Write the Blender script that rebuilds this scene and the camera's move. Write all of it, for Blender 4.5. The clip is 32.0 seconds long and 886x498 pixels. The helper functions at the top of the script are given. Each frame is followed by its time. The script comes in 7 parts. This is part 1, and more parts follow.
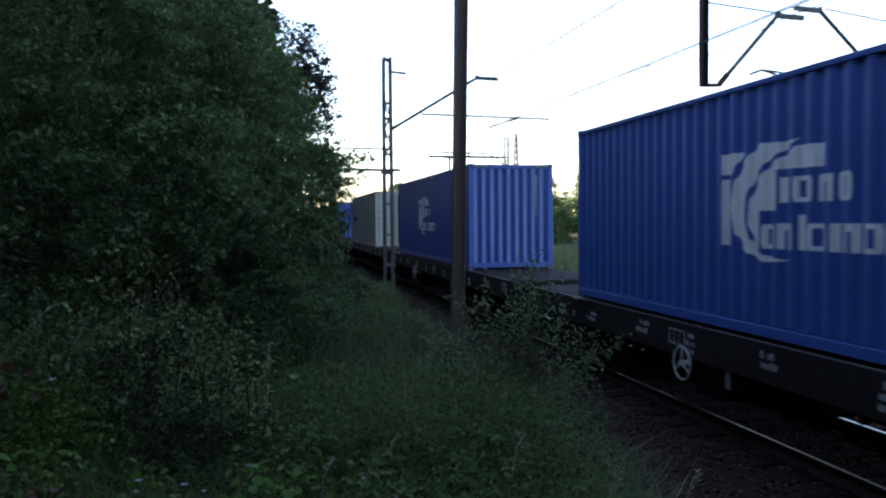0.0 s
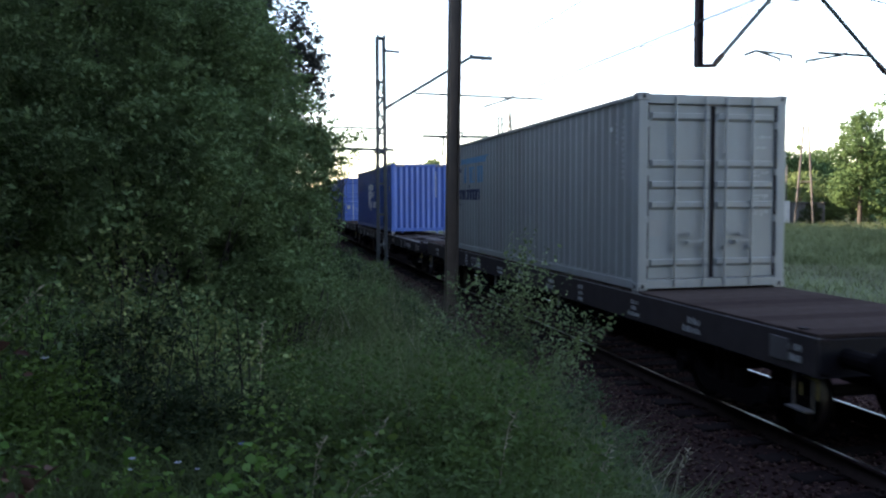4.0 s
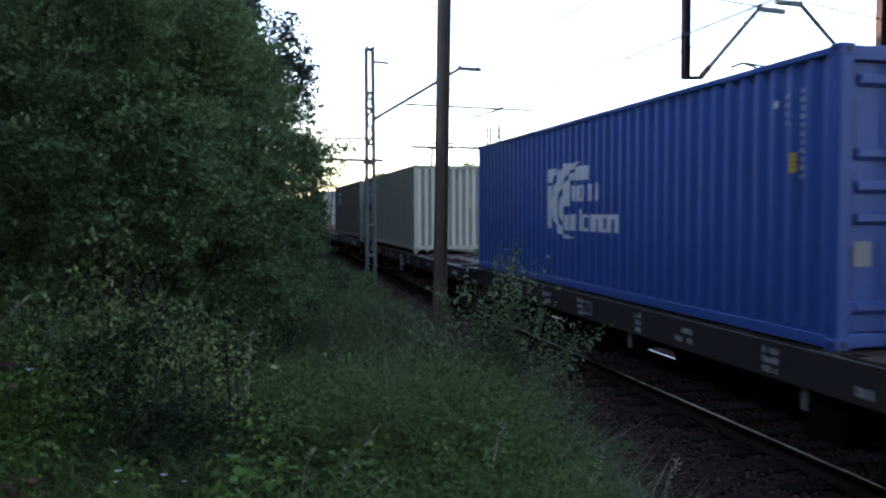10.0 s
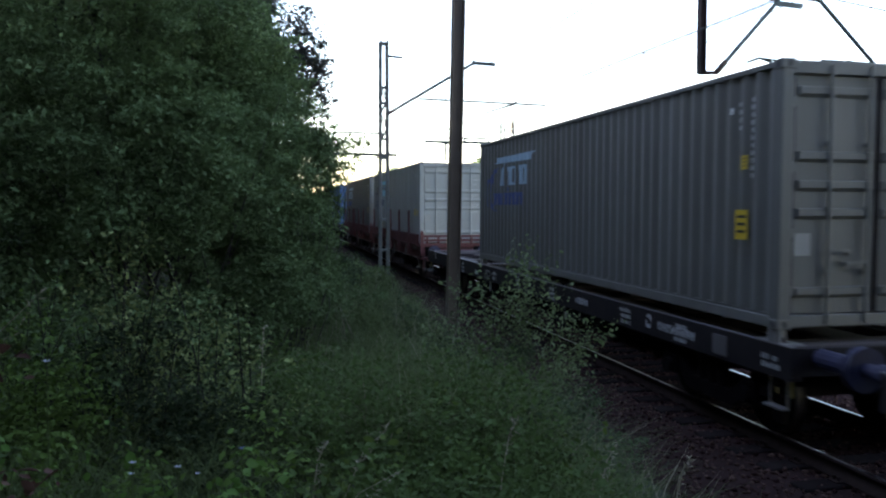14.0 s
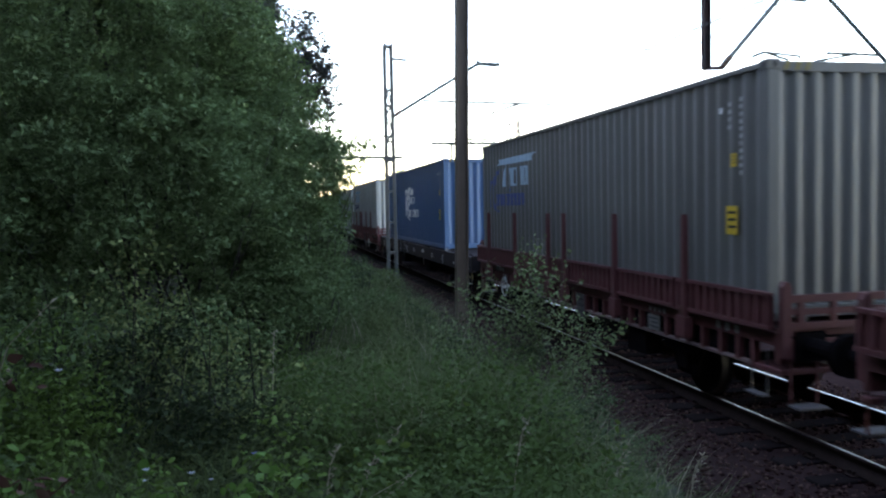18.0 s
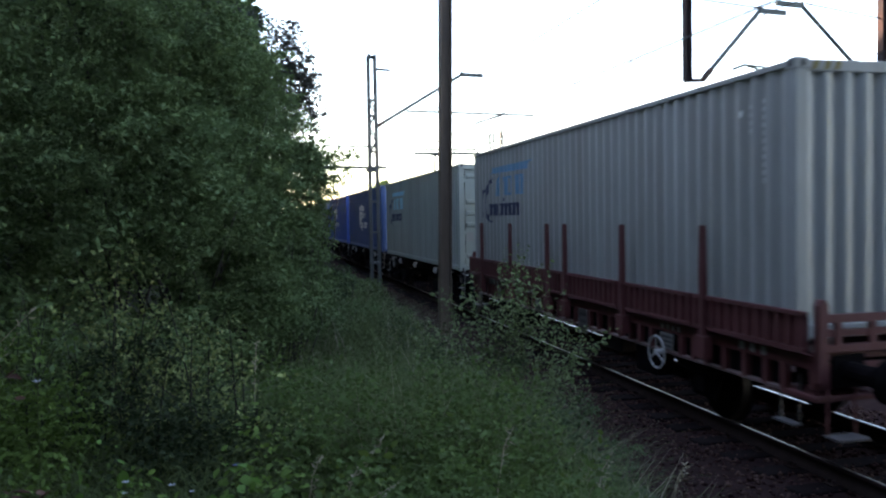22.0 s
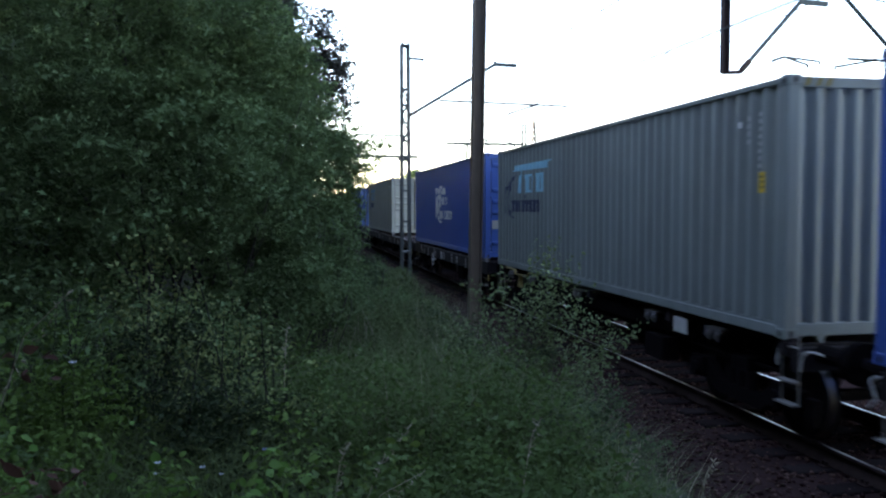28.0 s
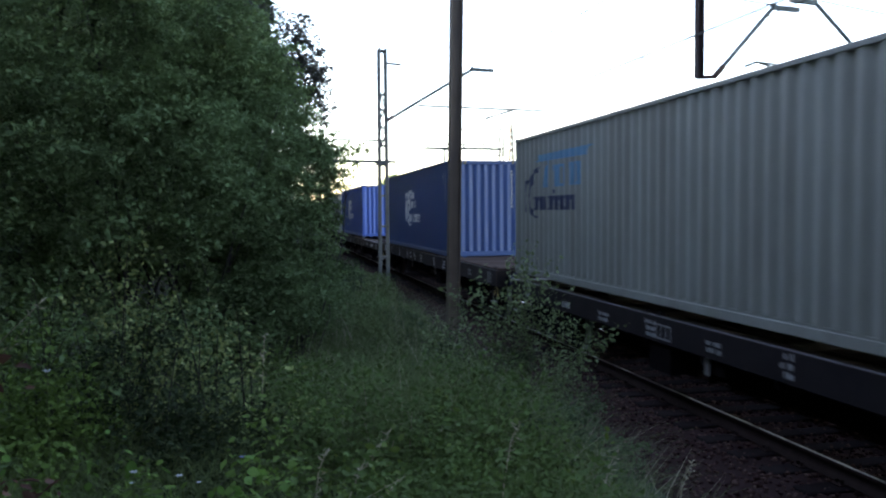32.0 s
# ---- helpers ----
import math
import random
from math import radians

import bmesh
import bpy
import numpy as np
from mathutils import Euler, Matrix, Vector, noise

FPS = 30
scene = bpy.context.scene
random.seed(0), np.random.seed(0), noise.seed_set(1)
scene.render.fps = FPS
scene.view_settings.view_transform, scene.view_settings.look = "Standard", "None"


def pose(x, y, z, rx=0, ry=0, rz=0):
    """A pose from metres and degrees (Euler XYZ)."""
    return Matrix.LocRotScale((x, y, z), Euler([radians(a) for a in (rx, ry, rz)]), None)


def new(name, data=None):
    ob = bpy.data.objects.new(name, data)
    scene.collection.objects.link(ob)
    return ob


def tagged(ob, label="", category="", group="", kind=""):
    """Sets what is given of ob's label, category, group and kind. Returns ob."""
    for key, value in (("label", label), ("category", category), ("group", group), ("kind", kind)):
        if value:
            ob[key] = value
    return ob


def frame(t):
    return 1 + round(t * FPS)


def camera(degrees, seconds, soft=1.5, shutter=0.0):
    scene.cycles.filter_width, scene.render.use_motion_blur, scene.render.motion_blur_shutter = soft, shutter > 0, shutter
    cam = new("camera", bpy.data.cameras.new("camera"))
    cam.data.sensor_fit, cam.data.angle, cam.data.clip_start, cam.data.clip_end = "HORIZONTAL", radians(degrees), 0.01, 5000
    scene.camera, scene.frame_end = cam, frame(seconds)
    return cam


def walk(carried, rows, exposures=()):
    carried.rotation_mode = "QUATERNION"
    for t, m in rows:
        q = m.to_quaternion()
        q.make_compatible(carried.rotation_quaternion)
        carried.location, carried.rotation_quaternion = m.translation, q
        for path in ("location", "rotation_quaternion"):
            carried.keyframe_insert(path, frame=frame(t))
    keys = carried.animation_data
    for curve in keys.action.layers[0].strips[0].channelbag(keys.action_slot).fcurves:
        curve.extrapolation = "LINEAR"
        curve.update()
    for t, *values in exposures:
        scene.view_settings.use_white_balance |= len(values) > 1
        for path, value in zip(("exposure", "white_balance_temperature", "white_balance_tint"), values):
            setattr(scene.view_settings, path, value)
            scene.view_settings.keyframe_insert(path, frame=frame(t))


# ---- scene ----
cam = camera(57.77, 32.0, soft=2.2, shutter=0.3)

# ---- camera: held by hand on the bank beside the line, turning a little ----
EYE_Z = 2.628
STOPS = 2.75
TURNS = [
    (0.0, -12.17, -2.02, 0.47), (0.5, -12.31, -2.15, 0.69), (1.0, -12.33, -2.60, 0.39), (1.5, -12.14, -2.62, 0.64),
    (2.0, -12.55, -2.72, 0.35), (2.5, -12.73, -2.84, 0.39), (3.0, -12.52, -3.19, 0.60), (3.5, -12.49, -3.36, 0.30),
    (5.5, -13.42, -3.59, 0.02), (6.0, -13.94, -3.59, -0.49), (6.5, -14.22, -3.22, -0.03), (7.0, -14.81, -3.14, 0.12),
    (7.5, -14.49, -2.89, 0.27), (8.0, -14.39, -2.78, 0.48), (8.5, -14.06, -2.94, 0.33), (9.0, -13.77, -2.95, 0.23),
    (9.5, -13.77, -2.96, 0.19), (10.0, -13.43, -2.69, 0.18), (10.5, -13.45, -2.58, 0.05), (11.0, -13.90, -2.70, 0.22),
    (11.5, -13.86, -2.62, 0.30), (12.0, -13.61, -2.86, 0.12), (12.5, -13.15, -3.07, 0.07), (13.0, -12.71, -3.13, -0.06),
    (13.5, -12.37, -3.15, 0.12), (14.0, -12.48, -3.06, -0.08), (14.5, -12.34, -3.34, -0.05), (16.5, -11.98, -3.80, -0.15),
    (17.0, -12.16, -3.45, -0.09), (17.5, -12.27, -3.27, 0.42), (18.0, -11.97, -2.95, 1.15), (18.5, -12.31, -2.60, 0.98),
    (19.0, -12.20, -2.51, 0.70), (19.5, -12.14, -2.58, 0.84), (20.0, -12.00, -2.69, 0.53), (20.5, -11.95, -2.59, 0.76),
    (21.0, -12.26, -1.82, 0.84), (21.5, -12.61, -2.20, 0.54), (22.0, -13.15, -2.25, 1.01), (22.5, -13.27, -2.42, 1.12),
    (23.0, -13.73, -2.35, 0.76), (23.5, -14.17, -2.40, 0.69), (24.0, -14.21, -2.40, 0.71), (24.5, -14.19, -2.68, 0.52),
    (25.0, -13.70, -2.72, 0.39), (25.5, -13.32, -3.23, 0.61), (27.5, -11.40, -2.67, 0.48), (28.0, -10.95, -2.94, 0.14),
    (28.5, -10.60, -2.86, 0.18), (29.0, -10.74, -2.78, 0.24), (29.5, -11.50, -2.50, 0.38), (30.0, -12.60, -2.45, 0.51),
    (30.5, -12.76, -2.58, 0.69), (31.0, -13.11, -2.68, 0.51), (31.5, -12.78, -2.84, 0.30), (32.0, -12.51, -2.61, 0.41),
]
walk(cam, [(t, pose(0, 0, EYE_Z, 90 + pitch, roll, yaw)) for t, yaw, pitch, roll in TURNS],
     exposures=[(t, STOPS + d, k, 22) for t, d, k in ((0, -0.35, 6800), (1, -0.65, 6800), (2, -0.35, 6900), (3, -0.15, 7000), (6, 0.05, 7400), (7, 0.02, 7300), (8, 0.35, 7200), (9, 0.05, 7200), (11, 0.0, 7300), (12, -0.1, 7400), (13, 0.1, 7500), (14.5, 0.15, 7400), (17, 0.6, 7600), (19, 0.5, 7600), (21, 0.4, 7500), (22, 0.25, 7500), (23, 0.35, 7400), (25, 0.25, 7200), (28, 0.3, 7100), (30, 0.25, 7200), (31, 0.1, 7200), (32, 0.35, 7400))])

# ---- light: clear evening sky, a low sun behind the trees added on the near side ----
SUN_EL, SUN_AZ = 15.0, 281.0     # degrees; azimuth clockwise from +y
world = bpy.data.worlds.new("world")
scene.world = world
world.use_nodes = True
wn = world.node_tree.nodes
sky = wn.new("ShaderNodeTexSky")
sky.sky_type, sky.sun_disc = "NISHITA", False
sky.sun_elevation, sky.sun_rotation = radians(SUN_EL), radians(SUN_AZ)
sky.air_density, sky.dust_density, sky.ozone_density = 1.0, 0.4, 1.6
world.node_tree.links.new(sky.outputs[0], wn["Background"].inputs[0])
wn["Background"].inputs[1].default_value = 0.15
sun = new("sun", bpy.data.lights.new("sun", "SUN"))
sun.data.energy, sun.data.angle, sun.data.color = 4.6, radians(0.6), (1.0, 0.87, 0.68)
sun_way = Vector((-math.sin(radians(SUN_AZ)) * math.cos(radians(SUN_EL)), -math.cos(radians(SUN_AZ)) * math.cos(radians(SUN_EL)), -math.sin(radians(SUN_EL))))
sun.rotation_euler = sun_way.to_track_quat("-Z", "Y").to_euler()


# ---- materials ----
def mat(name, base, rough=0.7, metal=0.0, var=0.15, scale=6.0, bump=0.0, bump_scale=40.0, dirt=None, dirt_amount=0.3, dirt_scale=1.2, streak=False, island=0.0, spec=0.5, object_random=0.0):
    m = bpy.data.materials.new(name)
    m.use_nodes = True
    nt = m.node_tree
    n, l = nt.nodes, nt.links
    bsdf = n["Principled BSDF"]
    bsdf.inputs["Roughness"].default_value = rough
    bsdf.inputs["Metallic"].default_value = metal
    bsdf.inputs["Specular IOR Level"].default_value = spec
    co = n.new("ShaderNodeTexCoord")
    source = co.outputs["Object"]
    if streak:
        mp = n.new("ShaderNodeMapping")
        mp.inputs["Scale"].default_value = (1.0, 1.0, 0.12)
        l.new(source, mp.inputs[0])
        streaked = mp.outputs[0]
    else:
        streaked = source
    t1 = n.new("ShaderNodeTexNoise")
    t1.inputs["Scale"].default_value, t1.inputs["Detail"].default_value = scale, 6.0
    l.new(source, t1.inputs["Vector"])
    mix = n.new("ShaderNodeMix")
    mix.data_type, mix.blend_type = "RGBA", "MIX"
    dark = tuple(c * (1 - var) for c in base)
    light = tuple(min(1, c * (1 + var)) for c in base)
    mix.inputs[6].default_value, mix.inputs[7].default_value = (*dark, 1), (*light, 1)
    l.new(t1.outputs[0], mix.inputs[0])
    out = mix.outputs[2]
    if dirt:
        t2 = n.new("ShaderNodeTexNoise")
        t2.inputs["Scale"].default_value, t2.inputs["Detail"].default_value, t2.inputs["Roughness"].default_value = dirt_scale, 8.0, 0.7
        l.new(streaked, t2.inputs["Vector"])
        ramp = n.new("ShaderNodeValToRGB")
        ramp.color_ramp.elements[0].position, ramp.color_ramp.elements[1].position = 0.40, 0.85
        ramp.color_ramp.elements[1].color = (dirt_amount, dirt_amount, dirt_amount, 1)
        l.new(t2.outputs[0], ramp.inputs[0])
        mx = n.new("ShaderNodeMix")
        mx.data_type = "RGBA"
        mx.inputs[7].default_value = (*dirt, 1)
        l.new(ramp.outputs[0], mx.inputs[0])
        l.new(out, mx.inputs[6])
        out = mx.outputs[2]
    if island or object_random:
        if island:
            g = n.new("ShaderNodeNewGeometry")
            value = g.outputs["Random Per Island"]
        else:
            g = n.new("ShaderNodeObjectInfo")
            value = g.outputs["Random"]
        amount = island or object_random
        mr = n.new("ShaderNodeMapRange")
        mr.inputs[3].default_value, mr.inputs[4].default_value = 1 - amount, 1 + amount
        l.new(value, mr.inputs[0])
        hs = n.new("ShaderNodeHueSaturation")
        l.new(mr.outputs[0], hs.inputs["Value"])
        mh = n.new("ShaderNodeMapRange")
        mh.inputs[3].default_value, mh.inputs[4].default_value = 0.5 - 0.03 * amount, 0.5 + 0.03 * amount
        l.new(value, mh.inputs[0])
        l.new(mh.outputs[0], hs.inputs["Hue"])
        l.new(out, hs.inputs["Color"])
        out = hs.outputs[0]
    l.new(out, bsdf.inputs["Base Color"])
    if bump:
        t3 = n.new("ShaderNodeTexNoise")
        t3.inputs["Scale"].default_value, t3.inputs["Detail"].default_value = bump_scale, 4.0
        l.new(source, t3.inputs["Vector"])
        b = n.new("ShaderNodeBump")
        b.inputs["Strength"].default_value, b.inputs["Distance"].default_value = bump, 0.02
        l.new(t3.outputs[0], b.inputs["Height"])
        l.new(b.outputs[0], bsdf.inputs["Normal"])
    return m


def leaf_mat(name, base, var=0.35, through_light=0.35, rough=0.55):
    m = mat(name, base, rough, 0.0, 0.42, 1.3, island=var * 0.6, spec=0.10)
    nt = m.node_tree
    n, l = nt.nodes, nt.links
    bsdf = n["Principled BSDF"]
    tr = n.new("ShaderNodeBsdfTranslucent")
    add = n.new("ShaderNodeMixShader")
    add.inputs[0].default_value = through_light
    l.new(bsdf.inputs["Base Color"].links[0].from_socket, tr.inputs[0])
    l.new(bsdf.outputs[0], add.inputs[1])
    l.new(tr.outputs[0], add.inputs[2])
    l.new(add.outputs[0], n["Material Output"].inputs[0])
    return m


M_BLUE = mat("blue_paint", (0.028, 0.086, 0.315), 0.45, 0, 0.12, 2.0, 0.05, 60, (0.045, 0.080, 0.22), 0.5, 1.0, True)
M_BLUE2 = mat("faded_blue_paint", (0.033, 0.096, 0.200), 0.5, 0, 0.12, 2.0, 0.05, 60, (0.05, 0.08, 0.17), 0.5, 1.0, True)
M_BLUE3 = mat("dusty_blue_paint", (0.022, 0.063, 0.178), 0.5, 0, 0.12, 2.0, 0.05, 60, (0.032, 0.058, 0.14), 0.5, 1.0, True)
M_GREY = mat("pale_grey_paint", (0.288, 0.298, 0.285), 0.5, 0, 0.10, 2.0, 0.05, 60, (0.17, 0.15, 0.125), 0.75, 0.9, True)
M_MIDGREY = mat("weathered_grey_paint", (0.255, 0.262, 0.234), 0.55, 0, 0.12, 2.0, 0.05, 60, (0.14, 0.122, 0.10), 0.75, 0.9, True)
M_DARKGREY = mat("dull_grey_paint", (0.128, 0.125, 0.114), 0.55, 0, 0.12, 2.0, 0.05, 60, (0.075, 0.063, 0.054), 0.75, 0.9, True)
M_SLATE = mat("slate_grey_paint", (0.188, 0.214, 0.206), 0.55, 0, 0.10, 2.0, 0.05, 60, (0.09, 0.09, 0.09), 0.7, 0.9, True)
M_COOLGREY = mat("cool_grey_paint", (0.29, 0.325, 0.295), 0.5, 0, 0.10, 2.0, 0.05, 60, (0.15, 0.14, 0.14), 0.75, 0.9, True)
M_WHITE = mat("white_marking", (0.72, 0.72, 0.70), 0.6, 0, 0.12, 9.0, dirt=(0.35, 0.34, 0.33), dirt_amount=0.4, dirt_scale=5)
M_SKYBLUE = mat("light_blue_marking", (0.24, 0.56, 0.68), 0.6, 0, 0.12, 9.0, dirt=(0.3, 0.36, 0.4), dirt_amount=0.5, dirt_scale=5)
M_FADEBLUE = mat("worn_blue_marking", (0.09, 0.25, 0.40), 0.6, 0, 0.12, 9.0, dirt=(0.2, 0.25, 0.3), dirt_amount=0.5, dirt_scale=5)
M_CHALKBLUE = mat("chalky_blue_marking", (0.33, 0.47, 0.56), 0.6, 0, 0.12, 9.0, dirt=(0.28, 0.32, 0.36), dirt_amount=0.5, dirt_scale=5)
M_DEEPBLUE = mat("worn_deep_blue_marking", (0.055, 0.085, 0.22), 0.65, 0, 0.15, 9.0, dirt=(0.12, 0.13, 0.17), dirt_amount=0.6, dirt_scale=4)
M_NAVY = mat("navy_marking", (0.030, 0.040, 0.085), 0.6, 0, 0.15, 9.0)
M_YELLOW = mat("yellow_marking", (0.62, 0.40, 0.03), 0.6, 0, 0.15, 9.0, dirt=(0.2, 0.14, 0.05), dirt_amount=0.4, dirt_scale=6)
M_DULLYELLOW = mat("faded_yellow_marking", (0.22, 0.17, 0.05), 0.7, 0, 0.2, 9.0, dirt=(0.08, 0.07, 0.05), dirt_amount=0.6, dirt_scale=6)
M_PALE = mat("dull_white_paint", (0.42, 0.41, 0.39), 0.65, 0, 0.2, 9.0)
M_STEEL = mat("galvanised_steel", (0.38, 0.38, 0.38), 0.45, 0.6, 0.15, 12)
M_FRAME = mat("black_wagon_frame", (0.017, 0.0140, 0.0160), 0.7, 0, 0.3, 5, 0.1, 60, (0.032, 0.024, 0.022), 0.6, 2.0, spec=0.10)
M_SILL = mat("grey_worn_sill", (0.040, 0.033, 0.034), 0.85, 0, 0.3, 4, 0.1, 60, (0.048, 0.036, 0.033), 0.7, 1.6, spec=0.08)
M_BUFFER = mat("blue_black_buffer", (0.030, 0.032, 0.070), 0.6, 0, 0.3, 5, dirt=(0.06, 0.045, 0.045), dirt_amount=0.6, dirt_scale=3, spec=0.3)
M_PALEMARK = mat("pale_sill_marking", (0.40, 0.40, 0.41), 0.7, 0, 0.3, 14, dirt=(0.06, 0.06, 0.06), dirt_amount=0.7, dirt_scale=9)
M_SEAT = mat("worn_pale_seat", (0.17, 0.16, 0.15), 0.7, 0, 0.25, 9, dirt=(0.06, 0.05, 0.045), dirt_amount=0.7, dirt_scale=6)
# oily gear; also the black sheets that hold the undersides' shade
M_GEAR = mat("oily_gear_and_shade", (0.0062, 0.0050, 0.0056), 0.9, 0, 0.3, 5, 0.1, 60, (0.013, 0.009, 0.008), 0.5, 2.0, spec=0.03)
M_WORNMARK = mat("worn_white_lettering", (0.34, 0.34, 0.34), 0.7, 0, 0.4, 14, dirt=(0.04, 0.04, 0.04), dirt_amount=0.8, dirt_scale=9)
M_CENTRE = mat("pale_worn_centre_plate", (0.070, 0.056, 0.057), 0.85, 0, 0.25, 3, 0.1, 60, (0.050, 0.038, 0.034), 0.7, 1.2, spec=0.15)
M_EDGE = mat("rubbed_steel_edge", (0.10, 0.092, 0.095), 0.6, 0.1, 0.25, 6, dirt=(0.04, 0.03, 0.03), dirt_amount=0.6, dirt_scale=3)
M_DECKSTEEL = mat("worn_deck_steel", (0.022, 0.018, 0.021), 0.85, 0.0, 0.3, 4, 0.1, 60, (0.05, 0.033, 0.028), 0.6, 1.5, spec=0.06)
M_PLANK = mat("weathered_deck_plank", (0.060, 0.043, 0.038), 1.0, 0, 0.3, 6, 0.2, 50, (0.045, 0.033, 0.028), 0.6, 2.0, object_random=0.25, spec=0.0)
M_RED = mat("oxide_red_paint", (0.104, 0.024, 0.024), 0.75, 0, 0.25, 4, 0.1, 60, (0.072, 0.030, 0.027), 0.6, 1.5)
M_RUBBED = mat("rubbed_red_flange", (0.20, 0.135, 0.125), 0.7, 0, 0.3, 4, dirt=(0.08, 0.03, 0.028), dirt_amount=0.9, dirt_scale=2.5)
M_WHEEL = mat("wheel_steel", (0.008, 0.0066, 0.007), 0.8, 0.0, 0.3, 8, spec=0.1)
M_TREAD = mat("polished_tread", (0.22, 0.21, 0.21), 0.3, 1.0, 0.1, 8)
M_RAILTOP = mat("polished_rail", (0.46, 0.44, 0.45), 0.30, 1.0, 0.15, 3)
M_RAIL = mat("rusty_rail", (0.034, 0.023, 0.021), 1.0, 0.0, 0.3, 10, spec=0.0)
M_SLEEPER = mat("tarred_sleeper_wood", (0.022, 0.0165, 0.0165), 0.95, 0, 0.35, 5, 0.4, 40, object_random=0.25, spec=0.0)
M_BALLAST = mat("dark_ballast", (0.038, 0.0222, 0.0212), 0.95, 0, 0.35, 9, 0.8, 25, (0.011, 0.008, 0.008), 0.7, 1.2, spec=0.0)
M_STONE = mat("ballast_stone", (0.062, 0.034, 0.031), 0.95, 0, 0.3, 12, island=0.75, spec=0.0)
M_SOIL = mat("grassy_soil", (0.024, 0.027, 0.014), 0.95, 0, 0.4, 1.5, 0.6, 12, (0.05, 0.038, 0.024), 0.6, 0.7)
M_FIELD = mat("meadow", (0.070, 0.082, 0.040), 0.95, 0, 0.3, 0.25, 0.5, 6, (0.11, 0.105, 0.066), 0.8, 0.06, spec=0.1)
M_POLE = mat("brown_painted_steel", (0.135, 0.090, 0.062), 0.65, 0, 0.35, 3, 0.1, 40, (0.018, 0.014, 0.013), 0.8, 2.2, True)
M_POLE_RED = mat("red_lead_steel", (0.014, 0.010, 0.011), 0.8, 0, 0.25, 3, dirt=(0.075, 0.028, 0.020), dirt_amount=0.6, dirt_scale=2.0, spec=0.2)
M_LATTICE = mat("grey_painted_lattice", (0.075, 0.078, 0.075), 0.6, 0.1, 0.2, 5)
M_TUBE = mat("green_grey_tube", (0.032, 0.046, 0.046), 0.55, 0.1, 0.2, 5)
M_OLDPOLE = mat("dark_weathered_pole", (0.055, 0.051, 0.048), 0.85, 0, 0.3, 3, dirt=(0.05, 0.042, 0.038), dirt_amount=0.7, dirt_scale=1.5)
M_INSUL = mat("brown_insulator", (0.06, 0.03, 0.02), 0.25, 0, 0.2, 9)
M_WIRE = mat("catenary_wire", (0.025, 0.024, 0.025), 0.7, 0.0, 0.2, 5)
M_CONCRETE = mat("weathered_concrete", (0.33, 0.32, 0.30), 0.85, 0, 0.2, 4, 0.2, 30, (0.2, 0.19, 0.17), 0.5, 1.0)
M_GRAVEL = mat("pale_gravel", (0.20, 0.19, 0.17), 0.95, 0, 0.2, 3, 0.3, 20, (0.12, 0.115, 0.09), 0.7, 0.8, spec=0.1)
M_PLASTER = mat("flaking_white_plaster", (0.50, 0.48, 0.45), 0.85, 0, 0.15, 2, 0.2, 20, (0.30, 0.27, 0.24), 0.7, 0.8)
# grey side wall of the hut, its shade deepened in the base colour
M_BRICKWALL = mat("grey_shaded_render", (0.10, 0.097, 0.092), 0.85, 0, 0.2, 2, 0.2, 20, (0.14, 0.12, 0.1), 0.6, 0.8)
M_DARK = mat("dark_opening", (0.015, 0.015, 0.017), 0.5)
M_ROOF = mat("roof_felt", (0.07, 0.065, 0.06), 0.85, 0, 0.2, 3)
M_BARK = mat("bark", (0.030, 0.024, 0.019), 0.9, 0, 0.35, 8, 0.6, 25)
L_BUSH = leaf_mat("bush_leaf", (0.112, 0.166, 0.070), 0.40, 0.3, 0.7)
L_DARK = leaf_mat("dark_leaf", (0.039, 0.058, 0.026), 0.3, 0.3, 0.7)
L_PURPLE = leaf_mat("plum_leaf", (0.066, 0.070, 0.062), 0.35, 0.3, 0.7)
L_LIGHT = leaf_mat("pale_leaf", (0.220, 0.262, 0.098), 0.25, 0.3, 0.65)
L_NETTLE = leaf_mat("nettle_leaf", (0.116, 0.188, 0.045), 0.25, 0.35, 0.65)
L_BRIGHT = leaf_mat("bright_broad_leaf", (0.105, 0.205, 0.045), 0.3, 0.35, 0.6)
L_YELLOWISH = leaf_mat("yellowish_leaf", (0.100, 0.145, 0.034), 0.2, 0.35, 0.6)
L_GRASS = leaf_mat("grass_blade", (0.095, 0.127, 0.048), 0.28, 0.3, 0.7)
L_BRAMBLE = leaf_mat("bramble_leaf", (0.080, 0.128, 0.038), 0.25, 0.35, 0.65)
L_MEADOW = leaf_mat("meadow_blade", (0.136, 0.160, 0.074), 0.3, 0.25, 0.8)
L_STRAW = leaf_mat("straw", (0.33, 0.285, 0.20), 0.2, 0.2)
L_STRAWGREEN = leaf_mat("dry_meadow_blade", (0.125, 0.125, 0.076), 0.2, 0.2, 0.8)
L_HERB = leaf_mat("dark_herb_leaf", (0.066, 0.100, 0.046), 0.35, 0.3, 0.7)
L_SAPLING = leaf_mat("rose_leaf", (0.150, 0.192, 0.090), 0.25, 0.3, 0.65)
L_DRYWEED = leaf_mat("dry_brown_weed", (0.105, 0.078, 0.066), 0.35, 0.1, 0.85)
L_DARKFAR = leaf_mat("shaded_bush_leaf", (0.030, 0.046, 0.020), 0.3, 0.2, 0.7)
L_FAR = leaf_mat("far_tree_leaf", (0.064, 0.110, 0.042), 0.3, 0.25, 0.7)
L_FAR2 = leaf_mat("yellow_green_leaf", (0.125, 0.175, 0.068), 0.25, 0.25, 0.7)
L_RED = leaf_mat("reddish_leaf", (0.085, 0.040, 0.028), 0.3, 0.3)
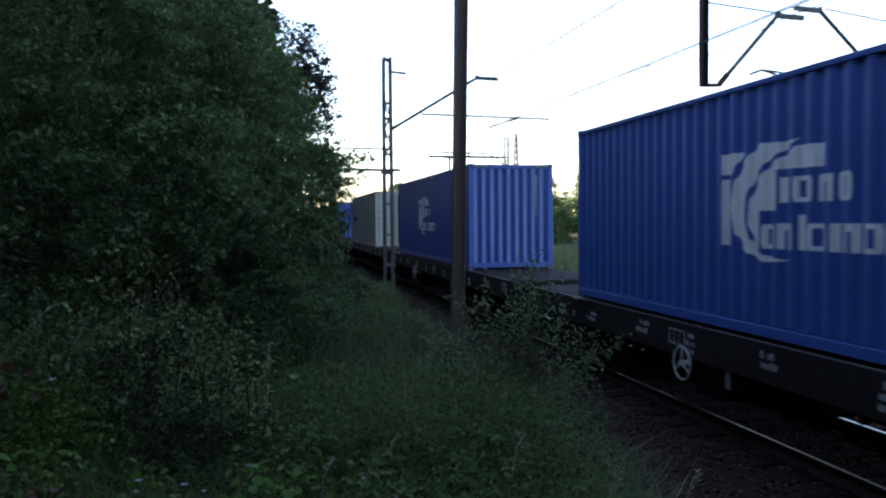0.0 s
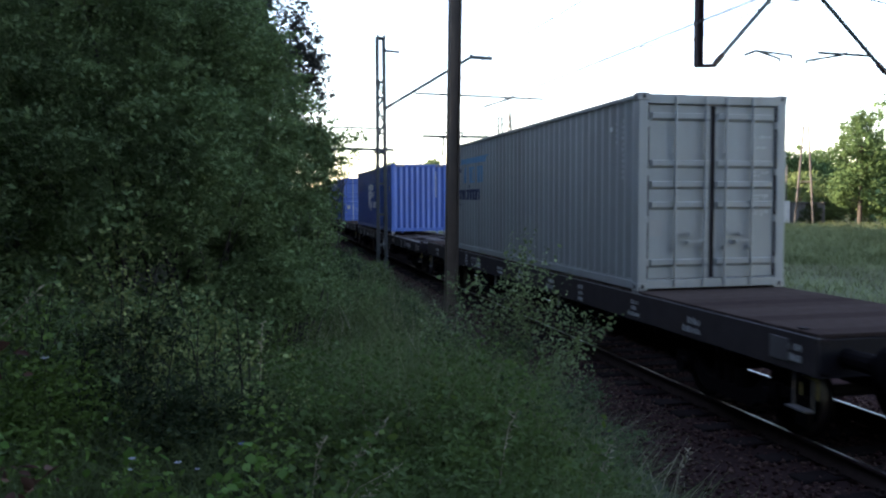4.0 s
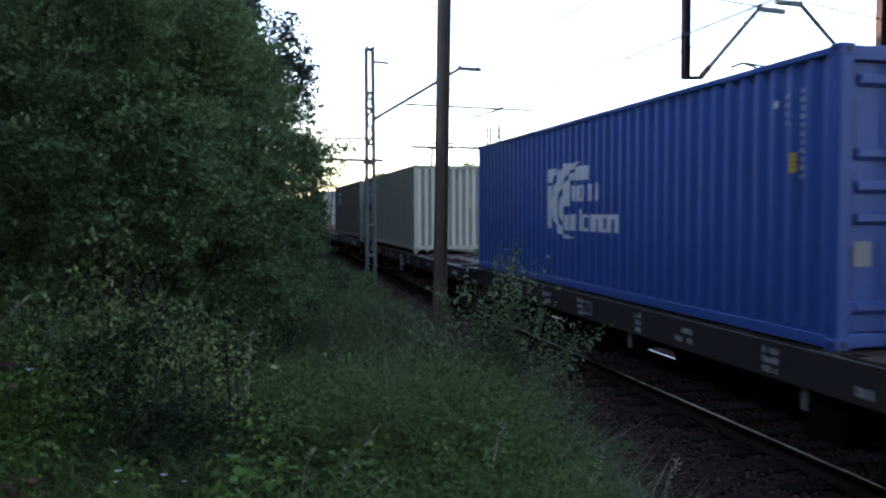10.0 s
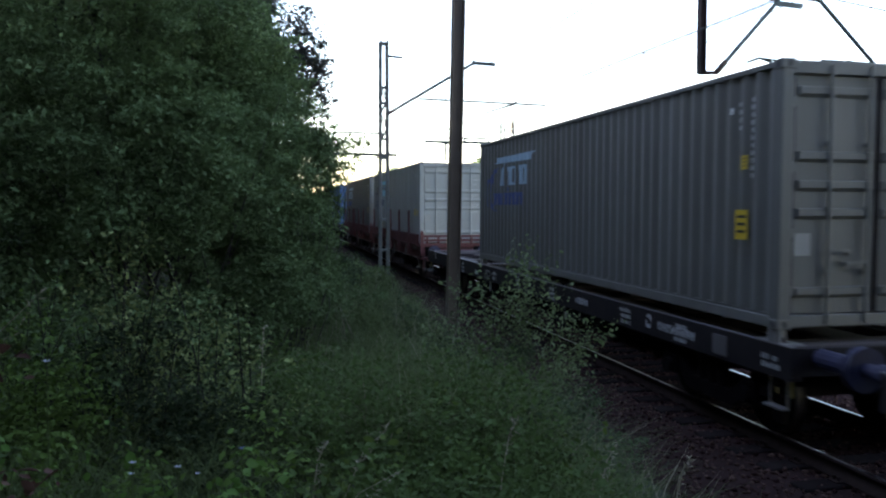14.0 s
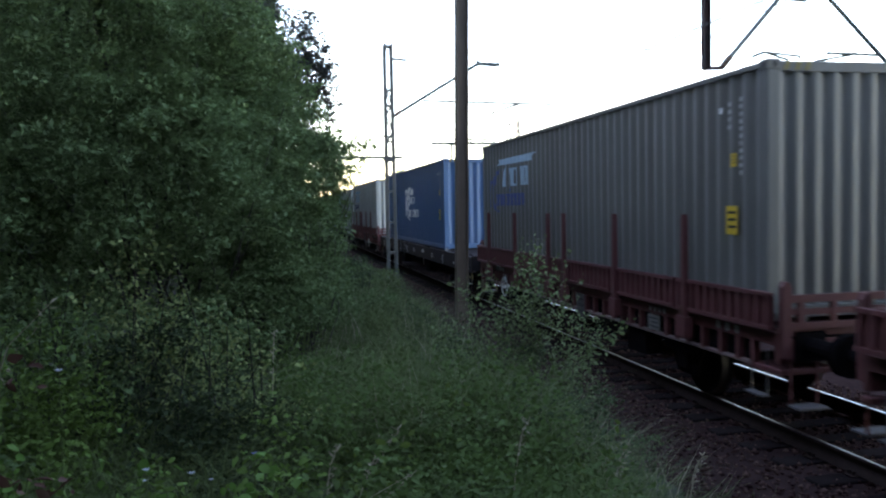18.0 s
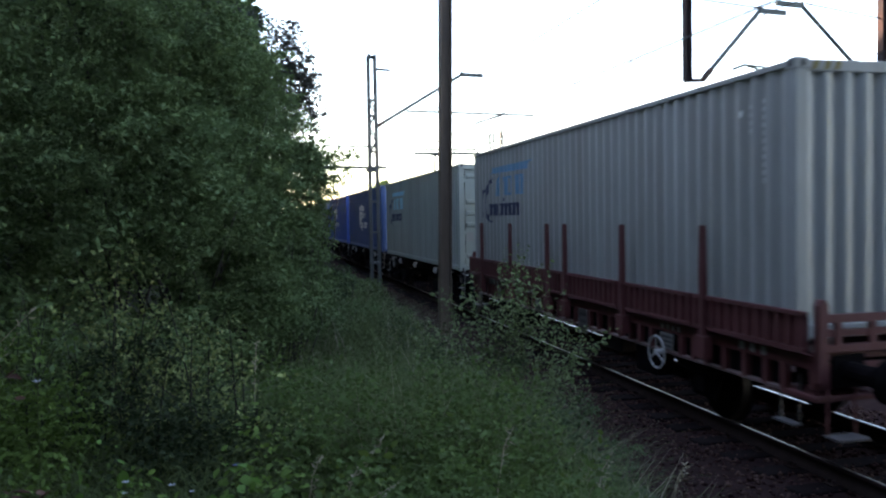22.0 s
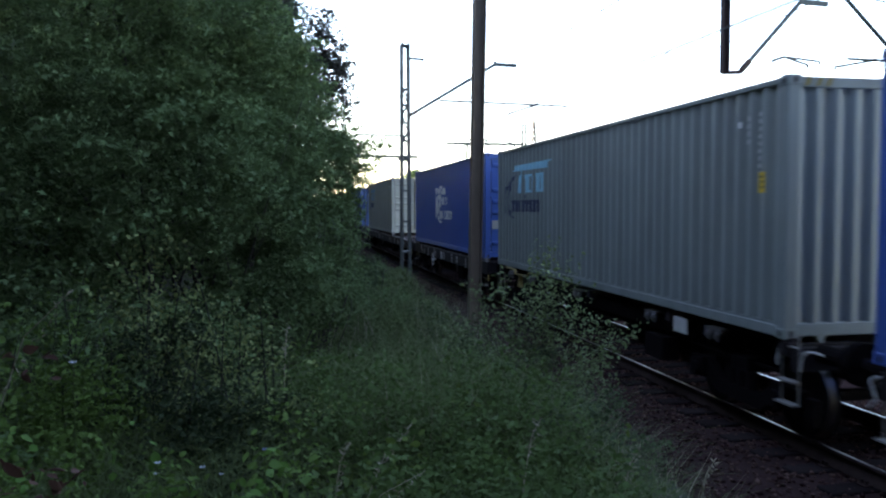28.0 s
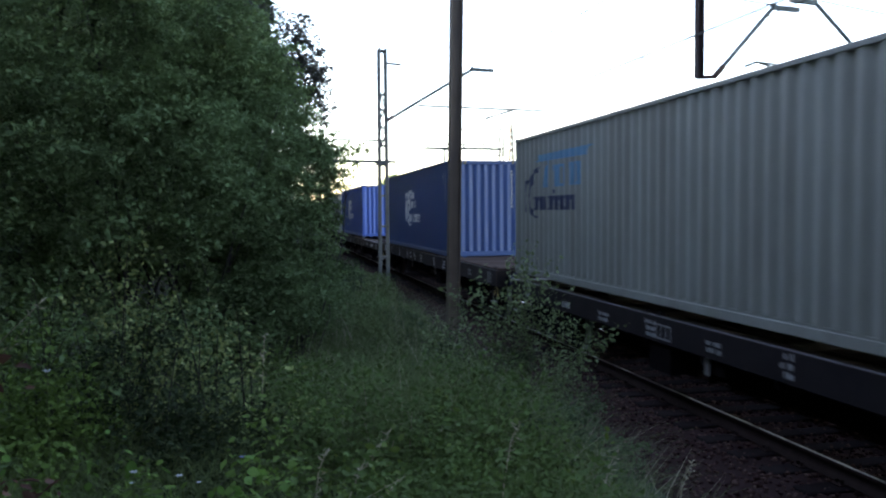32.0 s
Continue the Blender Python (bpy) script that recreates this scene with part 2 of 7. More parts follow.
L_PETAL = leaf_mat("white_petal", (0.42, 0.43, 0.46), 0.1, 0.3)
L_BLUEPETAL = leaf_mat("violet_petal", (0.16, 0.15, 0.36), 0.1, 0.3)


# ---- mesh helpers ----
def mesh_of(name, bm, material, smooth=False):
    me = bpy.data.meshes.new(name)
    bm.normal_update()
    bm.to_mesh(me)
    bm.free()
    for m in (material if isinstance(material, (list, tuple)) else [material]):
        me.materials.append(m)
    if smooth:
        for p in me.polygons:
            p.use_smooth = True
    return me


def put(name, me, parent=None, at=None, label=""):
    ob = new(name, me)
    if parent is not None:
        ob.parent = parent
    if at is not None:
        ob.matrix_basis = at if isinstance(at, Matrix) else Matrix.Translation(at)
    if label:
        ob["label"] = label
    return ob


def part(name, bm, material, parent, label="", smooth=False, at=None):
    return put(name, mesh_of(name, bm, material, smooth), parent, at, label)


def box(bm, x0, x1, y0, y1, z0, z1, mi=0):
    v = [bm.verts.new(p) for p in ((x0, y0, z0), (x1, y0, z0), (x1, y1, z0), (x0, y1, z0), (x0, y0, z1), (x1, y0, z1), (x1, y1, z1), (x0, y1, z1))]
    for f in ((0, 3, 2, 1), (4, 5, 6, 7), (0, 1, 5, 4), (1, 2, 6, 5), (2, 3, 7, 6), (3, 0, 4, 7)):
        bm.faces.new([v[i] for i in f]).material_index = mi
    return v


def bbox(x0, x1, y0, y1, z0, z1, bev=0.012):
    bm = bmesh.new()
    box(bm, x0, x1, y0, y1, z0, z1)
    if bev:
        bmesh.ops.bevel(bm, geom=bm.edges[:], offset=bev, segments=1, affect="EDGES")
    return bm


def rod(bm, a, b, r0, r1=None, seg=8, caps=True):
    a, b = Vector(a), Vector(b)
    r1 = r0 if r1 is None else r1
    d = (b - a).normalized()
    u = d.orthogonal().normalized()
    w = d.cross(u)
    rings = []
    for p, r in ((a, r0), (b, r1)):
        rings.append([bm.verts.new(p + (u * math.cos(2 * math.pi * i / seg) + w * math.sin(2 * math.pi * i / seg)) * r) for i in range(seg)])
    for i in range(seg):
        bm.faces.new((rings[0][i], rings[0][(i + 1) % seg], rings[1][(i + 1) % seg], rings[1][i]))
    if caps:
        bm.faces.new(rings[0][::-1])
        bm.faces.new(rings[1])


def beam(bm, a, b, w, h=None):
    """A bar of rectangular section from a to b."""
    a, b = Vector(a), Vector(b)
    h = w if h is None else h
    d = (b - a).normalized()
    u = d.cross(Vector((0, 0, 1)))
    u = u.normalized() if u.length > 1e-3 else Vector((1, 0, 0))
    v = u.cross(d)
    q = []
    for p in (a, b):
        q.append([bm.verts.new(p + u * sx * w / 2 + v * sz * h / 2) for sx, sz in ((-1, -1), (1, -1), (1, 1), (-1, 1))])
    for i in range(4):
        bm.faces.new((q[0][i], q[0][(i + 1) % 4], q[1][(i + 1) % 4], q[1][i]))
    bm.faces.new(q[0][::-1])
    bm.faces.new(q[1])


def prism(bm, outline, axis, d0, d1, mi=0):
    """A flat outline [(u, v)] given depth along an axis: x -> (d, u, v), y -> (u, d, v)."""
    pos3 = (lambda u, v, d: (d, u, v)) if axis == "x" else ((lambda u, v, d: (u, d, v)) if axis == "y" else (lambda u, v, d: (u, v, d)))
    lo = [bm.verts.new(pos3(u, v, d0)) for u, v in outline]
    hi = [bm.verts.new(pos3(u, v, d1)) for u, v in outline]
    n = len(outline)
    faces = [bm.faces.new(lo), bm.faces.new(hi[::-1])]
    for i in range(n):
        faces.append(bm.faces.new((lo[i], hi[i], hi[(i + 1) % n], lo[(i + 1) % n])))
    for f in faces:
        f.material_index = mi
    bmesh.ops.recalc_face_normals(bm, faces=faces)


def thing(name, label, category, group="", at=(0, 0, 0)):
    ob = new(name)
    ob.empty_display_size = 0.2
    ob.location = at
    return tagged(ob, label, category, group)


def raw(name, verts, faces, material, smooth=False):
    """A mesh from arrays, all faces with the same number of corners."""
    me = bpy.data.meshes.new(name)
    verts, faces = np.asarray(verts, dtype=np.float32), np.asarray(faces, dtype=np.int32)
    k = faces.shape[1]
    me.vertices.add(len(verts))
    me.vertices.foreach_set("co", verts.ravel())
    me.loops.add(faces.size)
    me.loops.foreach_set("vertex_index", faces.ravel())
    me.polygons.add(len(faces))
    me.polygons.foreach_set("loop_start", np.arange(0, faces.size, k, dtype=np.int32))
    me.polygons.foreach_set("loop_total", np.full(len(faces), k, dtype=np.int32))
    me.update(calc_edges=True)
    me.materials.append(material)
    if smooth:
        me.polygons.foreach_set("use_smooth", np.ones(len(faces), dtype=bool))
    return me


def leaves(points, size, rng, droop=0.3, width=0.55, spread=0.35, fine=False):
    """Verts and faces of folded leaves at the points: each is two triangles, tilted at random."""
    n = len(points)
    s = size * (1 + spread * rng.standard_normal(n)).clip(0.4, 1.9)
    d = rng.standard_normal((n, 3))
    d[:, 2] = d[:, 2] * 0.6 - droop
    d /= np.linalg.norm(d, axis=1)[:, None]
    up = rng.standard_normal((n, 3)) * 0.7 + np.array([0, 0, 1.0])
    side = np.cross(d, up)
    side /= np.linalg.norm(side, axis=1)[:, None] + 1e-9
    nor = np.cross(side, d)
    base = points
    tip = points + d * s[:, None]
    mid = points + d * (s * 0.45)[:, None] + nor * (s * 0.12)[:, None]
    left = mid + side * (s * width * 0.5)[:, None]
    right = mid - side * (s * width * 0.5)[:, None]
    if fine:
        along = tip - base
        bow = nor * (s * 0.10)[:, None]
        w = side * (s * width * 0.5)[:, None]
        v = np.stack([base, base + along * 0.22 + w * 0.72, base + along * 0.5 + w * 0.95 + bow * 0.5, base + along * 0.8 + w * 0.55, tip - bow, base + along * 0.8 - w * 0.55, base + along * 0.5 - w * 0.95 + bow * 0.5, base + along * 0.22 - w * 0.72], 1).reshape(-1, 3)
        i = np.arange(n)[:, None] * 8
        f = np.concatenate([i + np.array([t]) for t in ([0, 2, 1], [0, 4, 2], [2, 4, 3], [0, 7, 6], [0, 6, 4], [4, 6, 5])], 1).reshape(-1, 3)
        return v, f
    v = np.stack([base, left, tip, right], 1).reshape(-1, 3)
    i = np.arange(n)[:, None] * 4
    f = np.concatenate([i + np.array([[0, 2, 1]]), i + np.array([[0, 3, 2]])], 1).reshape(-1, 3)
    return v, f


def clump_points(cx, cy, cz, rx, ry, rz, n, rng, knots=14, knot=0.20, fill=0.30):
    """Points of foliage: knots of leaves on and in an uneven ellipsoid."""
    k = rng.standard_normal((knots, 3))
    k /= np.linalg.norm(k, axis=1)[:, None]
    k *= rng.uniform(0.45, 1.02, knots)[:, None] ** 0.6
    pick = rng.integers(0, knots, n)
    p = k[pick] + (rng.standard_normal((n, 3)) * knot).clip(-1.5 * knot, 1.5 * knot)
    loose = rng.random(n) < fill
    q = rng.standard_normal((n, 3))
    q /= np.linalg.norm(q, axis=1)[:, None]
    q *= rng.random(n)[:, None] ** 0.4
    p[loose] = q[loose]
    return p * np.array([rx, ry, rz]) + np.array([cx, cy, cz])


def spray_points(cx, cy, cz, rx, ry, rz, n, rng, reach=0.36, inner=0.30):
    """Points of foliage on leafy sprays: short twigs that leave an uneven ellipsoid outwards and bow down at their ends."""
    m = max(8, n // 75)
    k = rng.standard_normal((m, 3))
    k /= np.linalg.norm(k, axis=1)[:, None]
    foot = k * rng.uniform(0.60, 0.98, m)[:, None] * np.array([rx, ry, rz])
    way = k * np.array([1.0, 1.0, 0.55]) + rng.standard_normal((m, 3)) * 0.45 + np.array([0, 0, 0.12])
    way /= np.linalg.norm(way, axis=1)[:, None]
    long = reach * rng.uniform(0.45, 1.25, m) * min(1.0, 1.2 * min(rx, ry, rz) / 0.5)
    pick = rng.integers(0, m, n)
    t = rng.random(n) ** 0.8
    p = foot[pick] + way[pick] * (long[pick] * (t - 0.35))[:, None]
    p[:, 2] -= 0.45 * long[pick] * t * t
    p += rng.standard_normal((n, 3)) * (np.array([0.055, 0.055, 0.026]) * (1.25 - 0.7 * t)[:, None])
    deep = rng.random(n) < inner
    q = rng.standard_normal((n, 3))
    q /= np.linalg.norm(q, axis=1)[:, None]
    q *= rng.random(n)[:, None] ** 0.45 * 0.86
    p[deep] = (q * np.array([rx, ry, rz]))[deep]
    return p + np.array([cx, cy, cz])


def joined(pieces):
    vs, fs, o = [], [], 0
    for v, f in pieces:
        vs.append(v)
        fs.append(f + o)
        o += len(v)
    return np.concatenate(vs), np.concatenate(fs)


# ---- ground, trackbed and rails ----
XC, XC2 = 6.548, 11.25          # centre lines of the two tracks


def ground_z(x, y):
    s = np.clip((4.1 - x) / 2.9, 0, 1)
    s = s * s * (3 - 2 * s)
    z = -0.42 + 1.42 * s
    z = z + 0.10 * np.sin(0.9 * x + 0.5 * y) * s + 0.07 * np.sin(1.7 * y - 0.6 * x) * s
    r = np.clip((x - 15) / 35, 0, 1)
    z = z + 0.55 * r * r * (3 - 2 * r) - 0.12 * np.clip((x - 13.5) / 1.5, 0, 1)
    rise = np.clip((np.hypot(x, y) - 110) / 600, 0, 1)
    return z + 9.0 * rise * rise


gx = np.concatenate([-np.geomspace(1500, 14, 14), np.arange(-12, 5.01, 0.4), np.arange(6, 16, 1.0), np.arange(17, 60, 3.0), np.geomspace(64, 1500, 16)])
gy = np.concatenate([-np.geomspace(1500, 14, 12), np.arange(-12, 30.01, 0.6), np.arange(32, 120, 3.0), np.geomspace(125, 1800, 18)])
GX, GY = np.meshgrid(gx, gy, indexing="ij")
gv = np.stack([GX, GY, ground_z(GX, GY)], -1).reshape(-1, 3)
ii = (np.arange(len(gx) - 1)[:, None] * len(gy) + np.arange(len(gy) - 1)[None, :]).ravel()
gf = np.stack([ii, ii + len(gy), ii + len(gy) + 1, ii + 1], 1)
ground_me = raw("ground", gv, gf, M_SOIL, True)
ground_me.materials.append(M_FIELD)
centre_x = gv[gf].mean(1)[:, 0]
ground_me.polygons.foreach_set("material_index", (centre_x > 13.6).astype(np.int32))
ground = tagged(put("ground", ground_me), "overgrown bank and level meadow beside the railway line", "ground", kind="structure")


def along(name, outline, y0, y1, material, steps=1, mats=None):
    """An outline (x, z), open, drawn out along the line."""
    n = len(outline)
    vs = [(x, y0 + (y1 - y0) * k / steps, z) for k in range(steps + 1) for x, z in outline]
    fs = [(k * n + i, k * n + i + 1, (k + 1) * n + i + 1, (k + 1) * n + i) for k in range(steps) for i in range(n - 1)]
    me = raw(name, vs, np.array(fs)[:, ::-1], material)
    if mats:
        for m in mats[0]:
            me.materials.append(m)
        me.polygons.foreach_set("material_index", np.array(mats[1] * steps, dtype=np.int32))
    return me


Y0, Y1 = -70.0, 330.0
bed = [(3.95, -0.52), (4.25, -0.36), (4.75, -0.24), (5.2, -0.215), (7.9, -0.215), (8.6, -0.27), (9.3, -0.25), (9.9, -0.22), (12.6, -0.22), (13.1, -0.26), (13.7, -0.62)]
tagged(put("ballast_bed", along("ballast_bed", bed, Y0, Y1, M_BALLAST, 60)), "dark dirty ballast bed under both tracks", "ballast", kind="structure")

RAIL = [(-0.075, -0.172), (-0.075, -0.160), (-0.012, -0.140), (-0.010, -0.050), (-0.036, -0.040), (-0.036, -0.010), (-0.023, -0.0022), (-0.010, 0.0), (0.006, 0.0), (0.026, -0.003), (0.036, -0.010), (0.036, -0.040), (0.010, -0.050), (0.012, -0.140), (0.075, -0.160), (0.075, -0.172)]
rail_me = along("rail", RAIL, Y0, Y1, M_RAIL, 20, ([M_RAILTOP], [0, 0, 0, 0, 0, 0, 1, 1, 0, 0, 0, 0, 0, 0, 0]))
sl = bmesh.new()
box(sl, -1.3, 1.3, -0.13, 0.13, -0.33, -0.178)
bmesh.ops.bevel(sl, geom=[e for e in sl.edges], offset=0.014, segments=1, affect="EDGES")
sleeper_me = mesh_of("sleeper", sl, M_SLEEPER)
fa = bmesh.new()
for s in (-0.7535, 0.7535):
    box(fa, s - 0.17, s + 0.17, -0.07, 0.07, -0.178, -0.166)
    for d in (-0.11, 0.11):
        rod(fa, (s + d, -0.03, -0.168), (s + d, -0.03, -0.125), 0.018, seg=6)
        rod(fa, (s + d, 0.035, -0.168), (s + d, 0.035, -0.125), 0.018, seg=6)
fasten_me = mesh_of("rail_fastening", fa, M_RAIL)
for x, label, last in ((XC, "rusty rails with polished heads on tarred wooden sleepers", 70), (XC2, "neighbouring track on wooden sleepers beyond the train", 50)):
    track = tagged(new("railway_track"), label, "railway track", kind="structure")
    track.location = (x, 0, 0)
    for s in (-0.7535, 0.7535):
        put("rail", rail_me, track, (s, 0, 0))
    rng = random.Random(int(x))
    for k in range(int((last + 6) / 0.62)):
        y = -6 + 0.62 * k
        spot = pose(rng.uniform(-0.03, 0.03), y, rng.uniform(-0.012, 0.004), 0, 0, rng.uniform(-0.6, 0.6))
        put("sleeper", sleeper_me, track, spot)
        if x == XC and y < 30:
            put("rail_fastening", fasten_me, track, (0, y, 0))

# loose stones on the shoulder and between the rails
rng = np.random.default_rng(3)
octa = np.array([[1, 0, 0], [-1, 0, 0], [0, 1, 0], [0, -1, 0], [0, 0, 1], [0, 0, -1]], float)
octf = np.array([[0, 2, 4], [2, 1, 4], [1, 3, 4], [3, 0, 4], [2, 0, 5], [1, 2, 5], [3, 1, 5], [0, 3, 5]])
ns = 26000
sy = 3.0 + 32 * rng.random(ns) ** 1.5
sx = rng.uniform(3.7, 8.6, ns)
bz = np.interp(sx, [b[0] for b in bed], [b[1] for b in bed])
sz = bz + rng.uniform(-0.01, 0.022, ns)
size = rng.uniform(0.016, 0.04, ns)
jit = octa[None] * (1 + 0.35 * rng.standard_normal((ns, 6, 1))).clip(0.5, 1.6)
ang = rng.uniform(0, 6.28, (ns, 2))
ca, sa = np.cos(ang[:, 0]), np.sin(ang[:, 0])
rx = jit[:, :, 0] * ca[:, None] - jit[:, :, 1] * sa[:, None]
ry = jit[:, :, 0] * sa[:, None] + jit[:, :, 1] * ca[:, None]
sv = np.stack([rx, ry, jit[:, :, 2] * 0.7], -1) * size[:, None, None] + np.stack([sx, sy, sz], -1)[:, None]
sf = (np.arange(ns)[:, None, None] * 6 + octf[None]).reshape(-1, 3)
tagged(put("ballast_stones", raw("ballast_stones", sv.reshape(-1, 3), sf, M_STONE)), "loose brown and grey ballast stones along the track", "stones", kind="stuff")


# ---- the train: flat wagons and the containers that stand on them ----
CL, CW, CH, DECK = 12.192, 2.438, 2.896, 1.29
mesh_cache = {}


def cached(key, make):
    if key not in mesh_cache:
        mesh_cache[key] = make()
    return mesh_cache[key]


def corrugated(length, z0, z1, pitch, depth, thick, material, name):
    """A corrugated sheet along y, outer crests at x = 0, folded inwards (+x); front and back skins."""
    flat, slope = pitch * 0.27, pitch * 0.23
    ys, xs, y = [0.0], [0.0], 0.0
    n = max(1, round(length / pitch))
    p = length / n
    flat, slope = p * 0.39, p * 0.11
    for _ in range(n):
        for dy, x in ((flat / 2, 0.0), (slope, depth), (flat, depth), (slope, 0.0), (flat / 2, 0.0)):
            y += dy
            ys.append(y)
            xs.append(x)
    k = len(ys)
    vs = [(x + o, yy, z) for o in (0, thick) for z in (z0, z1) for x, yy in zip(xs, ys)]
    fs = []
    for i in range(k - 1):
        fs.append((i + 1, i, k + i, k + i + 1))
        fs.append((2 * k + i, 2 * k + i + 1, 3 * k + i + 1, 3 * k + i))
    return raw(name, vs, fs, material)


def casting_mesh(material):
    bm = bbox(-0.089, 0.089, -0.081, 0.081, -0.059, 0.059, 0.010)
    for f in list(bm.faces):
        f.material_index = 0
    o = len(bm.faces)
    for s in (-1, 1):                                    # the oval holes: dark ovals set proud by a hair, the hollow's shade as colour
        prism(bm, [(0.028 * math.cos(a), 0.038 * math.sin(a)) for a in [math.pi * i / 5 for i in range(10)]], "x", s * 0.0885, s * 0.0915, 1)
        prism(bm, [(0.028 * math.cos(a), 0.038 * math.sin(a)) for a in [math.pi * i / 5 for i in range(10)]], "y", s * 0.0805, s * 0.0835, 1)
    return mesh_of("corner_casting", bm, [material, M_DARK])


def arc_band(cx, cz, r0, r1, a0, a1, squash=1.0, taper=True, steps=14):
    """A crescent between two arcs, as an outline in (y, z)."""
    out, back = [], []
    for i in range(steps + 1):
        t = i / steps
        a = radians(a0 + (a1 - a0) * t)
        w = math.sin(math.pi * (0.12 + 0.88 * t)) if taper else 1.0
        rm, h = (r0 + r1) / 2, (r1 - r0) / 2 * max(w, 0.12)
        out.append((cx + squash * (rm + h) * math.cos(a), cz + (rm + h) * math.sin(a)))
        back.append((cx + squash * (rm - h) * math.cos(a), cz + (rm - h) * math.sin(a)))
    return out + back[::-1]


POST, RIB, DEEP = 0.16, 0.278, 0.045
RIBS = round((CL - 2 * POST) / RIB)
PITCH = (CL - 2 * POST) / RIBS


def fold_depth(y):
    """How far the corrugated side lies behind its crests at y along the container."""
    q = ((y - POST) / PITCH) % 1.0
    return DEEP * min(1.0, max(0.0, (min(q, 1 - q) - 0.195) / 0.11))


FOLDS = [POST + PITCH * (k + e) for k in range(RIBS) for e in (0.195, 0.305, 0.695, 0.805)]


def emblem(parent, kind):
    """The company's emblem on the side wall as plain shapes: crescents, slabs and two rows of upright bars.
    Distances u run from the container's far end along the side; the paint follows the folds of the sheet."""
    def shape(name, outlines, material):
        def make():
            bm = bmesh.new()
            for o in outlines:
                bm.faces.new([bm.verts.new((0, CL - u, z)) for u, z in o])
            ends = [v.co.y for v in bm.verts]
            for y in FOLDS:
                if min(ends) < y < max(ends):
                    bmesh.ops.bisect_plane(bm, geom=bm.verts[:] + bm.edges[:] + bm.faces[:], plane_co=(0, y, 0), plane_no=(0, 1, 0))
            for v in bm.verts:
                v.co.x = fold_depth(v.co.y) - 0.0025
            bmesh.ops.recalc_face_normals(bm, faces=bm.faces[:])
            for f in bm.faces:
                if f.normal.x > 0:
                    f.normal_flip()
            return mesh_of(name, bm, material)
        put(name, cached((name, material.name, outlines[0][0], outlines[0][1], len(outlines)), make), parent)

    def rect(u0, u1, z0, z1, lean=0.0):
        return [(u0, z0), (u1, z0), (u1 + lean, z1), (u0 + lean, z1)]
    def moved(o, du):
        return [(u + du, z) for u, z in o]

    def glyph(form, u0, u1, z0, z1, w=0.078):
        """One upright of a row: open arch, closed ring or plain bar."""
        if form == "bar":
            return [rect(u0, u1, z0, z1)]
        if form == "arch":
            return [[(u0, z0), (u0 + w, z0), (u0 + w, z1 - w), (u1 - w, z1 - w), (u1 - w, z0), (u1, z0), (u1, z1), (u0, z1)]]
        cut = 0.05
        ring = [rect(u0, u0 + w, z0 + cut, z1 - cut), rect(u1 - w, u1, z0 + cut, z1 - cut)]
        for a, b, lean in ((z0, z0 + cut, -1), (z1 - cut, z1, 1)):
            ring.append([(u0 + (0.03 if lean < 0 else 0), a), (u1 - (0.03 if lean < 0 else 0), a), (u1 - (0.03 if lean > 0 else 0), b), (u0 + (0.03 if lean > 0 else 0), b)])
        return ring

    if kind == "white":
        d = -0.10
        shape("emblem_slab", [moved([(4.72, 1.86), (4.94, 1.85), (5.02, 1.98), (5.19, 2.10), (4.72, 2.10)], d)], M_WHITE)
        shape("emblem_upright", [moved([(4.72, 1.02), (4.93, 1.02), (4.86, 1.20), (4.82, 1.45), (4.90, 1.80), (4.72, 1.80)], d)], M_WHITE)
        shape("emblem_crescent", [moved([(6.15, 2.16), (5.85, 2.15), (5.49, 2.17), (5.25, 2.05), (5.08, 1.90), (4.98, 1.76), (4.90, 1.45), (5.00, 1.15), (5.22, 0.95), (5.56, 0.85), (5.96, 0.88), (5.53, 0.93), (5.28, 1.10), (5.19, 1.33), (5.22, 1.60), (5.40, 1.82), (5.62, 1.98), (5.91, 2.06)], d)], M_WHITE)
        shape("emblem_stem", [moved([(5.48, 0.98), (5.34, 1.07), (5.26, 1.30), (5.29, 1.57), (5.46, 1.79), (5.67, 1.93), (5.95, 2.02), (6.12, 2.09), (6.55, 2.08), (6.56, 1.85), (5.78, 1.86), (5.78, 1.42), (5.48, 1.42)], d)], M_WHITE)
        for form, u0, u1, z0, z1 in (("bar", 5.84, 6.00, 1.50, 1.77), ("ring", 6.06, 6.37, 1.50, 1.77), ("arch", 6.42, 6.67, 1.50, 1.77), ("ring", 6.71, 6.94, 1.50, 1.78),
                                     ("ring", 5.52, 5.76, 1.00, 1.27), ("arch", 5.80, 6.05, 1.00, 1.28), ("bar", 6.13, 6.25, 1.00, 1.37), ("ring", 6.30, 6.58, 1.00, 1.28), ("bar", 6.64, 6.74, 1.00, 1.28), ("arch", 6.79, 7.01, 1.00, 1.28), ("ring", 7.06, 7.30, 1.00, 1.28), ("arch", 7.34, 7.58, 1.00, 1.28)):
            shape("emblem_bar", glyph(form, u0 + d, u1 + d, z0, z1), M_WHITE)
    else:
        top, low = {"two_tone": (M_SKYBLUE, M_NAVY), "worn": (M_FADEBLUE, M_NAVY), "pale": (M_CHALKBLUE, M_DEEPBLUE)}[kind]
        shape("emblem_slab", [[(1.31, 2.32), (3.86, 2.30), (4.14, 2.46), (1.42, 2.45)]], top)
        shape("emblem_stem", [[(1.74, 1.80), (1.96, 1.80), (2.10, 2.31), (1.92, 2.31)]], top)
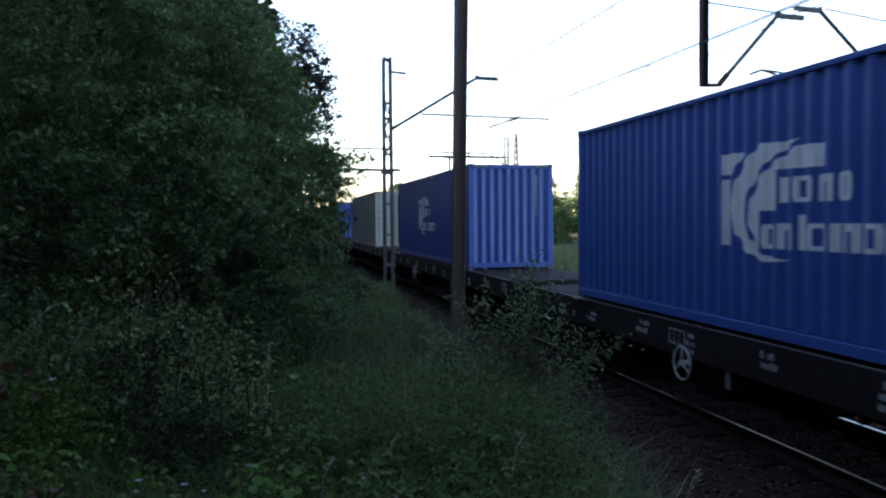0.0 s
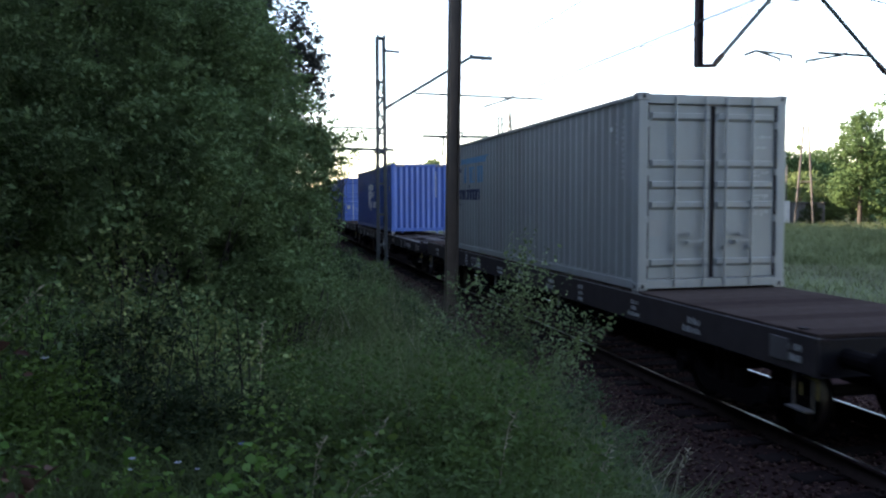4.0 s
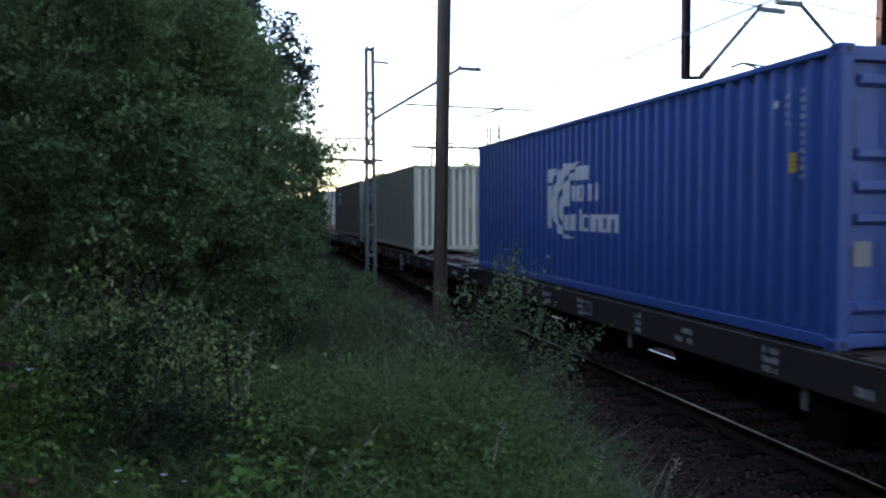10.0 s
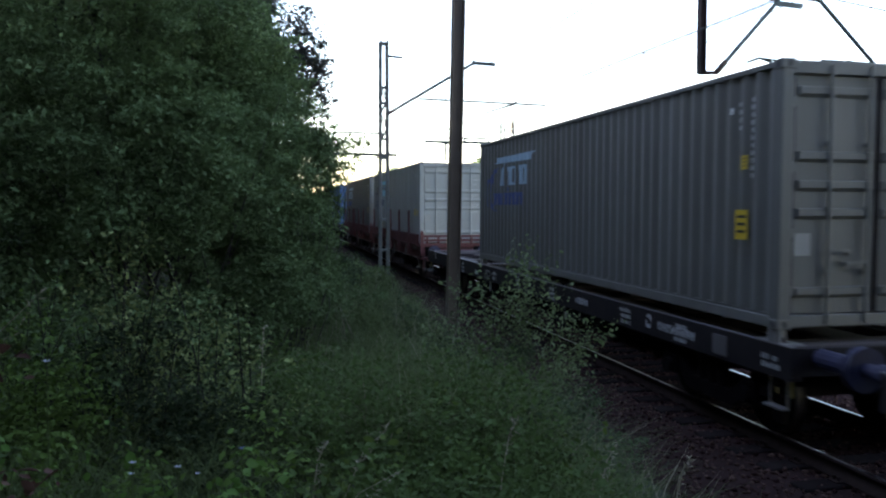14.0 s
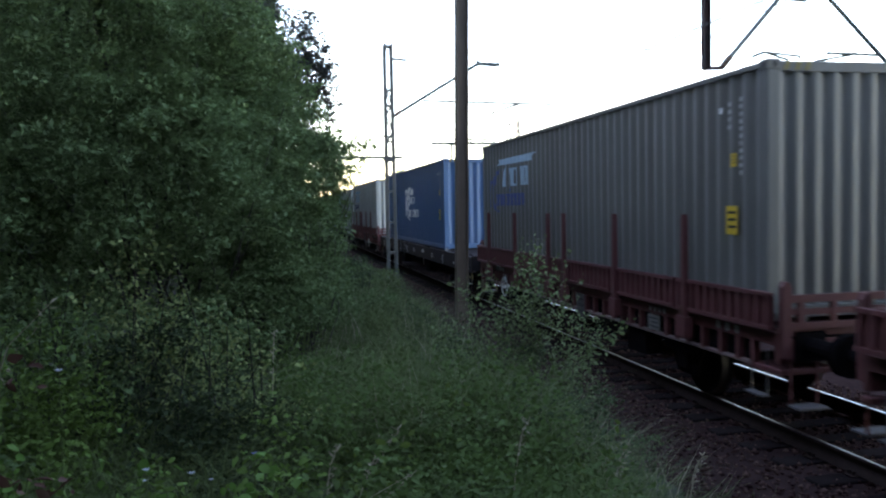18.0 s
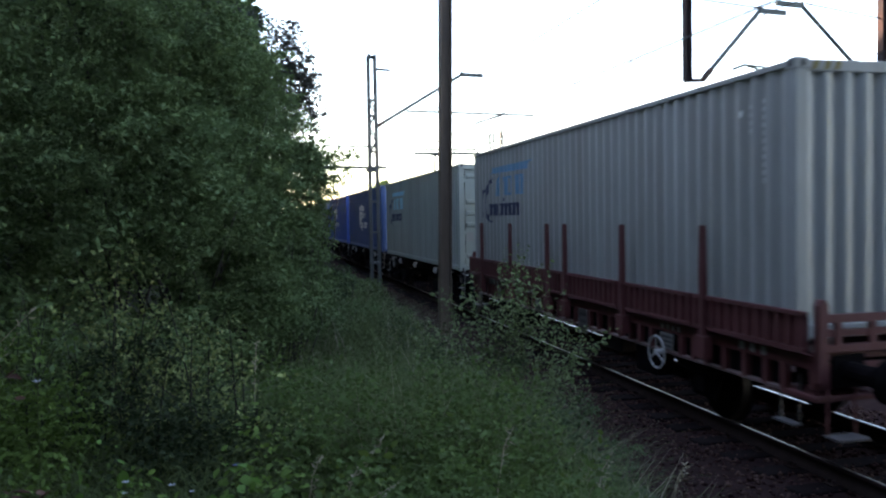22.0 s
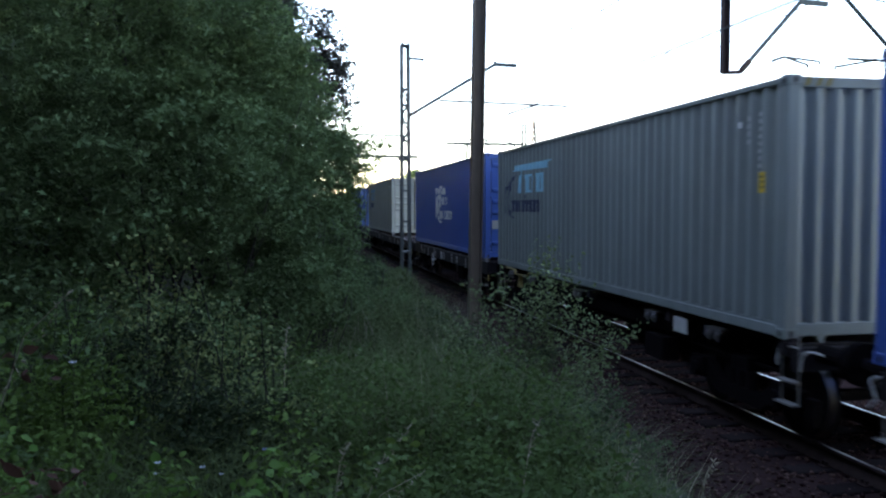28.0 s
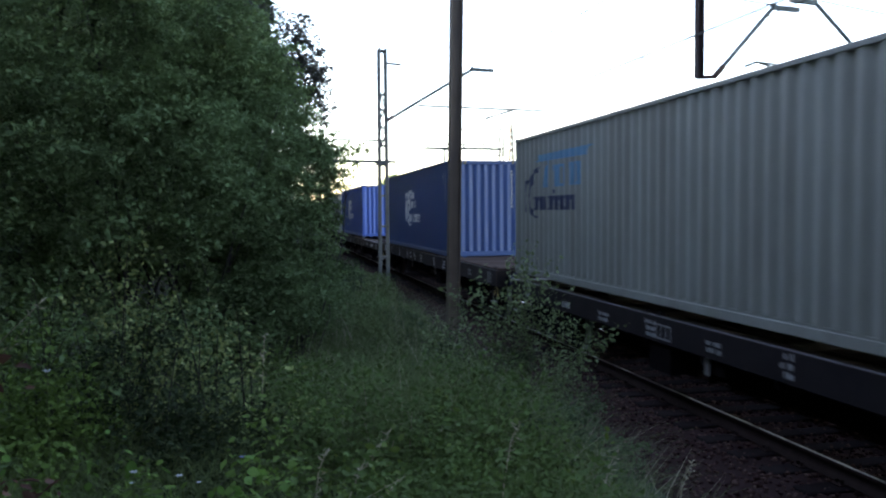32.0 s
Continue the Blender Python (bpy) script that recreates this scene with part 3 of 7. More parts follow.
        for form, u0, u1 in (("arch", 2.22, 2.50), ("ring", 2.58, 2.92), ("arch", 3.02, 3.28), ("ring", 3.36, 3.62)):
            shape("emblem_bar", glyph(form, u0, u1, 1.80, 2.21, 0.10), top)
        shape("emblem_crescent", [[(1.62, 2.22), (1.30, 2.20), (1.12, 2.14), (0.93, 2.00), (0.83, 1.85), (0.79, 1.70), (0.80, 1.52), (0.86, 1.38), (1.05, 1.25), (1.25, 1.20), (1.46, 1.21), (1.15, 1.29), (1.02, 1.42), (0.96, 1.60), (0.99, 1.75), (1.09, 1.92), (1.26, 2.08)]], low)
        shape("emblem_upright", [[(0.58, 1.30), (0.76, 1.33), (0.69, 1.52), (0.70, 1.75), (0.82, 1.98), (0.58, 1.98)]], low)
        for k in range(8):
            u = 1.12 + 0.282 * k
            shape("emblem_bar", glyph(("ring", "arch", "bar", "ring", "arch", "arch", "ring", "arch")[k], u, u + (0.25 if k != 2 else 0.20), 1.36, 1.63, 0.09), low)
        shape("emblem_bar", [rect(2.28, 2.42, 1.67, 1.75)], low)


def small_marks(parent, material, yellow, rng):
    """Rows of tiny marks beside the near corner post, and the yellow notice plates."""
    bm = bmesh.new()
    for k in range(11):
        z = 2.55 - 0.085 * k
        box(bm, -0.004, -0.001, 0.51, 0.545 + 0.01 * (k % 2), z - 0.05, z)
    for k in range(4):
        z = 2.52 - 0.09 * k
        box(bm, -0.004, -0.001, 0.75, 0.785, z - 0.05, z)
    tagged(part("mark_bars", bm, material, parent), kind="stuff")
    if yellow:
        for y, z, w, h in yellow:
            bm = bmesh.new()
            box(bm, -0.006, -0.001, y, y + w, z, z + h)
            plate = part("notice_plate", bm, M_YELLOW, parent, "yellow notice plate")
            bm = bmesh.new()
            for j in range(3):
                box(bm, -0.009, -0.007, y + 0.03, y + w - 0.04, z + h * (0.22 + 0.25 * j), z + h * (0.32 + 0.25 * j))
            tagged(part("notice_bars", bm, M_DARK, plate), kind="stuff")


def container(label, paint, doors_near, emblem_kind, yellow=(), ribs=0.278, marks=M_PALE):
    """A forty-foot high-cube container: base at z = 0, near end at y = 0, the side seen at x = 0."""
    c = thing("shipping_container", label, "shipping container", "containers on the train")
    key = paint.name
    rail_h, post = 0.16, 0.16
    side = cached((key, "side", ribs), lambda: corrugated(CL - 2 * post, 0.168, CH - 0.085, ribs, 0.045, 0.003, paint, "side_wall"))
    put("side_wall", side, c, (0.012, post, 0))
    put("side_wall", side, c, pose(CW - 0.012, CL - post, 0, 0, 0, 180))
    bot = cached((key, "bottom"), lambda: mesh_of("bottom_rail", rail_bm(post), paint))
    top = cached((key, "top"), lambda: mesh_of("top_rail", bbox(0.0, 0.06, post, CL - post, CH - 0.085, CH - 0.02, 0.006), paint))
    for x, me_b, me_t in ((0.0, bot, top), (CW - 0.055, bot, top)):
        put("bottom_rail", me_b, c, (x, 0, 0))
        put("top_rail", me_t, c, (x, 0, 0))
    pm = cached((key, "post"), lambda: mesh_of("corner_post", bbox(0.004, 0.158, 0.004, 0.158, 0.10, CH - 0.10, 0.012), paint))
    cm = cached((key, "casting"), lambda: casting_mesh(paint))
    for x in (0, CW - 0.162):
        for y in (0, CL - 0.162):
            put("corner_post", pm, c, (x, y, 0))
    for x in (0.086, CW - 0.086):
        for y in (0.079, CL - 0.079):
            for z in (0.059, CH - 0.059):
                put("corner_casting", cm, c, (x, y, z))
    roof = cached((key, "roof"), lambda: roof_mesh(paint))
    put("roof", roof, c)
    floor = cached(("floor",), lambda: mesh_of("underside", bbox(0.06, CW - 0.06, 0.1, CL - 0.1, 0.03, 0.12, 0), M_FRAME))
    put("underside", floor, c)
    near_m, far_m = pose(0, 0, 0), pose(CW, CL, 0, 0, 0, 180)
    end_wall(c, paint, far_m if doors_near else near_m)
    door_end(c, paint, near_m if doors_near else far_m, key)
    if emblem_kind:
        holder = put("side_emblem", cached(("holder",), lambda: mesh_of("side_emblem", tiny_plate(), M_WHITE)), c, (0.012, 0, 0))
        emblem(holder, emblem_kind)
        small_marks(holder, marks, yellow, None)
    return c


def rail_bm(post):
    bm = bmesh.new()
    prism(bm, [(0.05, 0.02), (0.004, 0.02), (0.0, 0.026), (0.0, 0.135), (0.004, 0.139), (0.05, 0.139)], "y", post, CL - post)
    prism(bm, [(0.028, 0.1395), (0.028, 0.168), (0.05, 0.168), (0.05, 0.1395)], "y", post, CL - post)
    return bm


def tiny_plate():
    bm = bmesh.new()
    box(bm, -0.004, -0.001, 0.92, 0.98, 2.40, 2.47)
    return bm


def roof_mesh(paint):
    bm = bmesh.new()
    n = 40
    for k in range(n):
        y0, y1 = 0.1 + (CL - 0.2) * k / n, 0.1 + (CL - 0.2) * (k + 1) / n
        m = (y1 - y0) * 0.3
        z = CH - 0.03
        q = [(y0, z), (y0 + m * 0.4, z), (y0 + m, z + 0.018), (y1 - m, z + 0.018), (y1 - m * 0.4, z), (y1, z)]
        for (ya, za), (yb, zb) in zip(q, q[1:]):
            v = [bm.verts.new(p) for p in ((0.05, ya, za), (CW - 0.05, ya, za), (CW - 0.05, yb, zb), (0.05, yb, zb))]
            bm.faces.new(v)
    box(bm, 0.05, CW - 0.05, 0.1, CL - 0.1, CH - 0.06, CH - 0.045)
    return mesh_of("roof", bm, paint)


def end_wall(c, paint, m):
    key = paint.name
    sheet = cached((key, "end"), lambda: corrugated(CW - 0.3, 0.16, CH - 0.13, 0.238, 0.045, 0.003, paint, "end_wall"))
    put("end_wall", sheet, c, m @ pose(CW - 0.15, 0.020, 0, 0, 0, 90))
    sill = cached((key, "endsill"), lambda: mesh_of("end_sill", bbox(0.15, CW - 0.15, 0.012, 0.10, 0.03, 0.17, 0.008), paint))
    head = cached((key, "endhead"), lambda: mesh_of("end_header", bbox(0.15, CW - 0.15, 0.012, 0.10, CH - 0.14, CH - 0.02, 0.008), paint))
    put("end_sill", sill, c, m)
    put("end_header", head, c, m)

    def feet():
        bm = bmesh.new()
        for x in (0.42, CW - 0.50):
            prism(bm, [(x, 0.03), (x + 0.12, 0.03), (x + 0.08, -0.05), (x + 0.04, -0.05)], "y", 0.02, 0.09)
        return mesh_of("locating_lug", bm, paint)
    put("locating_lug", cached((key, "lug"), feet), c, m)

    def stripe():
        bm = bmesh.new()
        prism(bm, [(0, CH - 0.12), (0.06, CH - 0.12), (0.09, CH - 0.03), (0.03, CH - 0.03)], "y", 0.004, 0.011)
        return mesh_of("height_stripe", bm, M_DULLYELLOW)
    for x in (0.20, 0.34, 0.46, CW - 0.50, CW - 0.36, CW - 0.24):
        put("height_stripe", cached(("stripe",), stripe), c, m @ pose(x, 0, 0))

    def numbers():
        bm = bmesh.new()
        for k in range(12):
            z = CH - 0.32 - 0.095 * k
            box(bm, CW - 0.515, CW - 0.475 + 0.012 * (k % 2), 0.012, 0.018, z - 0.055, z)
        return mesh_of("end_mark_bars", bm, M_PALE)
    tagged(put("end_mark_bars", cached(("numbers",), numbers), c, m), kind="stuff")


def door_end(c, paint, m, key):
    hardware = M_STEEL if paint in (M_BLUE, M_BLUE2, M_BLUE3) else paint
    sill = cached((key, "doorsill"), lambda: mesh_of("door_sill", bbox(0.15, CW - 0.15, 0.0, 0.10, 0.03, 0.16, 0.008), paint))
    head = cached((key, "doorhead"), lambda: mesh_of("door_header", bbox(0.15, CW - 0.15, 0.0, 0.10, CH - 0.16, CH - 0.02, 0.008), paint))
    put("door_sill", sill, c, m)
    put("door_header", head, c, m)

    def leaf():
        return mesh_of("door", bbox(0.0, 1.055, 0.045, 0.085, 0.17, CH - 0.17, 0.006), paint)

    def rib():
        bm = bmesh.new()
        lo = [(0.05, 0.0445, -0.06), (1.0, 0.0445, -0.06), (1.0, 0.0445, 0.06), (0.05, 0.0445, 0.06)]
        hi = [(0.07, 0.008, -0.02), (0.98, 0.008, -0.02), (0.98, 0.008, 0.05), (0.07, 0.008, 0.05)]
        a = [bm.verts.new(p) for p in lo]
        b = [bm.verts.new(p) for p in hi]
        bm.faces.new(b)
        bm.faces.new(a[::-1])
        for i in range(4):
            bm.faces.new((a[i], a[(i + 1) % 4], b[(i + 1) % 4], b[i]))
        return mesh_of("door_rib", bm, paint)

    def edge():
        return mesh_of("door_gasket", bbox(0.0, 0.022, 0.024, 0.0445, 0.18, CH - 0.18, 0), M_FRAME)

    def bar():
        bm = bmesh.new()
        rod(bm, (0, -0.005, 0.06), (0, -0.005, CH - 0.06), 0.021, seg=8)
        for z in (0.10, 0.62, 1.30, 2.0, CH - 0.12):
            box(bm, -0.035, 0.035, -0.014, 0.035, z - 0.022, z + 0.022)
        return mesh_of("locking_bar", bm, hardware)

    def handle(s):
        bm = bmesh.new()
        beam(bm, (s * 0.02, -0.03, 0.98), (s * 0.28, -0.03, 0.955), 0.012, 0.024)
        box(bm, s * 0.255 - 0.025, s * 0.255 + 0.025, -0.02, 0.045, 0.93, 0.98)
        return mesh_of("door_handle", bm, hardware)

    def hinge():
        bm = bmesh.new()
        for z in (0.42, 1.05, 1.75, CH - 0.45):
            box(bm, -0.075, 0.03, 0.0, 0.045, z - 0.05, z + 0.05)
        return mesh_of("hinges", bm, paint)

    dm = cached((key, "leaf"), leaf)
    for i, x in enumerate((0.158, CW / 2 + 0.006)):
        door = put("door", dm, c, m @ pose(x, 0, 0))
        for z in (0.40, 1.25, 1.55, 1.86, 2.55):
            put("door_rib", cached((key, "rib"), rib), door, (0, 0, z))
        for gx in (0.0, 1.033):
            put("door_gasket", cached(("gasket",), edge), door, (gx, 0, 0))
        for k, bx in enumerate((0.44, 0.92) if i == 0 else (0.195, 0.635)):
            put("locking_bar", cached(("bar", hardware.name), bar), door, (bx, 0, 0))
            put("door_handle", cached(("handle", k, hardware.name), lambda: handle(1 - 2 * k)), door, (bx, 0, (-0.12, -0.25)[k]))
        put("hinges", cached((key, "hinge"), hinge), door, (0.0, 0, 0) if i == 0 else pose(1.055, 0.045, 0, 0, 0, 180) @ pose(0, 0, 0))
        if i == 1:
            def numbers():
                bm = bmesh.new()
                r = random.Random(9)
                for z, n in ((2.28, 7), (2.12, 5), (1.75, 6), (1.70, 4), (1.40, 6), (1.35, 5), (1.16, 6), (1.12, 4)):
                    for k in range(n):
                        if r.random() < 0.85:
                            box(bm, 0.68 + 0.045 * k, 0.68 + 0.045 * k + 0.028 * r.uniform(0.6, 1.1), 0.008, 0.0125, z - 0.035 * r.uniform(0.5, 1.0), z + 0.012)
                return mesh_of("door_mark_bars", bm, M_PALE)
            tagged(put("door_mark_bars", cached(("doornum",), numbers), door, (0, 0.03, 0)), kind="stuff")
        else:
            bm = bmesh.new()
            box(bm, 0.05, 0.25, 0.038, 0.0435, 0.80, 1.04)
            put("door_plate", cached(("plate",), lambda: mesh_of("door_plate", bm, M_CONCRETE)), door)


# -- wagons --
def wheelset_mesh():
    bm = bmesh.new()
    rod(bm, (-0.95, 0, 0), (0.95, 0, 0), 0.075, seg=10)
    for s in (-1, 1):
        x = s * 0.72
        prof = [(0.06, 0.10), (0.09, 0.12), (0.05, 0.36), (0.067, 0.40), (0.067, 0.455), (-0.045, 0.462), (-0.055, 0.49), (-0.067, 0.49), (-0.067, 0.40), (-0.03, 0.36), (-0.06, 0.12)]
        seg = 24
        rings = []
        for i in range(seg):
            a = 2 * math.pi * i / seg
            rings.append([bm.verts.new((x + s * px, r * math.cos(a), r * math.sin(a))) for px, r in prof])
        for i in range(seg):
            for j in range(len(prof) - 1):
                f = bm.faces.new((rings[i][j], rings[i][j + 1], rings[(i + 1) % seg][j + 1], rings[(i + 1) % seg][j]))
                f.material_index = 1 if j == 4 else 0
        for k in range(4):                                    # lightening marks that show the turn
            a = math.pi / 2 * k
            box(bm, x + s * 0.052 - 0.01, x + s * 0.052 + 0.01, 0.24 * math.cos(a) - 0.03, 0.24 * math.cos(a) + 0.03, 0.24 * math.sin(a) - 0.03, 0.24 * math.sin(a) + 0.03)
    bmesh.ops.recalc_face_normals(bm, faces=bm.faces[:])
    return mesh_of("wheelset", bm, [M_WHEEL, M_TREAD])


WHEELS = []                                                   # (wheelset, y on the wagon, wagon's offset), for the motion


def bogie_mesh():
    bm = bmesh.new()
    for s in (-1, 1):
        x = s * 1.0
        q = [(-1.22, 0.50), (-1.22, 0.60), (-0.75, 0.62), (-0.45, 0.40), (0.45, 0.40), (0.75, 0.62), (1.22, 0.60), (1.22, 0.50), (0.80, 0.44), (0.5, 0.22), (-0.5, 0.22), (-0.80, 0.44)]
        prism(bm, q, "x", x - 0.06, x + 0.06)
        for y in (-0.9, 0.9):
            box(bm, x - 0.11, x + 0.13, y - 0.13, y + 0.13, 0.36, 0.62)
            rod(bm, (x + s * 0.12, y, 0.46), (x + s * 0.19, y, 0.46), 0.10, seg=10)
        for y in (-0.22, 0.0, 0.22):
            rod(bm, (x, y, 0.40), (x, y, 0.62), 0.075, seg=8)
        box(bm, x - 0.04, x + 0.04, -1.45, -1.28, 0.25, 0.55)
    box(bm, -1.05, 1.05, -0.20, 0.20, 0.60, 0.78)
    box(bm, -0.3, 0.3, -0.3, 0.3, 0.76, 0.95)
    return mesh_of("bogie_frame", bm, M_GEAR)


def buffer_mesh(paint):
    bm = bmesh.new()
    rod(bm, (0, 0.62, 0), (0, 0.22, 0), 0.10, seg=12)
    rod(bm, (0, 0.24, 0), (0, 0.04, 0), 0.075, seg=12)
    rod(bm, (0, 0.05, 0), (0, 0.005, 0), 0.225, 0.20, seg=18)
    return mesh_of("buffer", bm, paint)


def coupling_mesh():
    bm = bmesh.new()
    beam(bm, (0, 0.62, 1.02), (0, 0.28, 1.02), 0.09, 0.14)
    prism(bm, [(0.28, 0.95), (0.28, 1.09), (0.16, 1.13), (0.13, 1.08), (0.20, 1.02), (0.22, 0.95)], "x", -0.03, 0.03)
    for s in (-1, 1):
        beam(bm, (s * 0.06, 0.30, 1.0), (s * 0.05, 0.05, 0.80), 0.035)
    beam(bm, (0.28, 0.55, 0.95), (0.34, 0.02, 0.55), 0.045)
    return mesh_of("coupling", bm, M_GEAR)


def handwheel_mesh():
    bm = bmesh.new()
    n, g = 24, 6
    ring = [[bm.verts.new((0.012 * math.sin(2 * math.pi * j / g), (0.215 + 0.012 * math.cos(2 * math.pi * j / g)) * math.cos(2 * math.pi * i / n), (0.215 + 0.012 * math.cos(2 * math.pi * j / g)) * math.sin(2 * math.pi * i / n))) for j in range(g)] for i in range(n)]
    for i in range(n):
        for j in range(g):
            bm.faces.new((ring[i][j], ring[(i + 1) % n][j], ring[(i + 1) % n][(j + 1) % g], ring[i][(j + 1) % g]))
    bmesh.ops.recalc_face_normals(bm, faces=bm.faces[:])
    for i in range(3):
        a = math.pi / 2 + 2 * math.pi * i / 3
        rod(bm, (0, 0, 0), (0, 0.215 * math.cos(a), 0.215 * math.sin(a)), 0.010, seg=6)
    rod(bm, (-0.03, 0, 0), (0.12, 0, 0), 0.035, seg=8)
    return mesh_of("handwheel", bm, M_PALE)


def step_mesh(material):
    bm = bmesh.new()
    for y in (0.0, 0.30):
        rod(bm, (0, y, 0.46), (0, y, 0.98), 0.012, seg=5)
    box(bm, -0.09, 0.02, -0.012, 0.312, 0.45, 0.468)
    return mesh_of("step", bm, material)


def grab_mesh():
    bm = bmesh.new()
    for a, b in (((0, 0, 0), (0, 0.0, 0.2)), ((0, 0, 0.2), (0, 0.26, 0.2)), ((0, 0.26, 0.2), (0, 0.26, 0))):
        rod(bm, a, b, 0.013, seg=6)
    return mesh_of("grab_rail", bm, M_DULLYELLOW)


def wheels_on(w, axles, offset):
    me = cached(("wheelset",), wheelset_mesh)
    for y in axles:
        ws = put("wheelset", me, w, (0, y, 0.46))
        WHEELS.append((ws, y, offset))


def ends_on(w, L, paint=None):
    paint = paint or M_GEAR
    b, k = cached(("buffer", paint.name), lambda: buffer_mesh(paint)), cached(("coupling",), coupling_mesh)
    for x in (-0.875, 0.875):
        put("buffer", b, w, (x, 0, 1.04))
        put("buffer", b, w, pose(x, L, 1.04, 0, 0, 180))
    put("coupling", k, w)
    put("coupling", k, w, pose(0, L, 0, 0, 0, 180))


def flank_marks(w, L, rng, zb, zt, card):
    """Blocks of lettering on the side sill, too small to read, as bars; a framed grid and a white wagon card."""
    h = zt - zb
    for k, y in enumerate(np.linspace(1.1, L - 2.2, 11)):
        y = float(y) + rng.uniform(-0.35, 0.35)
        rows, cols, size = rng.choice(((1, 8, 0.115), (2, 7, 0.085), (3, 8, 0.066), (4, 6, 0.056), (2, 9, 0.066), (3, 5, 0.075)))
        bm = bmesh.new()
        z = zt - 0.07 - (h - 0.10 - rows * size * 1.35) * rng.random()
        for r in range(rows):
            for c in range(cols - rng.randint(0, 2)):
                if rng.random() < 0.88:
                    u = y + 0.72 * size * c
                    box(bm, -1.2245, -1.2215, u, u + size * rng.uniform(0.38, 0.6), z - size, z - size * rng.uniform(0.0, 0.3))
            z -= size * 1.35
        if bm.verts:
            tagged(part("sill_lettering", bm, M_WORNMARK, w), kind="stuff")
    y = 0.62 * L + rng.uniform(-1.0, 1.0)
    bm = bmesh.new()
    for a, b, c, d in ((0, 0.42, 0, 0.016), (0, 0.42, 0.19, 0.206), (0, 0.016, 0, 0.206), (0.404, 0.42, 0, 0.206), (0.135, 0.148, 0, 0.206), (0.27, 0.283, 0, 0.206)):
        box(bm, -1.2245, -1.2215, y + a, y + b, zt - 0.30 + c, zt - 0.30 + d)
    part("marking_frame", bm, M_WORNMARK, w, "white painted frame of a load table")
    if card:
        pale = M_PALE if not isinstance(card, bool) else M_EDGE
        y = card if not isinstance(card, bool) else rng.uniform(0.9, 2.0)
        part("wagon_card", bbox(-1.236, -1.2215, y, y + 0.30, zt - 0.30, zt - 0.06, 0.003), pale, w, "weathered card in its holder on the sill")


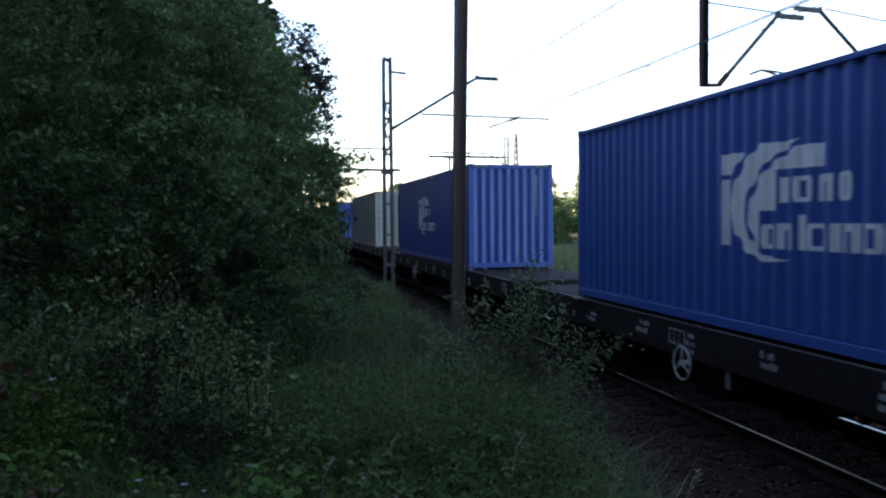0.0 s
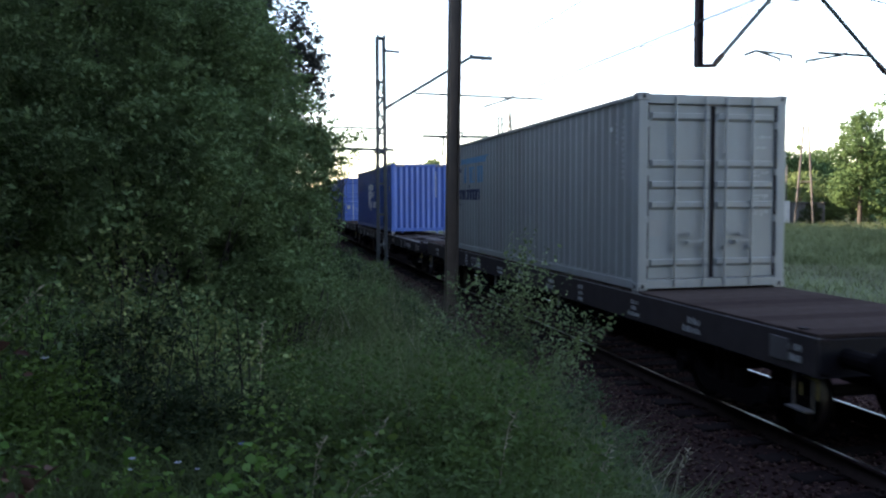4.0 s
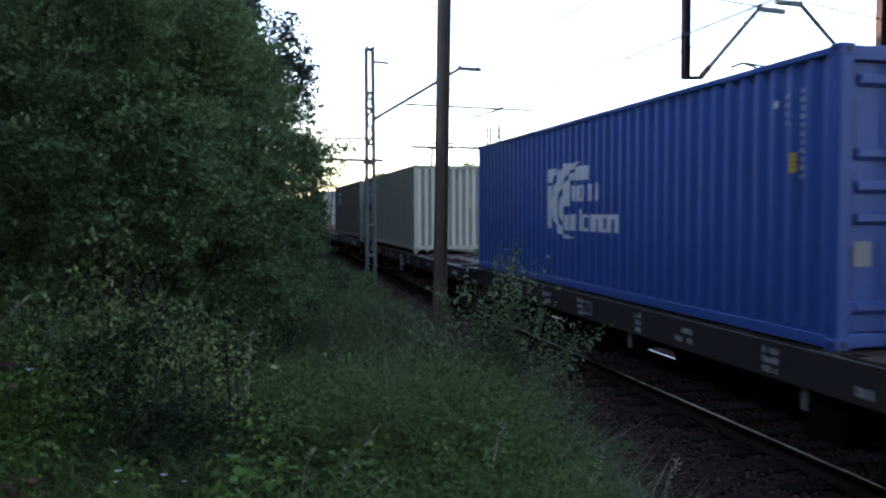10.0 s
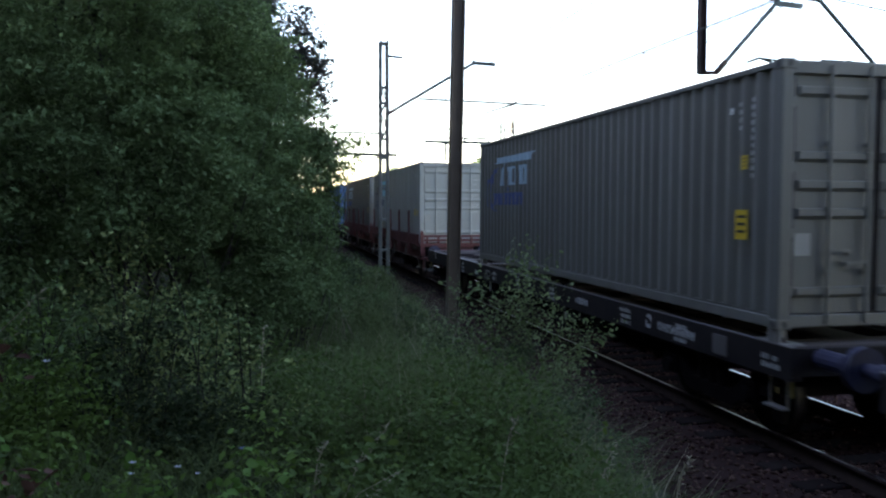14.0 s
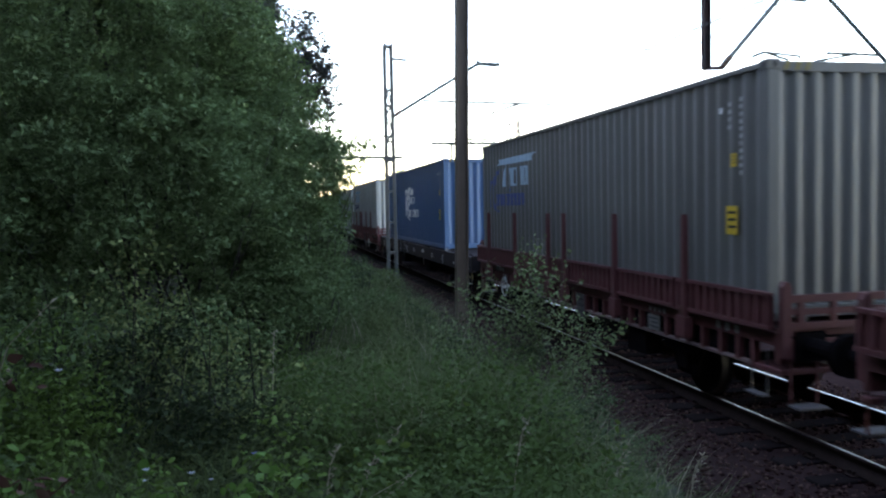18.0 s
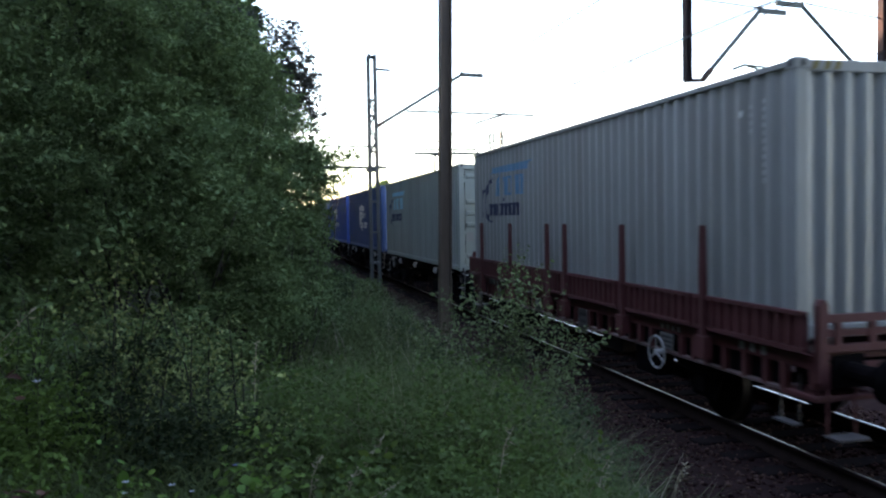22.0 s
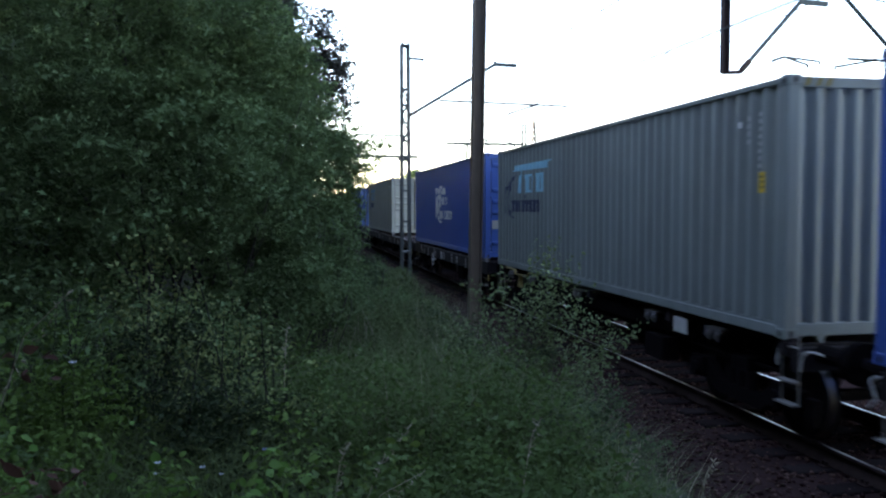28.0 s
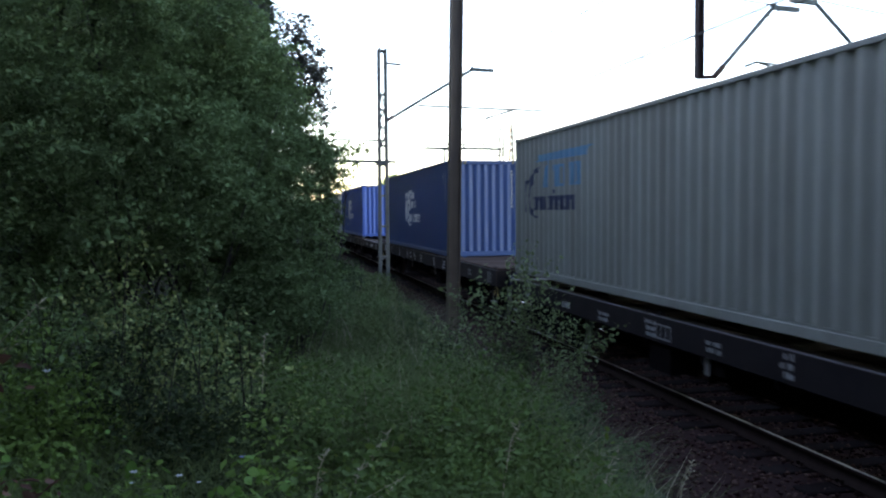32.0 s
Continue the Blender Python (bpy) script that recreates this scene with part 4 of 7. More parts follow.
def bogie_wagon(label, L, offset, deck, rng, zt, handwheel=None, card=True, steps=M_EDGE):
    """A sixty-foot flat wagon on two bogies: y runs from the near buffers (0) to the far ones (L); rail level is z = 0."""
    w = thing("container_wagon", label, "flat wagon", "wagons of the train")
    d0, d1 = 0.62, L - 0.62
    zb = {"sheet": 0.80, "planks": 0.86, "skeleton": 0.80}[deck]          # lower edge of the side sills
    for x in (-1.22, 1.10):
        f = -1 if x < 0 else 1
        bm = bmesh.new()
        prism(bm, [(f * u, z) for u, z in ((1.22, zt), (1.08, zt), (1.08, zt - 0.035), (1.19, zt - 0.035), (1.19, zb + 0.035), (1.08, zb + 0.035), (1.08, zb), (1.22, zb))], "y", d0, d1)
        part("side_sill", bm, M_SILL if offset == 173.7 or deck == "planks" else M_FRAME, w)
        if x < 0:
            for k in range(13):                                   # shallow web plates between the flanges
                y = d0 + 0.25 + (d1 - d0 - 0.5) * k / 12
                part("web_plate", bbox(-1.2185, -1.12, y - 0.012, y + 0.012, zb - 0.10, zb - 0.002, 0), M_GEAR, w)
        xe = -1.222 if x < 0 else 1.164
        part("sill_edge", bbox(xe, xe + 0.058, d0, d1, zt + 0.001, zt + 0.012, 0.003), M_EDGE, w, "rubbed pale edge of the side sill")
    for y in (d0, d1 - 0.1):
        part("end_beam", bbox(-1.20, 1.20, y, y + 0.1, 0.84, zt - 0.005, 0.008), M_FRAME, w)
    part("centre_sill", bbox(-0.24, 0.26, d0 + 0.1, d1 - 0.1, 0.78, zt - 0.02, 0.01), M_CENTRE if deck == "skeleton" else M_FRAME, w)
    if deck == "planks":
        n = 60
        me = cached(("plank",), lambda: mesh_of("deck_plank", bbox(-1.20, 1.20, 0.004, (L - 1.26) / n - 0.006, 0, 0.045, 0.006), M_PLANK))
        for k in range(n):
            put("deck_plank", me, w, (rng.uniform(-0.006, 0.006), d0 + 0.01 + (L - 1.26) / n * k, zt + rng.uniform(0.0, 0.004)))
    elif deck == "sheet":
        n = 9
        plate = cached(("deck_plate", round(L, 2)), lambda: mesh_of("deck_plate", bbox(-1.15, 1.15, 0.01, (L - 1.28) / n - 0.01, 0.002, 0.022, 0.004), M_DECKSTEEL))
        for k in range(n):
            put("deck_plate", plate, w, pose(0, d0 + 0.02 + (L - 1.28) / n * k, zt + rng.uniform(0, 0.004), rng.uniform(-0.1, 0.1), 0, 0), "dull steel deck plate")
    else:
        cross = cached(("cross",), lambda: mesh_of("cross_member", bbox(-1.08, 1.08, -0.035, 0.035, zt - 0.20, zt - 0.026, 0.008), M_DECKSTEEL))
        wide = cached(("wide",), lambda: mesh_of("bolster_plate", bbox(-1.08, 1.08, -0.45, 0.45, zt - 0.05, zt - 0.006, 0.008), M_DECKSTEEL))
        for k in range(1, 13):
            put("cross_member", cross, w, (0, d0 + (d1 - d0) * k / 13, 0))
        # black sheet added under the open frame, standing in for its shade
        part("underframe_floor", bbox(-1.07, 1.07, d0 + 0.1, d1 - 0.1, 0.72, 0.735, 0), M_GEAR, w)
        for y in (2.45, L - 2.45):
            put("bolster_plate", wide, w, (0, y, 0))
        tie = cached(("tie",), lambda: mesh_of("tie_plate", bbox(-1.08, 1.08, -0.22, 0.22, zt - 0.05, zt - 0.004, 0.008), M_CENTRE))
        for y in (0.95, 5.3, 7.15, L / 2, L - 7.15, L - 5.3, L - 0.95):
            put("tie_plate", tie, w, (0, y, 0))
        for f in (-1, 1):
            part("deck_flange", bbox(min(f * 0.94, f * 1.079), max(f * 0.94, f * 1.079), d0 + 0.1, d1 - 0.1, zt - 0.04, zt - 0.002, 0.004), M_CENTRE, w)
        for x in (-0.75, 0.75):
            part("deck_stringer", bbox(x - 0.03, x + 0.03, d0 + 0.1, d1 - 0.1, zt - 0.14, zt - 0.022, 0.006), M_DECKSTEEL, w)
    bogie = cached(("bogie",), bogie_mesh)
    for y in (2.45, L - 2.45):
        put("bogie_frame", bogie, w, (0, y, 0))
    wheels_on(w, [2.45 - 0.9, 2.45 + 0.9, L - 2.45 - 0.9, L - 2.45 + 0.9], offset)
    ends_on(w, L, M_BUFFER if deck == "skeleton" else M_GEAR)
    pins = cached(("pin",), pin_mesh)
    for y in (0.95, 6.98, 7.35, L - 7.35, L - 6.98, L - 0.95):
        for x in (-1.13, 1.13):
            put("twist_lock", pins, w, (x, y, zt))
    part("brake_gear", brake_bm(L), M_GEAR, w)
    hw = cached(("hw",), handwheel_mesh)
    if handwheel:
        put("handwheel", hw, w, (-1.30, handwheel, 0.74), "white-painted brake handwheel")
    st = cached(("step", steps.name), lambda: step_mesh(steps))
    put("step", st, w, (-1.16, 0.75, 0.02))
    put("step", st, w, (-1.16, L - 1.07, 0.02))
    for y in (0.66, L - 0.94):
        put("grab_rail", cached(("grab",), grab_mesh), w, (-1.17, y, 0.62), "yellow shunter's grab rail")
    belly(w, L, 4.0, rng.uniform(-2.5, 2.5))
    mid = (zt + zb) / 2
    if deck == "skeleton":
        bm = bmesh.new()
        for sgn in (-1, 1):                                       # two bent halves of a round emblem
            prism(bm, arc_band(3.80, mid + 0.02, 0.045, 0.105, 40 if sgn > 0 else 220, 190 if sgn > 0 else 370), "x", -1.2245, -1.2212)
        part("sill_emblem", bm, M_PALEMARK, w, "worn round emblem on the sill")
        bm = bmesh.new()
        for k in range(8):
            y = 3.52 - 0.125 * k
            for a, b, c, d in ((0, 0.028, 0, 1), (0.062, 0.09, 0, 1), (0.028, 0.062, 0.38, 0.62) if k % 2 else (0.028, 0.062, 0.74, 1)):
                box(bm, -1.2245, -1.2215, y - b, y - a, mid - 0.06 + 0.11 * c, mid - 0.06 + 0.11 * d)
        tagged(part("sill_lettering", bm, M_PALEMARK, w), kind="stuff")
    flank_marks(w, L, rng, zb, zt, card)
    for y in (0.36 * L, 0.58 * L):                                # brake change-over levers below the sill
        y += rng.uniform(-0.6, 0.6)
        lever = part("brake_valve", bbox(-1.15, -1.02, y, y + 0.24, zb - 0.22, zb - 0.03, 0.02), M_GEAR, w)
        part("lever_plate", bbox(-1.172, -1.152, y + 0.30, y + 0.40, zb - 0.24, zb - 0.02, 0.006), M_SEAT, lever, "pale lever plate")
    return w


def pin_mesh():
    bm = bmesh.new()
    box(bm, -0.07, 0.07, -0.09, 0.09, 0.0, 0.022)
    box(bm, -0.035, 0.035, -0.05, 0.05, 0.02, 0.07)
    return mesh_of("twist_lock", bm, M_DECKSTEEL)


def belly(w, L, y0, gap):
    """Deep dark underframe added between the bogies to hide the far rail, two bodies with a gap."""
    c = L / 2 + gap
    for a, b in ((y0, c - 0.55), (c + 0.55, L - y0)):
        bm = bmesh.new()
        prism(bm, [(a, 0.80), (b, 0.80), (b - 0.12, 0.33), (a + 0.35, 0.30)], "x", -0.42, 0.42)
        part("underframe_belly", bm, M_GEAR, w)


def brake_bm(L):
    bm = bmesh.new()
    c = L / 2
    rod(bm, (-0.55, c - 1.6, 0.62), (-0.55, c - 0.7, 0.62), 0.18, seg=12)
    rod(bm, (-0.5, c + 0.3, 0.66), (-0.5, c + 0.9, 0.66), 0.14, seg=12)
    beam(bm, (-0.7, 3.8, 0.70), (-0.7, L - 3.8, 0.70), 0.05)
    rod(bm, (-0.95, 1.2, 0.72), (-0.95, L - 1.2, 0.72), 0.025, seg=6)
    for y in (c - 3.0, c + 2.4):
        box(bm, -1.17, -0.9, y, y + 0.6, 0.38, 0.72)
    return bm


def spine_wagon(label, L, offset, rng, yellow_step=False):
    """A forty-foot skeleton wagon: a deep centre spine, outriggers under the container, bogies near both ends."""
    w = thing("container_wagon", label, "flat wagon", "wagons of the train")
    zt = SEATS["spine"][0]
    part("centre_sill", bbox(-0.34, 0.34, 0.62, L - 0.62, 0.66, zt - 0.03, 0.012), M_FRAME, w)
    for y in (0.62, L - 0.72):
        part("end_beam", bbox(-1.18, 1.18, y, y + 0.1, 0.84, zt - 0.02, 0.008), M_FRAME, w)
    arm = cached(("outrigger",), lambda: mesh_of("outrigger", outrigger_bm(zt), M_FRAME))
    for y in (0.85, 3.6, 6.7, 9.8, L - 0.95):
        put("outrigger", arm, w, (0, y, 0))
        put("outrigger", arm, w, pose(0, y, 0, 0, 0, 180))
    pale = M_PALE if offset < 230 else M_EDGE
    clip = cached(("clip", pale.name), lambda: clip_mesh(pale))
    for y in (2.35, 4.15, 7.3, 10.2, 11.85):
        put("sill_bracket", clip, w, (-1.16, y + rng.uniform(-0.05, 0.05), zt - 0.22), "pale worn bracket under the container")
    bogie = cached(("bogie",), bogie_mesh)
    for y in (1.95, L - 1.95):
        put("bogie_frame", bogie, w, (0, y, 0))
    wheels_on(w, [1.05, 2.85, L - 2.85, L - 1.05], offset)
    ends_on(w, L)
    pins = cached(("pin",), pin_mesh)
    for y in (0.80, L - 0.80):
        for x in (-1.13, 1.13):
            put("twist_lock", pins, w, (x, y, zt))
    hoop = cached(("hoop",), hoop_mesh)
    put("hand_rail", hoop, w, (-1.10, L - 1.1, 0), "white bent hand rail by the bogie")
    bow = cached(("bow",), bow_mesh)
    ladder = cached(("step", M_SEAT.name), lambda: step_mesh(M_SEAT))
    for y, z in ((0.62, 0.02), (0.62, 0.27), (L - 0.95, 0.02)):
        put("step", ladder, w, (-1.15, y, z), "worn pale step of the end ladder")
    for y in (1.0, 0.58):
        put("grab_hoop", bow, w, (-1.16, y, 0), "white bent grab hoop at the end of the wagon")
    part("wagon_card", bbox(-1.19, -1.17, 3.05, 3.42, 0.88, 1.09, 0.004), M_PALE, w, "pale card hung under the container")
    part("side_valance", bbox(-1.05, -0.95, 3.2, L - 3.2, 0.80, 1.03, 0.006), M_GEAR, w)
    belly(w, L, 3.5, rng.uniform(-2.0, 2.0))
    if yellow_step:
        bm = bmesh.new()
        for a, b in (((0, 0.0, 1.13), (-0.02, 0.05, 1.06)), ((-0.02, 0.05, 1.06), (-0.10, 0.75, 1.06)), ((-0.10, 0.75, 1.06), (-0.04, 0.95, 1.14)), ((-0.04, 0.95, 1.14), (-0.04, 1.75, 1.15)), ((0, -0.6, 1.14), (0, 0.0, 1.13))):
            rod(bm, a, b, 0.022, seg=6)
        box(bm, -0.06, 0.02, 0.52, 0.60, 0.78, 1.06)
        box(bm, -0.08, 0.02, 0.48, 0.66, 0.76, 0.82)
        part("hand_rail", bm, M_DULLYELLOW, w, "bent yellow hand rail", at=(-1.16, 10.5, 0))
    bm = brake_bm(L)
    part("brake_gear", bm, M_GEAR, w)
    return w


def outrigger_bm(zt):
    bm = bmesh.new()
    prism(bm, [(0.345, 0.70), (0.345, zt), (1.20, zt), (1.20, zt - 0.12)], "y", -0.06, 0.06)
    return bm


def clip_mesh(pale):
    bm = bmesh.new()
    box(bm, -0.03, 0.10, -0.20, 0.20, 0.15, 0.18)
    for u in (-0.11, 0.11):
        prism(bm, [(u - 0.07, 0.15), (u + 0.07, 0.15), (u + 0.05, 0.03), (u - 0.02, 0.01)], "x", -0.03, 0.0)
        rod(bm, (-0.06, u, 0.09), (-0.02, u, 0.09), 0.042, seg=8)
    return mesh_of("sill_bracket", bm, pale)


def hoop_mesh():
    bm = bmesh.new()
    pts = [(0, 0.0, 1.12), (0, 0.06, 1.14), (0, 0.62, 1.02), (0, 0.70, 0.97), (0, 0.62, 0.80), (0, 0.72, 0.70)]
    for a, b in zip(pts, pts[1:]):
        rod(bm, a, b, 0.013, seg=6)
    return mesh_of("hand_rail", bm, M_PALE)


def bow_mesh():
    bm = bmesh.new()
    pts = [(0, 0.0, 0.86), (0, -0.01, 0.97), (0, -0.05, 1.05), (0, -0.12, 1.09), (0, -0.24, 1.105), (0, -0.36, 1.10)]
    for a, b in zip(pts, pts[1:]):
        rod(bm, a, b, 0.014, seg=6)
    return mesh_of("grab_hoop", bm, M_PALE)


def stake_wagon(label, L, offset, rng, wheel=None, shift=0.0):
    """A red two-axle stake wagon: low ribbed side boards, tall stakes, small underframe boxes."""
    w = thing("stake_wagon", label, "flat wagon", "wagons of the train")
    d0, d1, zt = 0.62, L - 0.62, 1.235
    for x in (-1.24, 1.14):
        part("side_sill", bbox(x, x + 0.10, d0, d1, 1.05, 1.205, 0.01), M_RED, w)
        part("sill_flange", bbox(x, x + 0.11, d0 + 0.5, d1 - 0.5, 0.765, 0.80, 0.006), M_RUBBED, w)
        # dark sheet behind the latches, standing in for shade in the open gaps
        part("sill_web", bbox(x + 0.07, x + 0.09, d0 + 0.5, d1 - 0.5, 0.80, 1.05, 0), M_GEAR, w)
    for y in (d0, d1 - 0.1):
        part("end_beam", bbox(-1.24, 1.24, y, y + 0.1, 0.86, 1.12, 0.01), M_RED, w)
        part("deck_edge", bbox(-1.22, 1.22, y - 0.01, y + 0.11, 1.16, 1.236, 0.008), M_RED, w)
        # dark strip set in the gap, for the shade of the end's openings
        part("end_recess", bbox(-1.20, 1.20, y + 0.03, y + 0.07, 1.12, 1.16, 0), M_GEAR, w)
        f = -1 if y < 5 else 1
        yo = y if y < 5 else y + 0.1
        for x in (-0.875, 0.875):
            part("buffer_housing", bbox(x - 0.19, x + 0.19, min(yo, yo + f * 0.03), max(yo, yo + f * 0.03), 0.87, 1.21, 0.02), M_GEAR, w)
        part("end_step", bbox(-1.16, -0.80, yo + f * 0.02 if f > 0 else yo - 0.24, yo + 0.24 if f > 0 else yo - 0.02, 0.40, 0.425, 0.004), M_EDGE, w, "worn flat shunter's step")
        for x in (-1.14, -0.82):
            part("step_hanger", bbox(x - 0.012, x + 0.012, min(yo + f * 0.04, yo + f * 0.06), max(yo + f * 0.04, yo + f * 0.06), 0.42, 0.88, 0), M_RED, w)
        part("buffer_plate", bbox(-1.24, -0.55, y - 0.02 if y > 5 else y - 0.02, y + 0.55 if y < 5 else y + 0.12, 0.74, 0.80, 0.01), M_RED, w)
    part("deck_boards", bbox(-1.20, 1.20, d0 + 0.05, d1 - 0.05, 1.20, zt, 0.004), M_PLANK, w)
    n = 6
    step = (d1 - d0) / n

    def board():
        bm = bbox(-0.012, 0.012, 0.03, step - 0.03, 0, 0.40, 0.004)
        for z in (0.0, 0.36):
            box(bm, -0.055, 0.0, 0.03, step - 0.03, z, z + 0.045)
        k = 11
        for i in range(k + 1):
            y = 0.06 + (step - 0.16) * i / k
            box(bm, -0.050, 0.0, y, y + 0.05, 0.045, 0.36)
        return mesh_of("side_board", bm, M_RED)
    bd = cached(("board", round(L, 2)), board)
    for k in range(n):
        put("side_board", bd, w, (-1.30, d0 + step * k, 1.235))
        put("side_board", bd, w, pose(1.30, d0 + step * (k + 1), 1.235, 0, 0, 180))

    def end_board():
        bm = bmesh.new()
        for z0, z1, d in ((0.0, 0.07, 0.05), (0.15, 0.22, 0.03), (0.29, 0.37, 0.05)):
            box(bm, -1.14, 1.14, -d, 0.012, z0, z1)
        for k in range(6):
            x = -1.0 + 0.4 * k
            box(bm, x - 0.035, x + 0.035, -0.045, 0.008, 0.07, 0.29)
        for x in (-1.19, 1.19):
            prism(bm, [(x - 0.05, -0.30), (x + 0.05, -0.30), (x + 0.05, 0.46), (x + 0.02, 0.52), (x - 0.02, 0.52), (x - 0.05, 0.46)], "y", -0.07, 0.02)
        return mesh_of("end_board", bm, M_RED)
    eb = cached(("end_board",), end_board)
    put("end_board", eb, w, (0, d0 + 0.0, 1.24))
    put("end_board", eb, w, pose(0, d1, 1.24, 0, 0, 180))

    def stake():
        bm = bmesh.new()
        prism(bm, [(-0.05, 0.88), (0.05, 0.88), (0.030, 2.42), (0.012, 2.48), (-0.02, 2.48), (-0.030, 2.42)], "x", -0.035, 0.035)
        box(bm, -0.06, 0.06, -0.11, 0.11, 0.90, 1.16)
        return mesh_of("stake", bm, M_RED)
    sm = cached(("stake",), stake)
    for y in (2.49, 4.66, 6.89, 7.75, 9.94, 12.09):
        put("stake", sm, w, (-1.36, y + shift, 0), "tall tapered steel stake")
    for y in (2.49, 6.89, 12.09):
        put("stake", sm, w, pose(1.36, y, 0, 0, 0, 180))

    def latch():
        bm = bmesh.new()
        prism(bm, [(-0.045, 1.06), (0.045, 1.06), (0.04, 0.79), (-0.04, 0.79)], "x", -1.245, -1.17)
        return mesh_of("board_latch", bm, M_RED)
    lm = cached(("latch",), latch)
    for k in range(34):
        put("board_latch", lm, w, (0, d0 + 0.5 + (d1 - d0 - 1.0) * k / 33 + 0.05 * math.sin(5 * k), 0))
    part("centre_sill", bbox(-0.35, 0.35, d0 + 0.1, d1 - 0.1, 0.80, 1.18, 0.01), M_FRAME, w)
    wb = 8.0
    ax = [L / 2 - wb / 2, L / 2 + wb / 2]
    wheels_on(w, ax, offset)

    def guard():
        bm = bmesh.new()
        prism(bm, [(-0.62, 0.93), (0.62, 0.93), (0.24, 0.30), (-0.24, 0.30)], "x", -0.02, 0.02)
        return mesh_of("axle_guard", bm, M_GEAR)

    def spring():
        bm = bmesh.new()
        for k in range(5):
            box(bm, -0.045, 0.045, -0.62 + 0.06 * k, 0.62 - 0.06 * k, 0.72 - 0.03 * k, 0.745 - 0.03 * k)
        return mesh_of("leaf_spring", bm, M_GEAR)
    gm, sp = cached(("guard",), guard), cached(("spring",), spring)
    am = cached(("axle_box",), lambda: mesh_of("axle_box", bbox(-0.09, 0.13, -0.13, 0.13, 0.35, 0.60, 0.02), M_GEAR))
    for y in ax:
        for x in (-1.03, 1.03):
            put("axle_guard", gm, w, (x, y, 0))
            put("leaf_spring", sp, w, (x - 0.07 if x < 0 else x + 0.07, y, 0))
            put("axle_box", am, w, (x, y, 0))
    ends_on(w, L)
    if L < 13.91:
        part("paper_plate", bbox(-0.38, -0.02, d0 - 0.045, d0 - 0.038, 1.22, 1.62, 0.002), M_PALE, w, "white sheet fixed to the end board")
    part("brake_gear", brake_bm(L), M_GEAR, w)
    part("underframe_box", bbox(-1.10, -0.85, 5.2, 5.9, 0.50, 0.762, 0.015), M_FRAME, w)
    for y, z, u, h in ((3.35, 0.82, 0.34, 0.22), (6.15, 0.66, 0.36, 0.40), (8.35, 0.80, 0.30, 0.24), (10.9, 0.84, 0.26, 0.18)):
        panel = part("data_panel", bbox(-1.262, -1.246, y, y + u, z, z + h, 0.004), M_SEAT if h < 0.3 else M_EDGE, w, "pale worn data panel on the sill")
        bm = bmesh.new()
        for k in range(3):
            box(bm, -1.2655, -1.2625, y + 0.03, y + u - 0.05 - 0.05 * (k % 2), z + h * (0.18 + 0.27 * k), z + h * (0.30 + 0.27 * k))
        tagged(part("sill_lettering", bm, M_DARK, panel), kind="stuff")
    if wheel:
        put("handwheel", cached(("hw",), handwheel_mesh), w, (-1.36, wheel, 0.78), "white-painted brake handwheel")
    st = cached(("step", "y"), lambda: step_mesh(M_EDGE))
    put("step", st, w, (-1.2, 0.9, 0.0))
    put("step", st, w, (-1.2, L - 1.2, 0.0))
    marks = [(1.4, 3, 1.085, 1.0), (3.2, 4, 1.09, 0.7), (8.6, 5, 1.09, 0.7), (11.2, 3, 1.085, 1.0)]
    bm = bmesh.new()
    for y, k, z, s in marks:
        for i in range(k):
            box(bm, -1.2445, -1.2415, y + 0.20 * s * i, y + 0.20 * s * i + 0.08 * s, z, z + 0.09 * s)
    tagged(part("sill_lettering", bm, M_WORNMARK, w), kind="stuff")
    part("wagon_card", bbox(-1.262, -1.2415, L - 2.4, L - 2.1, 1.08, 1.19, 0.004), M_EDGE, w, "weathered card in its holder")
    return w


def ride(t):
    """How far the train has come by t seconds, metres along the line (towards the camera, gaining a little speed)."""
    u = (t - 16) / 16
    return -8.4788 * t - 7.51 * u * u + 0.268 * u ** 3


rg = random.Random(11)
# wagon: kind, near buffers, far buffers
WAGONS = [("sheet", 4.1, 24.3), ("sheet", 24.3, 44.5), ("planks", 44.5, 65.0), ("skeleton", 65.0, 85.1), ("planks", 85.1, 105.3), ("skeleton", 105.3, 125.5),
          ("skeleton", 125.5, 145.85), ("stakes", 145.85, 159.78), ("stakes", 159.78, 173.7), ("sheet", 173.7, 193.75), ("stakes", 193.75, 207.65),
          ("spine", 207.65, 221.33), ("spine", 221.33, 235.0), ("spine", 235.0, 248.6), ("spine", 248.6, 262.15), ("sheet", 262.15, 276.05),
          ("skeleton", 276.05, 296.2), ("planks", 296.2, 316.4), ("skeleton", 316.4, 336.6), ("spine", 336.6, 350.3)]
# deck level of the wagon and level of the container's feet, by kind
SEATS = {"sheet": (1.24, 1.29), "planks": (1.24, 1.29), "skeleton": (1.15, 1.30), "short": (1.14, 1.235), "spine": (1.12, 1.17), "stakes": (1.235, 1.29)}


def seats_of(i):
    return SEATS["short" if i == 15 else WAGONS[i][0]]


